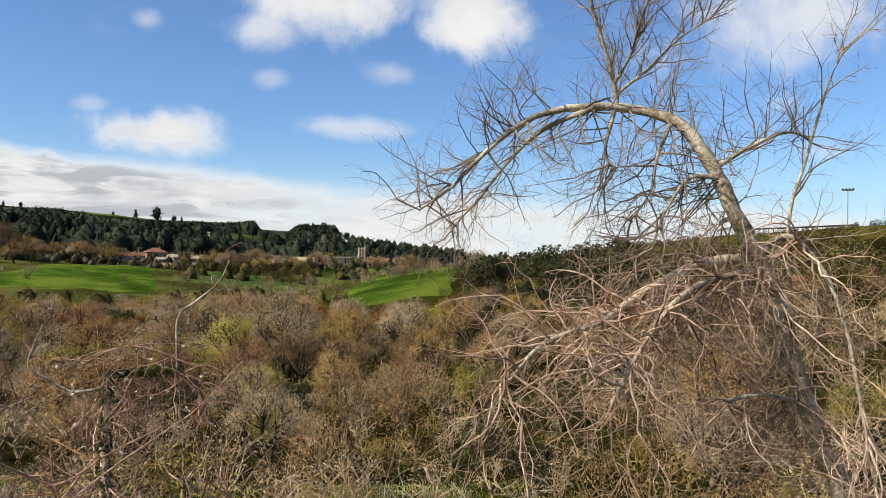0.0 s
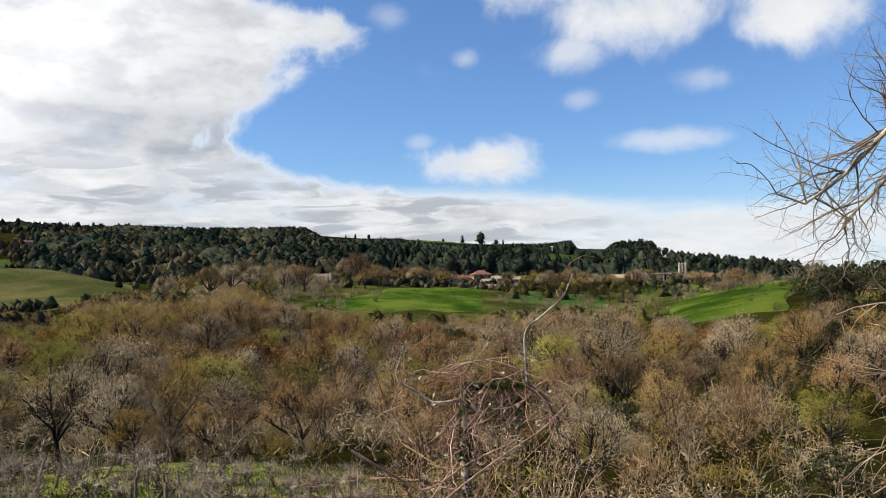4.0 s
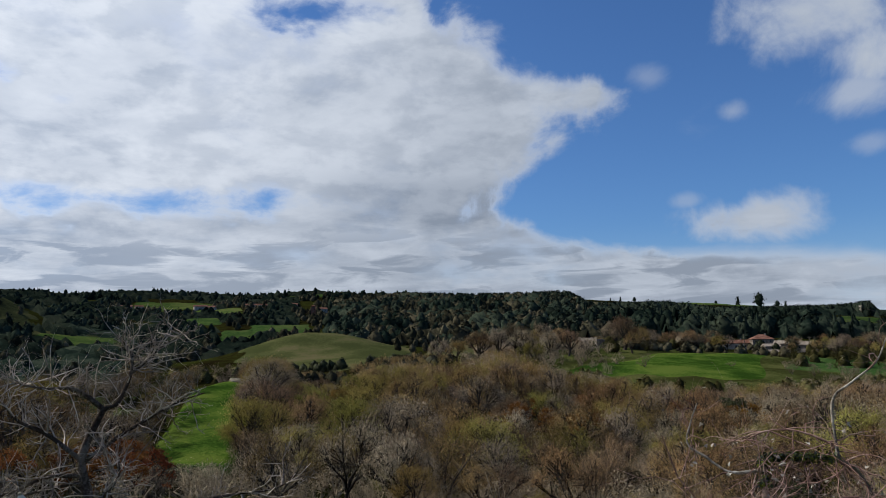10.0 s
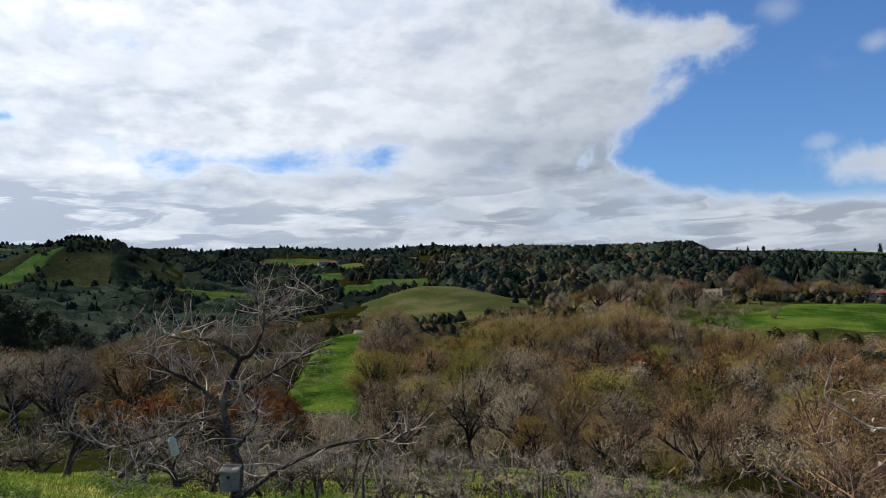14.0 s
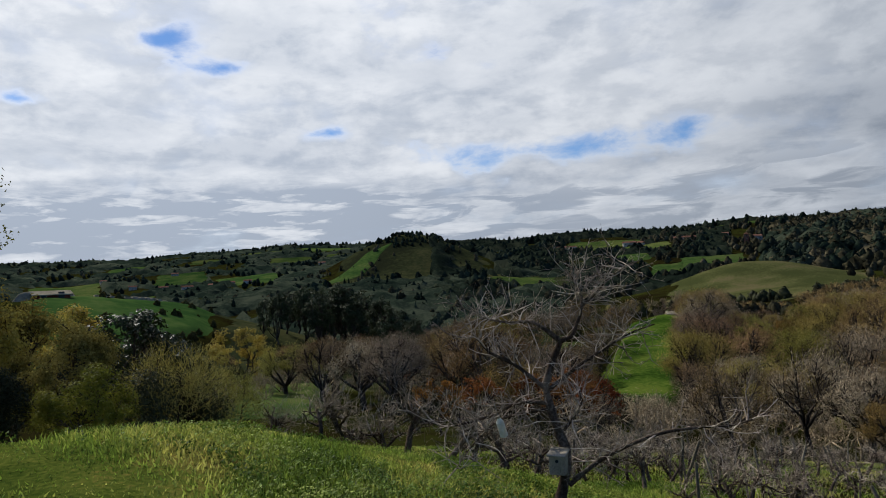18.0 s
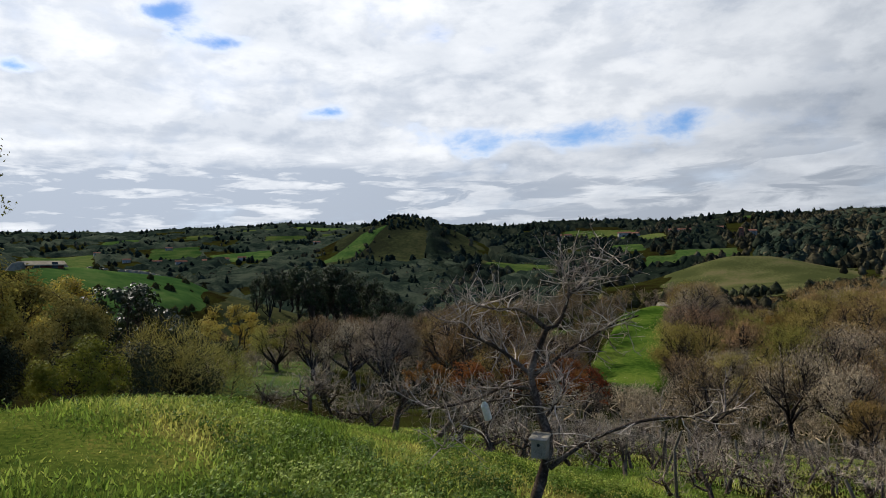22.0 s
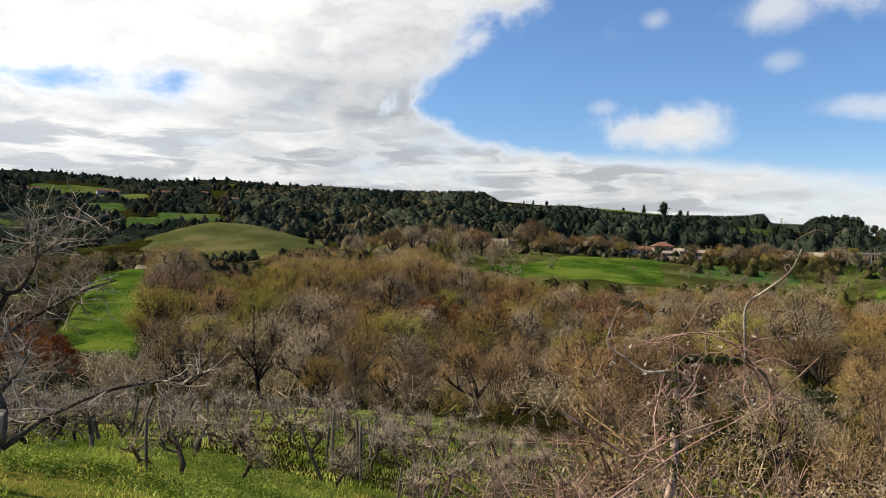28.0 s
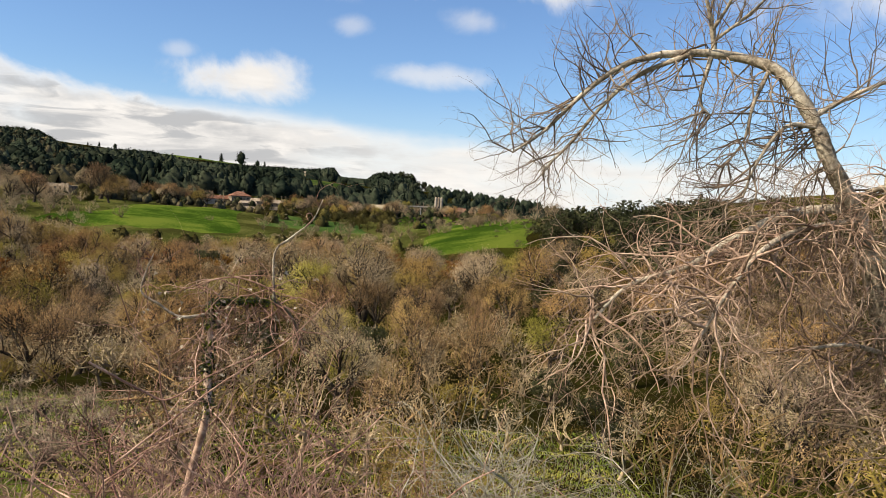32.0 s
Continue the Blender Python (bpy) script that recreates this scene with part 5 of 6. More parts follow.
stuff("meadow_bushes", ROUNDS, spots_in(77, 9, (6.2, 8.2), (330, 350), (2.5, 5)) + spots_in(78, 8, (1.6, 2.6), (320, 380), (3, 6)) + spots_in(79, 14, (24, 33), (372, 384), (2, 4)), M_DARKLEAF, "dark bushes standing in the pasture", "hedge")
stuff("dome_hedge", ROUNDS + CONIFERS[:2], spots_in(69, 90, (45, 58.5), (338, 352), (1.8, 5.5)), M_DARKLEAF, "dark hedge at the foot of the rounded hill", "hedge")
below("dome_scrub", 70, 300, (43, 58), (225, 340), (1.5, 5), M_MIXWOOD, "brown scrub below the rounded hill", None, ROUNDS)
below("dome_scrub", 80, 120, (43, 57), (235, 335), (3, 7), M_TWIG, "brown bare trees below the rounded hill", None, THINS)
rows = [(*map(float, plan(a, q)), 0.0, 0.5) for a in np.arange(49.0, 57.2, 0.62) for q in np.arange(362, 482, 4.0)]
stuff("planted_rows", FARROUNDS, [(x, y, ground_z(x, y) + 0.38, h) for x, y, z, h in rows], M_SCRUB, "rows of small saplings planted over the rounded hill", "saplings")

# ---- near slope: grass, orchard, thicket ----
def build_grass(name, seed, n, xr, yr, height, label, keep=None):
    r = np.random.default_rng(seed)
    x, y = r.uniform(*xr, n), r.uniform(*yr, n)
    if keep is not None:
        ok = keep(x, y, r)
        x, y = x[ok], y[ok]
    n = len(x)
    tall = 1 + 0.6 * np.sin(x * 1.3 + np.sin(y * 1.7)) * np.sin(y * 1.1)
    h = r.uniform(0.5, 1.2, n) * height * tall
    t = r.uniform(0, 6.28, n)
    w = r.uniform(0.004, 0.010, n) * (1 + 0.05 * np.hypot(x, y))
    z = land(x, y) - 0.02
    lean = r.normal(0, 0.35, (n, 2)) * h[:, None]
    p = np.stack([x, y, z], -1)
    s = np.stack([np.cos(t) * w, np.sin(t) * w, 0 * w], -1)
    mid = p + np.stack([lean[:, 0] * 0.35, lean[:, 1] * 0.35, h * 0.6], -1)
    tip = p + np.stack([lean[:, 0], lean[:, 1], h], -1)
    v = np.stack([p - s, p + s, mid - s * 0.8, mid + s * 0.8, tip], 1).reshape(-1, 3)
    b = np.arange(n)[:, None] * 5
    f = np.concatenate([b + [0, 1, 3], b + [0, 3, 2], b + [2, 3, 4]])
    tagged(new(name, fast_mesh(name, v, f, M_GRASS)), label, "grass", kind="stuff")


LA, LD = np.meshgrid(np.linspace(-180, 180, 181), np.linspace(0.0, 15, 76))
LX, LY = plan(LA, LD)
tagged(new("lawn", fast_mesh("lawn", np.stack([LX, LY, land(LX, LY) + 0.015], -1), grid_faces(76, 181), M_LAWN, True)), "mown grass slope with worn yellowish patches, tree shade in its colour", "lawn", "lawn", "structure")
build_grass("tall_grass", 51, 90000, (-15, -3), (-5, 9), 0.12, "tall lush grass on the brow of the slope", lambda x, y, r: (np.hypot(x, y) > 4.5) & (y > -1.2 + 0.08 * x + r.normal(0, 0.3, len(x))))
build_grass("short_grass", 52, 42000, (-15, -2.5), (-9, 1), 0.06, "short trodden grass near the brow", lambda x, y, r: np.hypot(x, y) > 4)
build_grass("orchard_grass", 53, 90000, (-34, 4), (4, 34), 0.10, "rough grass between the orchard rows", lambda x, y, r: (np.hypot(x, y) > 7))

wr = np.random.default_rng(54)
wx, wy = wr.uniform(-14, -3, 9000), wr.uniform(-4, 9, 9000)
wk = (np.hypot(wx, wy) > 4.5) & (np.sin(wx * 0.9 + 2) * np.sin(wy * 1.2) > -0.2) & (wy > -0.9 + wr.normal(0, 0.8, 9000))
wx, wy = wx[wk], wy[wk]
wv, wf = clumps(wr, np.stack([wx, wy, land(wx, wy) + 0.09], -1), 0.12, 0.017, 26, 0.9)
tagged(new("weeds", fast_mesh("weeds", wv, wf, M_WEED)), "leafy weeds and clover among the grass", "weeds", kind="stuff")

APPLE_OPTS = dict(stout=0.036, segs=(4, 5, 4, 3), sides=(7, 5, 3, 3), bend=0.26, lift=(0.0, 0.06, 0.08, 0.10), taper=0.5, levels=3, forks=(6, 4, 3), first=0.66, spread=0.66, ratio=0.56, thin=0.6)
APPLES = []
for s in range(5):
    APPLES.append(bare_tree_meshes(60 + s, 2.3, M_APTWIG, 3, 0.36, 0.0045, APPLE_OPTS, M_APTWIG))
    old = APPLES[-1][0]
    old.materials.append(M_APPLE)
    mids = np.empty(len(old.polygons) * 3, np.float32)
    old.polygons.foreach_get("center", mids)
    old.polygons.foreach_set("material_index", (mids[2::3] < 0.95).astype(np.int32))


def stake_mesh():
    v, f = [], []
    tube(v, f, [Vector((0, 0, -0.2)), Vector((0.01, 0, 0.5)), Vector((0, 0.01, 1.0)), Vector((0, 0.01, 1.02))], [0.032, 0.03, 0.028, 0.004], 7)
    return fast_mesh("stake", [tuple(p) for p in v], f, M_STAKE, True)


STAKE = stake_mesh()
orng = random.Random(7)
for i in range(22):
    for j in range(17):
        x = -2.2 - 1.5 * i - 0.4 * j + orng.uniform(-0.35, 0.35)
        y = 5.2 + 2.0 * j + 0.15 * i + orng.uniform(-0.35, 0.35)
        az = math.degrees(math.atan2(-x, y))
        far = math.hypot(x, y)
        if az > 71 or az < 24 or far < 10.6 + 0.07 * max(0.0, 62 - az) or far > 36:
            continue
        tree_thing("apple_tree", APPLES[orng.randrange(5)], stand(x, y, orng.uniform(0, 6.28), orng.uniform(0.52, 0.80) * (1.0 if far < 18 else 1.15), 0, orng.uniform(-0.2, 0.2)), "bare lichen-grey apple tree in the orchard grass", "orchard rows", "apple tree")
        if orng.random() < 0.4:
            continue
        st = new("stake", STAKE)
        st.matrix_world = stand(x + orng.uniform(-0.7, 0.7), y + orng.uniform(-0.7, 0.7), orng.uniform(0, 6), orng.uniform(0.7, 1.15), 0, orng.choice((0.06, -0.1, 0.4, -0.35)))
        tagged(st, "weathered wooden stake beside an orchard tree", "stake", "orchard stakes")

# ---- trees round the brow on the left ----
def place_top(kind, tall, az, d, top, name, label, group, turn=0.0):
    """Stands a tree so that its top reaches that elevation."""
    x, y = map(float, plan(az, d))
    s = (d * math.tan(radians(top)) - ground_z(x, y)) / tall
    return tree_thing(name, kind, stand(x, y, turn, max(s, 0.15)), label, group)


WILLOW = dome_tree(201, 9.5, 3.6, 240, 5, M_SPRING, 0, 0, 0, M_OAKBARK, (0.45, 0.036, 60), 0.2, 1, 0.45)
GOLDOAK = dome_tree(202, 4.5, 3.2, 240, 5, M_GOLD, 0, 0, 0, M_OAKBARK, (0.34, 0.034, 60), 0.22, 1, 0.7)
DARKBUSH = dome_tree(203, 2.6, 2.3, 160, 4, M_DARKLEAF, 0, 0, 0, M_OAKBARK, (0.55, 0.036, 70), 0.08, 3)
OLIVE = dome_tree(204, 4.0, 1.9, 180, 4, M_BUD, 0, 0, 0, M_OAKBARK, (0.30, 0.034, 60), 0.12, 2)
IVYTREE = dome_tree(205, 5.2, 2.3, 110, 5, M_IVY, 0, 0, 0, M_OAKBARK, (0.30, 0.07, 26), 0.3)
FRESH = dome_tree(206, 2.4, 1.3, 120, 4, M_SPRING, 0, 0, 0, M_OAKBARK, (0.24, 0.030, 50), 0.05, 3)
GREYBUSH = dome_tree(207, 3.6, 1.8, 160, 4, M_BUD, 14, 0.34, 0.008, M_OAKBARK, None, 0.08, 4)
GOLDTREE = dome_tree(208, 7.0, 3.0, 120, 4, M_GOLD, 0, 0, 0, M_OAKBARK, (0.45, 0.075, 34), 0.25)
place_top(WILLOW, 9.5, 114.5, 20, 17.0, "willow", "tall airy tree with pale young leaves", "brow trees")
place_top(GOLDOAK, 4.5, 111.5, 15.5, 4.6, "young_oak", "spreading oak with golden-brown young leaves", "brow trees", 1.0)
place_top(GOLDOAK, 4.5, 116.5, 14.0, 7.0, "young_oak", "spreading oak with golden-brown young leaves", "brow trees", 3.0)
for az, d, top in ((112.0, 14.2, -2.4), (107.0, 15.0, -3.4), (116.0, 13.0, -1.5)):
    place_top(DARKBUSH, 2.6, az, d, top, "evergreen_bush", "dark evergreen bush in the shade of the oak", "brow bushes", az)
place_top(OLIVE, 4.0, 101.6, 21, -0.9, "olive_green_bush", "rounded bush of olive-green young leaves", "brow bushes")
place_top(OLIVE, 4.0, 103.6, 24, 0.6, "olive_green_bush", "rounded bush of olive-green young leaves", "brow bushes", 2.0)
place_top(GOLDTREE, 7.0, 102.0, 62, 1.0, "brown_budding_tree", "round tree of brownish buds behind the brow", "golden trees", 2.0)
place_top(IVYTREE, 5.2, 97.6, 25, 0.0, "ivy_tree", "gnarled dark tree wrapped in ivy", "brow trees")
place_top(IVYTREE, 5.2, 95.4, 29, -1.6, "ivy_tree", "gnarled dark tree wrapped in ivy", "brow trees", 2.5)
place_top(DARKBUSH, 2.6, 97.2, 20, -4.3, "evergreen_bush", "dark evergreen bush on the brow", "brow bushes", 4.0)
place_top(FRESH, 2.4, 99.8, 17, -3.6, "fresh_green_bush", "low bush of fresh yellow-green leaves", "brow bushes")
place_top(GREYBUSH, 3.6, 94.2, 20, -2.8, "grey_bush", "grey-olive twiggy bush on the brow", "brow bushes")
place_top(GREYBUSH, 3.6, 91.8, 24, -4.6, "grey_bush", "grey-olive twiggy bush on the brow", "brow bushes", 2.0)
place_top(GOLDTREE, 7.0, 90.2, 85, -1.4, "golden_tree", "round golden-brown tree in the paddock", "golden trees")
place_top(BUDS[0], 9.5, 87.0, 80, -2.9, "budding_tree", "round olive-brown tree in the paddock", "golden trees")
place_top(OAKS[2], 10.5, 84.4, 78, -2.9, "budding_tree", "round bare brown tree in the paddock", "golden trees")
place_top(IVIES[0], 9.0, 91.0, 76, -4.0, "ivy_tree", "small dark ivy-clad tree in the paddock", "brow trees")
for i, (az, d, top) in enumerate(((90.2, 14.5, -5.4), (88.0, 15.5, -5.2), (85.5, 13.5, -3.8), (82.6, 14.0, -3.3), (80.0, 14.5, -2.9), (77.5, 13.0, -3.8), (75.0, 15.0, -4.6), (72.5, 13.0, -5.2), (79.0, 18.0, -4.5), (84.0, 19.0, -5.5), (74.0, 19.0, -6.0), (70.5, 17.0, -7.0))):
    x, y = map(float, plan(az, d))
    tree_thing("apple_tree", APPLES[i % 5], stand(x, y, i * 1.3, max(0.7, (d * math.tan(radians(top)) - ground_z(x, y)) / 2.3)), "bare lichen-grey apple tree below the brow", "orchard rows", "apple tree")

# ---- named near trees ----
def smooth_path(points, per=4):
    """A Catmull-Rom line through points."""
    p = [Vector(q) for q in points]
    p = [p[0] * 2 - p[1]] + p + [p[-1] * 2 - p[-2]]
    out = []
    for i in range(1, len(p) - 2):
        for k in range(per):
            t = k / per
            out.append(0.5 * (2 * p[i] + (p[i + 1] - p[i - 1]) * t + (2 * p[i - 1] - 5 * p[i] + 4 * p[i + 1] - p[i + 2]) * t * t + (3 * p[i] - p[i - 1] - 3 * p[i + 1] + p[i + 2]) * t ** 3))
    return out + [p[-2]]


def limb_mesh(name, points, r0, r1, sides, mat, per=5, knots=0.0, seed=0):
    r = random.Random(seed)
    path = smooth_path(points, per)
    n = len(path)
    radii = [(r0 + (r1 - r0) * i / (n - 1)) * (1 + r.uniform(-knots, knots)) for i in range(n)]
    v, f = [], []
    tube(v, f, path, radii, sides)
    return fast_mesh(name, [tuple(q) for q in v], f, mat, True), path


def twig_mesh(name, seed, starts, mat, opts, length, radius):
    """Side shoots from rows of place and direction."""
    r = random.Random(seed)
    v, f, tips = [], [], []
    for at, aim in starts:
        grow(r, v, f, tips, at, aim, length * r.uniform(0.5, 1.25), radius * r.uniform(0.7, 1.2), 0, opts)
    return fast_mesh(name, [tuple(q) for q in v], f, mat, True), tips


def along(path, r, count, aim, wild, lo=0.0, hi=1.0):
    """count starts along a path, heading roughly for aim."""
    out = []
    for k in range(count):
        f = (lo + (hi - lo) * r.random()) * (len(path) - 1.001)
        i = int(f)
        out.append((path[i].lerp(path[i + 1], f - i), Vector(aim) + Vector((r.gauss(0, wild), r.gauss(0, wild), r.gauss(0, wild)))))
    return out


def bent_tree():
    base = tagged(new("bent_tree"), "bare leaning tree arched over, pale speckled bark and hanging shoots", "tree")
    base.location = (1.95, 3.45, ground_z(1.95, 3.45))
    r = random.Random(71)
    limbs = {}

    def limb(key, name, points, r0, r1, sides=7):
        me, limbs[key] = limb_mesh(name, points, r0, r1, sides, M_PALEBARK, 5, 0.10, len(limbs))
        ob = part(name, me, base)
        ob.matrix_parent_inverse = base.matrix_world.inverted() if base.matrix_world.translation.length > 0 else Matrix.Translation(-base.location)
        return ob

    limb("trunk", "trunk", [(2.15, 3.5, -2.95), (1.98, 3.45, -1.8), (1.81, 3.41, -1.06), (1.69, 3.42, -0.81), (1.60, 3.40, -0.58), (1.49, 3.38, -0.23), (1.37, 3.33, 0.03), (1.24, 3.27, 0.22), (1.17, 3.28, 0.38), (1.06, 3.29, 0.55), (0.96, 3.31, 0.63), (0.75, 3.35, 0.68), (0.51, 3.30, 0.66)], 0.062, 0.016, 10)
    limb("tip", "limb", [(0.51, 3.30, 0.66), (0.34, 3.28, 0.60), (0.17, 3.26, 0.46), (0.03, 3.24, 0.31), (-0.11, 3.19, 0.20)], 0.015, 0.005)
    limb("inner", "limb", [(0.63, 3.28, 0.66), (0.42, 3.33, 0.57), (0.28, 3.36, 0.44), (0.15, 3.39, 0.27), (0.03, 3.40, 0.14)], 0.013, 0.005)
    limb("second", "limb", [(1.37, 3.33, 0.03), (1.10, 3.33, -0.01), (0.84, 3.29, -0.15), (0.66, 3.22, -0.26), (0.41, 3.15, -0.35), (0.24, 3.05, -0.52)], 0.024, 0.006)
    limb("third", "limb", [(1.36, 3.34, -0.03), (1.11, 3.21, -0.08), (0.92, 3.06, -0.17), (0.77, 2.98, -0.35), (0.66, 2.88, -0.51)], 0.017, 0.005)
    limb("spray", "limb", [(0.75, 3.35, 0.68), (0.71, 3.32, 0.85), (0.63, 3.28, 1.06), (0.58, 3.25, 1.20)], 0.012, 0.003)
    limb("spray2", "limb", [(0.73, 3.33, 0.78), (0.78, 3.30, 0.87), (0.82, 3.25, 1.00), (0.85, 3.20, 1.15)], 0.009, 0.003)
    limb("spray3", "limb", [(0.75, 3.34, 0.74), (0.87, 3.28, 0.84), (0.98, 3.23, 0.95), (1.10, 3.16, 1.03)], 0.008, 0.003)
    limb("right", "limb", [(1.16, 3.28, 0.41), (1.31, 3.32, 0.50), (1.49, 3.34, 0.58), (1.62, 3.39, 0.56)], 0.014, 0.004)
    limb("tall", "limb", [(1.55, 3.36, -0.40), (1.48, 3.28, 0.16), (1.53, 3.23, 0.45), (1.58, 3.15, 0.75), (1.62, 3.09, 0.89)], 0.010, 0.003)
    limb("right2", "limb", [(1.38, 3.33, 0.07), (1.49, 3.28, 0.12), (1.59, 3.23, 0.0), (1.67, 3.19, -0.21), (1.71, 3.13, -0.53), (1.8, 3.1, -1.1)], 0.013, 0.006)
    limb("hang", "limb", [(0.97, 3.30, 0.60), (0.90, 3.25, 0.44), (0.88, 3.27, 0.30), (0.80, 3.27, 0.18)], 0.010, 0.004)
    limb("hang2", "limb", [(0.73, 3.33, 0.66), (0.69, 3.30, 0.47), (0.74, 3.30, 0.40)], 0.010, 0.004)
    limb("cross", "limb", [(1.20, 3.27, 0.36), (1.04, 3.24, 0.36), (0.92, 3.2, 0.20), (0.86, 3.16, 0.05)], 0.012, 0.004)
    limb("low", "limb", [(1.62, 3.4, -0.62), (1.35, 3.2, -0.55), (1.15, 3.1, -0.56)], 0.012, 0.008)
    hang = dict(segs=(8, 6, 4), sides=(4, 3, 3), bend=0.27, lift=(-0.05, 0.0, 0.0), taper=0.7, levels=2, forks=(5, 3), first=0.15, spread=0.55, ratio=0.52, thin=0.62)
    rise = dict(hang, lift=(0.05, 0.03, 0.0), bend=0.17)
    droop = dict(hang, lift=(-0.08, -0.02, 0.0), bend=0.30, forks=(6, 4), spread=0.65)

    def twigs(seed, starts, opts, length, radius, mat=M_SHOOT):
        me, tips = twig_mesh("twig_spray", seed, starts, mat, opts, length, radius)
        ob = tagged(part("twig_spray", me, base), kind="stuff")
        ob.matrix_parent_inverse = Matrix.Translation(-base.location)

    left = (-0.6, 0.1, -0.35)
    twigs(81, along(limbs["tip"], r, 30, (-0.5, 0, -0.25), 0.55) + along(limbs["inner"], r, 25, (-0.4, 0, -0.5), 0.5), hang, 0.36, 0.0042)
    twigs(82, along(limbs["trunk"], r, 33, (-0.35, 0, -0.75), 0.45, 0.55, 1.0) + along(limbs["hang"], r, 18, left, 0.6) + along(limbs["hang2"], r, 13, left, 0.6) + along(limbs["cross"], r, 22, left, 0.6), hang, 0.40, 0.0044)
    twigs(83, along(limbs["spray"], r, 26, (-0.1, 0, 0.9), 0.5) + along(limbs["spray2"], r, 22, (0.2, 0, 0.9), 0.45) + along(limbs["spray3"], r, 20, (0.3, 0, 0.8), 0.45), rise, 0.28, 0.0037)
    twigs(84, along(limbs["trunk"], r, 25, (0.0, 0, 0.9), 0.45, 0.55, 0.98) + along(limbs["tip"], r, 18, (-0.4, 0, 0.7), 0.4) + along(limbs["right"], r, 24, (0.2, 0, 0.5), 0.6) + along(limbs["tall"], r, 14, (0.3, 0, 0.6), 0.4), rise, 0.32, 0.0040)
    twigs(85, along(limbs["second"], r, 66, (-0.45, -0.05, -0.5), 0.65), droop, 0.54, 0.0056, M_TAN)
    twigs(86, along(limbs["third"], r, 52, (-0.35, -0.1, -0.6), 0.65), droop, 0.56, 0.0056, M_TAN)
    twigs(87, along(limbs["trunk"], r, 70, (-0.4, -0.15, -0.5), 0.75, 0.08, 0.50) + along(limbs["right2"], r, 32, (0.0, -0.1, -0.6), 0.6) + along(limbs["low"], r, 22, (-0.5, 0, -0.7), 0.5), droop, 0.54, 0.0056, M_TAN)


bent_tree()


def thicket(name, seed, count, centre, reach, tall, mat, label, radius=0.004, arch=0.6, twiggy=True, category="thicket", wild=0.3, forks=(6, 3)):
    """Arching, crossing stems rooted round a centre."""
    r = random.Random(seed)
    v, f, tips = [], [], []
    opts = dict(segs=(9, 5, 3), sides=(4, 3, 3), bend=wild, lift=(-arch * 0.04, -0.01, 0.0), taper=0.65, levels=2 if twiggy else 1, forks=forks, first=0.42, spread=0.6, ratio=0.5, thin=0.62)
    for k in range(count):
        a, q = r.uniform(0, 6.283), math.sqrt(r.random())
        x, y = centre[0] + math.cos(a) * q * reach[0], centre[1] + math.sin(a) * q * reach[1]
        h = tall * r.uniform(0.55, 1.15) * (1.1 - 0.35 * q)
        grow(r, v, f, tips, (x, y, ground_z(x, y) - 0.05), (r.gauss(0, 0.2 + wild), r.gauss(0, 0.2 + wild), 1), h * 1.2, radius * r.uniform(0.7, 1.5), 0, opts)
    return tagged(new(name, fast_mesh(name, [tuple(q) for q in v], f, mat, True)), label, category, kind="stuff")


thicket("bramble_thicket", 91, 150, (-2.2, 5.05), (1.25, 0.65), 2.0, M_REDTWIG, "tangled reddish-brown bramble thicket", 0.0105, 1.3, wild=0.36, forks=(7, 3))
thicket("arching_canes", 99, 16, (-2.2, 4.7), (1.2, 0.5), 1.75, M_TAN, "stout pale canes arching through the bramble", 0.016, 3.0, wild=0.42, forks=(6, 4))
thicket("bramble_thicket", 92, 60, (-4.0, 6.4), (1.7, 1.2), 1.45, M_REDTWIG, "tangled brown bramble beside the orchard", 0.008, 1.6, wild=0.36)
thicket("climbing_shoots", 96, 26, (-2.1, 5.0), (0.35, 0.3), 2.35, M_REDTWIG, "curling shoots climbing round the dead stem", 0.010, 1.5, wild=0.34, forks=(6, 2))
thicket("pale_shrub", 93, 26, (-0.15, 9.2), (0.8, 0.8), 2.3, M_SHRUB, "dense grey-twigged bare shrub", 0.013, 0.5, wild=0.36, forks=(9, 4))
thicket("pale_shrub", 94, 22, (1.6, 9.8), (1.1, 0.9), 2.2, M_SHRUB, "dense grey-twigged bare shrub", 0.013, 0.5, wild=0.36, forks=(9, 4))
thicket("budding_shrub", 95, 90, (2.4, 7.2), (1.5, 1.0), 1.7, M_SPRING, "low shrub with fresh yellow-green buds", 0.008, 0.3)
thicket("budding_shrub", 96, 70, (-1.2, 11.5), (1.5, 1.0), 2.0, M_BUD, "olive-brown budding shrub", 0.008, 0.3)
thicket("bramble_thicket", 97, 80, (2.6, 4.6), (1.5, 0.8), 1.7, M_REDTWIG, "tangled stems at the foot of the bent tree", 0.0075, 1.2, wild=0.36)
thicket("bramble_thicket", 98, 50, (-1.2, 4.1), (0.9, 0.4), 1.45, M_REDTWIG, "low tangled bramble stems", 0.006, 1.0)


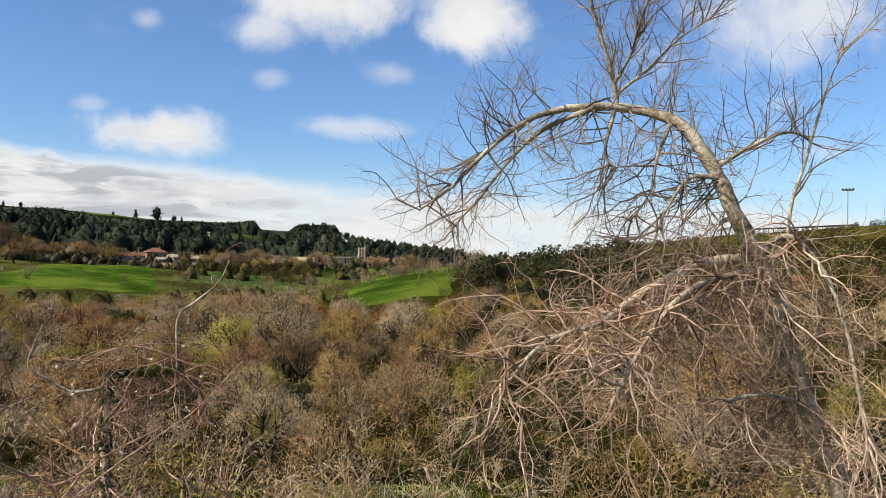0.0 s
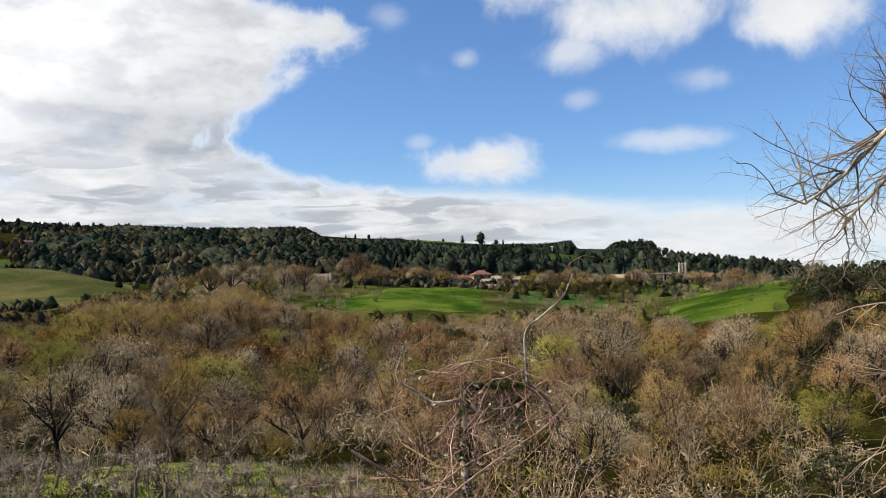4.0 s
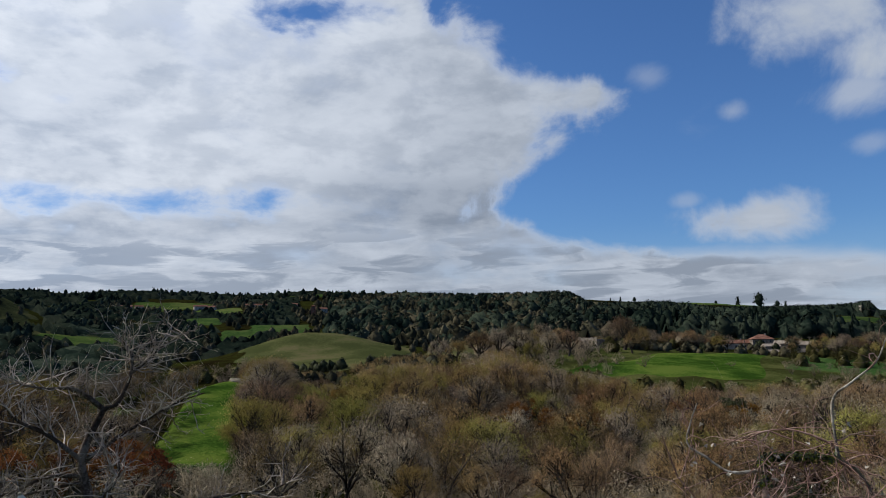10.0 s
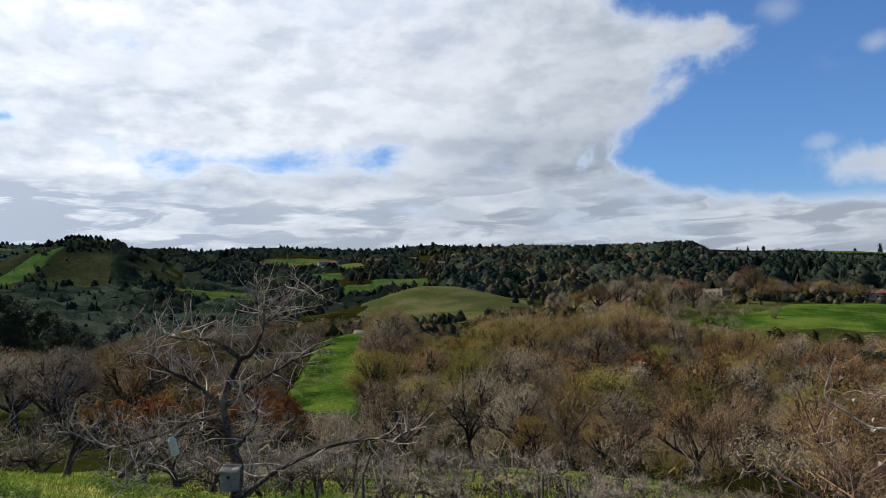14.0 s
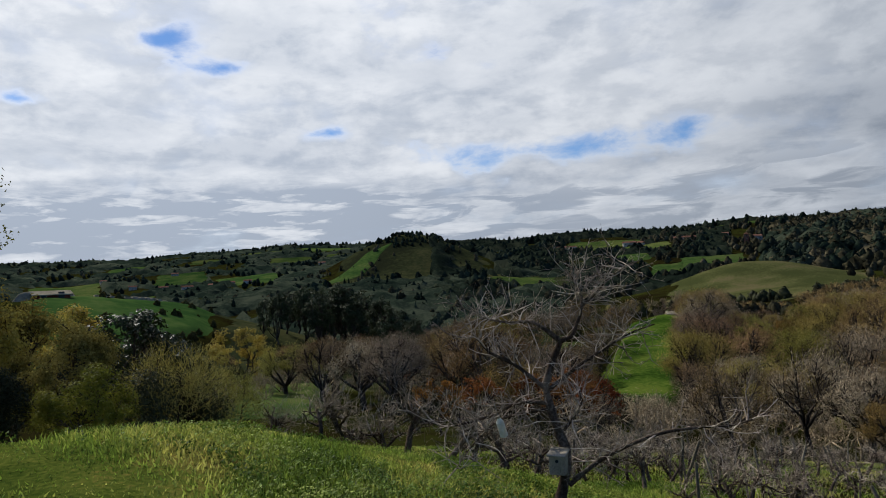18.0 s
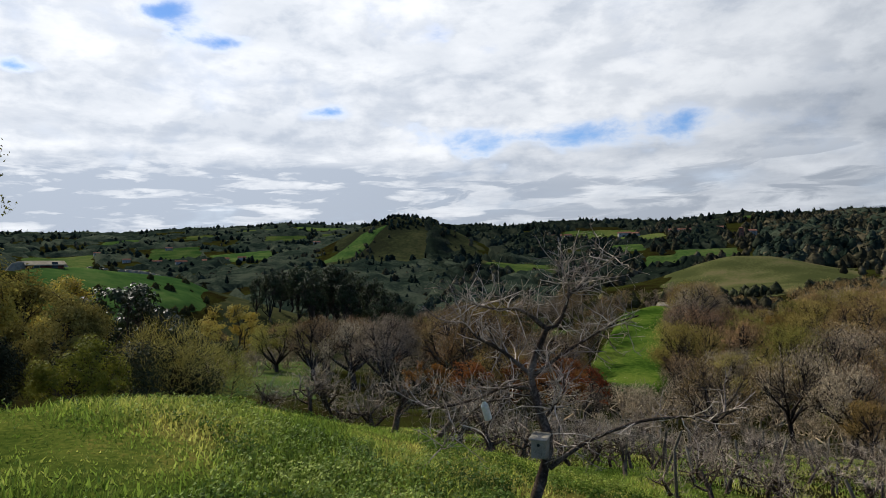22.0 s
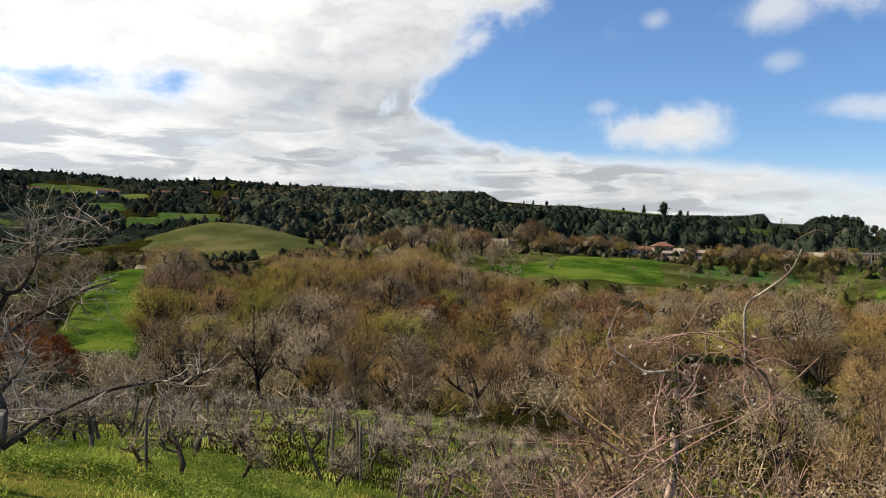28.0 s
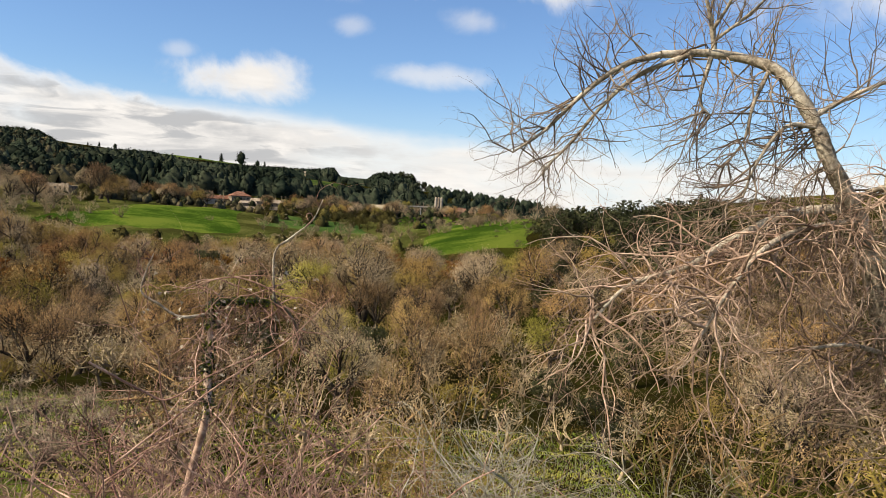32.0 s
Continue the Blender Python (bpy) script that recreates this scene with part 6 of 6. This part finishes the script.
def vine_stump():
    base = tagged(new("vine"), "old ivy-covered climbing stem arching over the bramble", "climber")
    base.location = (-2.1, 4.85, ground_z(-2.1, 4.85))
    back = Matrix.Translation(-base.location)
    r = random.Random(72)
    ends = []

    def limb(name, points, r0, r1, mat, sides=7):
        me, path = limb_mesh(name, points, r0, r1, sides, mat, 5, 0.18, len(ends))
        part(name, me, base).matrix_parent_inverse = back
        ends.append(path)
        return path

    stem = limb("stem", [(-2.45, 4.95, -3.3), (-2.36, 4.85, -2.5), (-2.24, 4.86, -1.95), (-2.14, 4.83, -1.55), (-2.17, 4.90, -1.25), (-2.18, 4.95, -1.00), (-2.19, 4.97, -0.84)], 0.030, 0.020, M_TAN, 9)
    arch = limb("branch", [(-2.19, 4.97, -0.84), (-2.12, 5.01, -0.79), (-1.94, 5.08, -0.79), (-1.79, 5.14, -0.80), (-1.66, 5.16, -0.90), (-1.57, 5.14, -1.15)], 0.016, 0.008, M_STAKE)
    shoot = limb("branch", [(-1.79, 5.14, -0.80), (-1.81, 5.17, -0.45), (-1.71, 5.22, -0.33), (-1.57, 5.27, -0.20), (-1.50, 5.29, -0.04)], 0.010, 0.004, M_PALEBARK)
    side = limb("branch", [(-2.19, 4.97, -0.88), (-2.37, 4.88, -0.90), (-2.51, 4.83, -0.81), (-2.61, 4.79, -0.73), (-2.59, 4.81, -0.59), (-2.56, 4.85, -0.47)], 0.012, 0.004, M_PALEBARK)
    hoop = limb("branch", [(-1.79, 5.15, -0.75), (-1.85, 5.13, -0.69), (-2.02, 5.08, -0.63), (-2.18, 5.01, -0.64), (-2.31, 4.94, -0.71)], 0.008, 0.004, M_REDTWIG)
    limb("branch", [(-2.75, 4.4, -1.15), (-2.46, 4.61, -1.38), (-2.32, 4.67, -1.42), (-2.08, 4.82, -1.26), (-1.81, 4.96, -1.13)], 0.008, 0.005, M_REDTWIG)
    limb("branch", [(-2.5, 4.3, -1.75), (-2.08, 4.68, -1.37), (-1.80, 4.85, -1.16), (-1.59, 4.96, -1.00), (-1.34, 5.08, -0.71)], 0.006, 0.003, M_REDTWIG)
    hang = dict(segs=(6, 4, 2), sides=(4, 3, 3), bend=0.34, lift=(-0.10, -0.03, 0.0), taper=0.7, levels=1, forks=(3, 2), first=0.3, spread=0.5, ratio=0.5, thin=0.6)
    starts = along(arch, r, 46, (0.3, 0, -0.4), 0.6) + along(side, r, 8, (0, 0, 0.2), 0.6) + along(hoop, r, 22, (0, 0, 0.1), 0.7) + along(shoot, r, 4, (0.3, 0, 0.5), 0.4) + along(stem, r, 46, (0, -0.2, 0.1), 0.8, 0.5)
    me, tips = twig_mesh("twig_spray", 73, starts, M_REDTWIG, hang, 0.42, 0.0045)
    tagged(part("twig_spray", me, base), kind="stuff").matrix_parent_inverse = back
    q = np.random.default_rng(74)
    spots = np.array([stem[int(r.uniform(0.45, 0.999) * len(stem))] for k in range(30)] + [arch[int(r.random() * 0.6 * len(arch))] for k in range(26)])
    v, f = clumps(q, spots, 0.06, 0.014, 22)
    part("ivy", fast_mesh("ivy", v, f, M_IVY), base, "dark ivy leaves").matrix_parent_inverse = back
    v, f = clumps(q, spots, 0.05, 0.013, 16)
    tagged(part("lichen", fast_mesh("lichen", v, f, M_SPRING), base), "yellow-green lichen tufts", kind="stuff").matrix_parent_inverse = back
    v, f = clumps(q, np.array([t[0] for t in tips])[::3], 0.02, 0.014, 3)
    tagged(part("dry_leaves", fast_mesh("dry_leaves", v, f, M_PALEBARK), base), "withered pale leaves", kind="stuff").matrix_parent_inverse = back


vine_stump()


# the apple tree with the nest box
def nest_tree():
    base = tagged(new("apple_tree"), "old bare apple tree carrying a wooden nest box", "apple tree")
    base.location = (-8.35, 3.05, ground_z(-8.35, 3.05))
    back = Matrix.Translation(-base.location)
    r = random.Random(75)
    paths = []

    def limb(name, points, r0, r1, sides=7):
        me, path = limb_mesh(name, points, r0, r1, sides, M_APPLE, 5, 0.14, len(paths))
        part(name, me, base).matrix_parent_inverse = back
        paths.append(path)

    limb("trunk", [(-8.33, 3.02, -2.95), (-8.37, 3.06, -2.8), (-8.45, 3.27, -2.37), (-8.50, 3.39, -1.97), (-8.59, 3.34, -1.65), (-8.68, 3.28, -1.27), (-8.69, 3.34, -1.02), (-8.66, 3.48, -0.71)], 0.072, 0.034, 10)
    limb("limb", [(-8.66, 3.48, -0.71), (-8.78, 3.22, -0.49), (-8.88, 2.94, -0.47), (-8.98, 2.66, -0.40)], 0.03, 0.008)
    limb("limb", [(-8.66, 3.48, -0.71), (-8.61, 3.61, -0.64), (-8.57, 3.72, -0.34), (-8.58, 3.71, -0.13), (-8.62, 3.61, 0.07)], 0.03, 0.008)
    limb("limb", [(-8.57, 3.72, -0.34), (-8.51, 3.86, -0.21), (-8.41, 4.06, 0.0), (-8.30, 4.26, 0.13)], 0.016, 0.005)
    limb("limb", [(-8.69, 3.28, -1.23), (-8.84, 2.97, -0.94), (-8.94, 2.72, -0.79), (-9.01, 2.53, -0.53)], 0.03, 0.008)
    limb("limb", [(-8.68, 3.28, -1.26), (-8.58, 3.60, -1.02), (-8.45, 3.92, -0.81), (-8.33, 4.17, -0.66), (-8.20, 4.41, -0.57)], 0.026, 0.007)
    limb("limb", [(-8.67, 3.27, -1.38), (-8.79, 2.96, -1.37), (-8.85, 2.71, -1.48), (-8.94, 2.38, -1.56), (-9.01, 2.10, -1.59)], 0.026, 0.008)
    limb("limb", [(-8.44, 3.37, -2.25), (-8.36, 3.69, -2.02), (-8.24, 4.00, -1.86), (-8.08, 4.35, -1.73), (-7.90, 4.67, -1.68), (-7.70, 4.98, -1.65), (-7.50, 5.30, -1.51)], 0.032, 0.007)
    limb("limb", [(-8.45, 3.36, -1.66), (-8.3, 3.5, -1.4), (-8.4, 3.55, -1.2)], 0.018, 0.008)
    limb("limb", [(-8.68, 3.28, -1.45), (-8.9, 2.8, -1.55), (-8.8, 2.45, -1.75), (-8.75, 2.2, -2.0)], 0.02, 0.006)
    spur = dict(segs=(5, 4, 2), sides=(4, 3, 3), bend=0.25, lift=(0.05, 0.04, 0.0), taper=0.6, levels=2, forks=(4, 3), first=0.2, spread=0.6, ratio=0.5, thin=0.65)
    for i, p in enumerate(paths[1:]):
        me, tips = twig_mesh("twig_spray", 760 + i, along(p, r, 24, (0, 0, 0.25), 0.75, 0.1), M_LICHEN, spur, 0.50, 0.0088)
        tagged(part("twig_spray", me, base), kind="stuff").matrix_parent_inverse = back


nest_tree()


def box_bm(size, at=(0, 0, 0), bevel=0.0):
    bm = bmesh.new()
    bmesh.ops.create_cube(bm, size=1.0, matrix=Matrix.Translation(at) @ Matrix.Diagonal((*size, 1)))
    if bevel:
        bmesh.ops.bevel(bm, geom=bm.edges[:], offset=bevel, segments=1, affect="EDGES")
    return bm


def solid(name, bm, mat, parent, label=""):
    me = bpy.data.meshes.new(name)
    bm.to_mesh(me)
    bm.free()
    me.materials.append(mat)
    return part(name, me, parent, label)


def disc_mesh(name, rad, depth, mat, parent, m, sides=12, taper=1.0, label=""):
    bm = bmesh.new()
    bmesh.ops.create_cone(bm, cap_ends=True, segments=sides, radius1=rad, radius2=rad * taper, depth=depth, matrix=m)
    return solid(name, bm, mat, parent, label)


def nest_box():
    b = tagged(new("nest_box"), "small weathered wooden nest box fixed to the apple trunk", "nest box")
    b.matrix_world = pose(-8.40, 3.25, -1.99, 0, 3, 52)
    solid("back_board", box_bm((0.17, 0.018, 0.30), (0, 0.075, 0), 0.003), M_BOXWOOD, b)
    solid("side_board", box_bm((0.018, 0.13, 0.21), (-0.075, 0, -0.01), 0.003), M_BOXWOOD, b)
    solid("side_board", box_bm((0.018, 0.13, 0.21), (0.075, 0, -0.01), 0.003), M_BOXWOOD, b)
    solid("front_board", box_bm((0.168, 0.018, 0.20), (0, -0.074, -0.012), 0.003), M_BOXWOOD, b)
    solid("floor_board", box_bm((0.13, 0.13, 0.015), (0, 0, -0.108), 0.002), M_BOXWOOD, b)
    roof = box_bm((0.21, 0.21, 0.02), (0, 0, 0), 0.004)
    bmesh.ops.transform(roof, matrix=pose(0, -0.02, 0.115, 12), verts=roof.verts)
    solid("roof_board", roof, M_BOXWOOD, b, "sloping lid board")
    # Flat disc on the board, coloured dark as the shade inside a hole.
    disc_mesh("hole_disc", 0.018, 0.004, M_GLASS, b, pose(0, -0.0845, 0.035, 90), 14, 1.0, "dark disc standing in for the shaded entrance hole")
    t = tagged(new("bottle_trap"), "milky plastic bottle trap hanging from the apple tree", "bottle")
    t.matrix_world = pose(-8.60, 2.70, -1.60, 18, 14, 0)
    disc_mesh("bottle_body", 0.045, 0.17, M_PLASTIC, t, pose(0, 0, 0), 14, 0.95)
    disc_mesh("bottle_shoulder", 0.043, 0.05, M_PLASTIC, t, pose(0, 0, 0.11), 14, 0.35)
    disc_mesh("bottle_cap", 0.016, 0.025, M_BOXWOOD, t, pose(0, 0, 0.147), 10)
    disc_mesh("wire", 0.0025, 0.16, M_METAL, t, pose(0, 0, 0.235), 5)


nest_box()

# ---- houses ----
def house(name, az, d, w, l, h, turn, label, roof="gable", wall=None, cover=None, windows=3, chimney=True, storeys=1, lift=0.0, group="village houses"):
    """A house: walls, tiled roof with eaves, windows with panes, door, chimney. w across the front."""
    wall, cover = wall or M_WALL, cover or M_TILE
    x, y = map(float, plan(az, d))
    ob = tagged(new(name), label, "house", group)
    face = math.degrees(math.atan2(-x, y)) + turn
    ob.matrix_world = pose(x, y, ground_z(x, y) + lift, 0, 0, face)
    solid("walls", box_bm((w, l, h + 2), (0, 0, h / 2 - 1), 0.05), wall, ob)
    rise, e = 0.26 * l, 0.45
    bm = bmesh.new()
    inset = l * 0.5 if roof == "hip" else 0.0
    inset = min(inset, w * 0.42)
    low = [bm.verts.new(p) for p in ((-w / 2 - e, -l / 2 - e, h - 0.12), (w / 2 + e, -l / 2 - e, h - 0.12), (w / 2 + e, l / 2 + e, h - 0.12), (-w / 2 - e, l / 2 + e, h - 0.12))]
    eave = [bm.verts.new(v.co + Vector((0, 0, 0.16))) for v in low]
    a, b = bm.verts.new((-w / 2 - e + inset, 0, h + rise)), bm.verts.new((w / 2 + e - inset, 0, h + rise))
    bm.faces.new(low[::-1])
    for i in range(4):
        bm.faces.new((low[i], low[(i + 1) % 4], eave[(i + 1) % 4], eave[i]))
    bm.faces.new((eave[0], eave[1], b, a))
    bm.faces.new((eave[2], eave[3], a, b))
    bm.faces.new((eave[1], eave[2], b))
    bm.faces.new((eave[3], eave[0], a))
    solid("roof", bm, cover, ob)
    for level in range(storeys):
        z = h / storeys * (level + 0.55)
        for k in range(windows):
            px = -w / 2 + w * (k + 0.5) / windows
            if level == 0 and k == windows // 2:
                door = solid("door", box_bm((1.0, 0.10, 2.0), (px, -l / 2 - 0.03, 1.0), 0.02), M_GLASS, ob, "dark wooden door")
                continue
            win = solid("window", box_bm((1.1, 0.12, 1.2), (px, -l / 2 - 0.04, z), 0.02), M_BOXWOOD, ob)
            solid("pane", box_bm((0.85, 0.06, 0.95), (px, -l / 2 - 0.09, z), 0.01), M_GLASS, win, "dark window glass")
    if chimney:
        solid("chimney", box_bm((0.7, 0.7, 1.7), (w * 0.22, l * 0.12, h + rise * 0.9), 0.03), wall, ob)
    return ob


house("farmhouse", 20.9, 415, 10, 9, 5.2, 12, "two-storey farmhouse with a hipped red tile roof", "hip", M_STONE, storeys=2)
house("farmhouse", 22.6, 418, 13, 7, 3.0, 8, "long low farmhouse with a tiled roof", "gable", M_WALL)
house("barn", 19.4, 405, 9, 6, 3.0, -12, "low stone barn with a dark worn roof", "gable", M_STONE, M_STONE, 2, False)
house("barn", 18.2, 402, 8, 6, 2.6, -6, "low stone barn with a dark worn roof", "gable", M_STONE, M_STONE, 2, False)
house("barn", 20.3, 398, 7, 5, 2.4, 20, "small stone outhouse below the farm", "gable", M_STONE, M_STONE, 1, False)
house("bungalow", 10.4, 430, 13, 8, 2.6, -10, "white bungalow with a pale tiled roof", "gable", M_WALL, M_PATHS, 4)
house("cottage", 14.6, 425, 7, 6, 2.6, 5, "small cottage with a red tile roof among bushes", "gable", M_WALL)
house("cottage", 24.9, 425, 9, 7, 3.0, 10, "pale cottage half hidden by trees", "gable", M_WALL)
house("cottage", 27.0, 425, 8, 6, 2.8, -14, "pale cottage half hidden by trees", "gable", M_WALL)
house("cottage", 5.0, 450, 12, 8, 4.4, 10, "pinkish house with a red tile roof", "gable", M_TILE, M_TILE, 3, True, 2)
house("cottage", 2.5, 460, 13, 8, 4.2, -15, "house with a red tile roof at the edge of the village", "gable", M_WALL, M_TILE, 3, True, 2)
house("cottage", 3.6, 470, 9, 8, 4.8, 20, "tall house with a red tile roof", "hip", M_WALL, M_TILE, 2, True, 2)
house("farmhouse", 34.6, 395, 12, 7, 3.0, 15, "low farmhouse with a brown tiled roof", "gable", M_STONE)
house("farmhouse", 30.2, 415, 9, 7, 3.4, -8, "stone farmhouse behind bare trees", "gable", M_STONE)


def ruin(az, d, turn, w=11.0, l=8.0, h=5.2):
    """Roofless walls with window openings, each wall built of piers, sills and lintels."""
    x, y = map(float, plan(az, d))
    ob = tagged(new("ruined_house"), "roofless pale stone house standing on the spur", "house", "village houses")
    ob.matrix_world = pose(x, y, ground_z(x, y), 0, 0, math.degrees(math.atan2(-x, y)) + turn)
    n = 4
    for k in range(n + 1):
        px = -w / 2 + w * k / n
        solid("pier", box_bm((1.3, 0.5, h + 1 - 0.3 * (k % 3)), (px, -l / 2, h / 2 - 0.5), 0.04), M_STONE, ob)
    for k in range(n):
        px = -w / 2 + w * (k + 0.5) / n
        solid("sill_wall", box_bm((w / n - 1.3, 0.44, 1.9), (px, -l / 2, 0.5), 0.04), M_STONE, ob)
        solid("lintel", box_bm((w / n - 1.3, 0.44, 1.3), (px, -l / 2, h - 1.0), 0.04), M_STONE, ob)
        solid("mid_wall", box_bm((w / n - 1.3, 0.44, 0.7), (px, -l / 2, 2.75), 0.04), M_STONE, ob)
    solid("back_wall", box_bm((w, 0.5, h * 0.9), (0, l / 2, h * 0.4), 0.04), M_STONE, ob)
    for s in (-1, 1):
        solid("side_wall", box_bm((0.5, l - 0.5, h * (0.8 + 0.1 * s)), (s * w / 2, 0, h * 0.38), 0.04), M_STONE, ob)


ruin(32.4, 388, -38, 10.0, 8.0, 6.2)


def terrace_wall(az0, d0, az1, d1, h, label, mat=None, group="terrace walls"):
    """A low dry wall that follows the land."""
    n = 26
    a, q = np.linspace(az0, az1, n), np.linspace(d0, d1, n)
    X, Y = plan(a, q)
    Z = land(X, Y)
    u = np.stack([np.gradient(X), np.gradient(Y)], -1)
    u /= np.linalg.norm(u, axis=1)[:, None]
    side = np.stack([-u[:, 1], u[:, 0]], -1) * 0.35
    wob = h * (1 + 0.12 * np.sin(np.arange(n) * 1.7))
    v = np.concatenate([np.stack([X - side[:, 0], Y - side[:, 1], Z - 0.5], -1), np.stack([X - side[:, 0], Y - side[:, 1], Z + wob], -1), np.stack([X + side[:, 0], Y + side[:, 1], Z + wob], -1), np.stack([X + side[:, 0], Y + side[:, 1], Z - 0.5], -1)])
    f = []
    for k in range(3):
        for i in range(n - 1):
            p = k * n + i
            f += [(p, p + 1, p + n + 1), (p, p + n + 1, p + n)]
    f += [(0, n, 2 * n), (0, 2 * n, 3 * n), (n - 1, 3 * n - 1, 2 * n - 1), (n - 1, 4 * n - 1, 3 * n - 1)]
    tagged(new("terrace_wall", fast_mesh("terrace_wall", v, f, mat or M_STONE)), label, "wall", group)


terrace_wall(35.5, 372, 30.5, 380, 1.0, "low stone terrace wall on the spur")
terrace_wall(36.5, 360, 32.0, 366, 0.9, "low stone terrace wall on the spur")
terrace_wall(21.5, 392, 17.2, 392, 1.4, "rough stone wall below the farm buildings")


# Pale colour of these banks stands in for sun on their edge.
for a0, q0, a1, q1, h in ((99.6, 163.0, 96.4, 170.5, 1.25), (96.4, 170.5, 93.7, 180.5, 1.25), (93.7, 180.5, 91.2, 191.5, 1.25)):
    terrace_wall(a0, q0, a1, q1, h, "bank along the edge of the terraced spur, coloured pale as if sunlit", M_PATHS, "terrace banks")


def silo(az, d):
    x, y = map(float, plan(az, d))
    ob = tagged(new("silo_tower"), "group of pale striped concrete silos with a loading beam", "silo")
    ob.matrix_world = pose(x, y, ground_z(x, y), 0, 0, az)
    top = d * math.tan(radians(0.62)) - ground_z(x, y)
    for k in range(3):
        disc_mesh("silo", 0.95, top, (M_WALL, M_STONE)[k % 2], ob, pose((k - 1) * 1.9, 0, top / 2), 14)
        disc_mesh("silo_cap", 1.0, 0.8, M_STONE, ob, pose((k - 1) * 1.9, 0, top + 0.4), 14, 0.2)
    solid("loading_beam", box_bm((30, 0.9, 0.9), (-19, 0, top * 0.62), 0.05), M_METAL, ob)
    for k in (-32, -22, -12):
        solid("beam_leg", box_bm((0.5, 0.5, top * 0.6 + 1), (k, 0, top * 0.3 - 0.5), 0.03), M_METAL, ob)


silo(6.25, 520)


def pole(az, d, top, label="grey wooden utility pole with a crossarm", group="utility poles", arm=True):
    x, y = map(float, plan(az, d))
    z = ground_z(x, y)
    h = d * math.tan(radians(top)) - z
    ob = tagged(new("utility_pole"), label, "pole", group)
    ob.matrix_world = pose(x, y, z, 0, 0, az)
    disc_mesh("shaft", 0.22, h + 0.6, M_STAKE, ob, pose(0, 0, h / 2 - 0.3), 8, 0.7)
    if arm:
        solid("crossarm", box_bm((1.8, 0.16, 0.16), (0, 0, h - 0.5), 0.01), M_STAKE, ob)


for az, d, top in ((22.0, 412, 0.42), (17.9, 400, 0.20), (17.6, 400, 0.22), (33.9, 395, 0.75), (28.0, 420, 0.75), (7.4, 440, 0.25)):
    pole(az, d, top)


# far farms
for az, el, w, turn in ((61.1, 2.62, 17, 10), (60.3, 2.55, 9, -20), (57.6, 2.7, 14, 0), (56.8, 2.7, 12, 15), (54.5, 2.75, 9, 0), (52.6, 2.4, 16, 20), (66.0, 2.6, 15, -10), (65.2, 2.6, 11, 10),
                        (95.2, 1.35, 14, 0), (93.6, 1.3, 16, 10), (91.8, 1.35, 14, -10), (90.6, 1.45, 12, 5), (89.4, 1.5, 12, 0), (99.0, 2.0, 14, 10), (84.0, 2.6, 12, 0), (87.0, 2.4, 14, -10), (40.8, 3.25, 12, 0), (94.4, 2.3, 12, 0), (97.2, 1.5, 12, 0)):
    x, y = sight(az, el, 420.0)
    house("far_farm", az, math.hypot(x, y), w, 8, 4.5, turn, "distant pale farm building with a tiled roof", "gable", M_WALL, M_TILE, 3, False, 1, 0.0, "far farms")
bx, by = sight(53.1, 2.1, 420.0)
tower = house("tower_house", 53.1, math.hypot(bx, by), 5, 5, 12, 0, "narrow square brick tower of a far farm", "hip", M_TILE, M_TILE, 1, False, 3, 0.0, "far farms")

# shed on the terraced spur and the ruin beside the meadow
house("shed", 102.3, 154, 6.0, 3.0, 1.5, 15, "low red-brown shed with a pale flat roof", "gable", M_BRICK, M_PATHS, 2, False, 1, -0.4, "sheds")
house("low_barn", 58.2, 211, 5.0, 3.2, 0.7, 10, "small pale stone barn at the head of the meadow", "gable", M_STONE, M_PATHS, 2, False, 1, 0.0, "sheds")


# barrier and mast along the crest on the right
def crest_barrier():
    ob = tagged(new("barrier"), "long dark railing with posts along the crest", "fence")
    n = 24
    pts = [Vector((*map(float, plan(a, 266)), 0)) for a in np.linspace(-21.5, -28.5, n)]
    for p in pts:
        p.z = 266 * math.tan(radians(np.interp(math.degrees(math.atan2(p.x, p.y)), (21, 29), (2.28, 2.62))))
    ob.location = pts[0]
    back = Matrix.Translation(-pts[0])
    v, f = [], []
    tube(v, f, [p + Vector((0, 0, 0.35)) for p in pts], [0.28] * n, 4)
    part("rail", fast_mesh("rail", [tuple(q) for q in v], f, M_OAKBARK), ob).matrix_parent_inverse = back
    for p in pts:
        post = solid("post", box_bm((0.25, 0.25, 4.0), (0, 0, 0), 0.02), M_STAKE, ob)
        post.matrix_parent_inverse = back
        post.location = p + Vector((0, 0, -1.8))


crest_barrier()


def light_mast():
    x, y = map(float, plan(-27.85, 262))
    z = ground_z(x, y)
    h = 262 * math.tan(radians(5.0)) - z
    ob = tagged(new("light_mast"), "tall grey mast carrying a cluster of floodlights", "mast")
    ob.matrix_world = pose(x, y, z, 0, 0, -27)
    disc_mesh("shaft", 0.22, h + 0.5, M_METAL, ob, pose(0, 0, h / 2 - 0.25), 8, 0.6)
    solid("crossbar", box_bm((3.2, 0.2, 0.2), (0, 0, h - 0.2), 0.02), M_METAL, ob)
    for k in (-1.3, -0.4, 0.5, 1.4):
        solid("floodlight", box_bm((0.7, 0.5, 0.55), (k, -0.2, h + 0.15), 0.05), M_OAKBARK, ob)


light_mast()
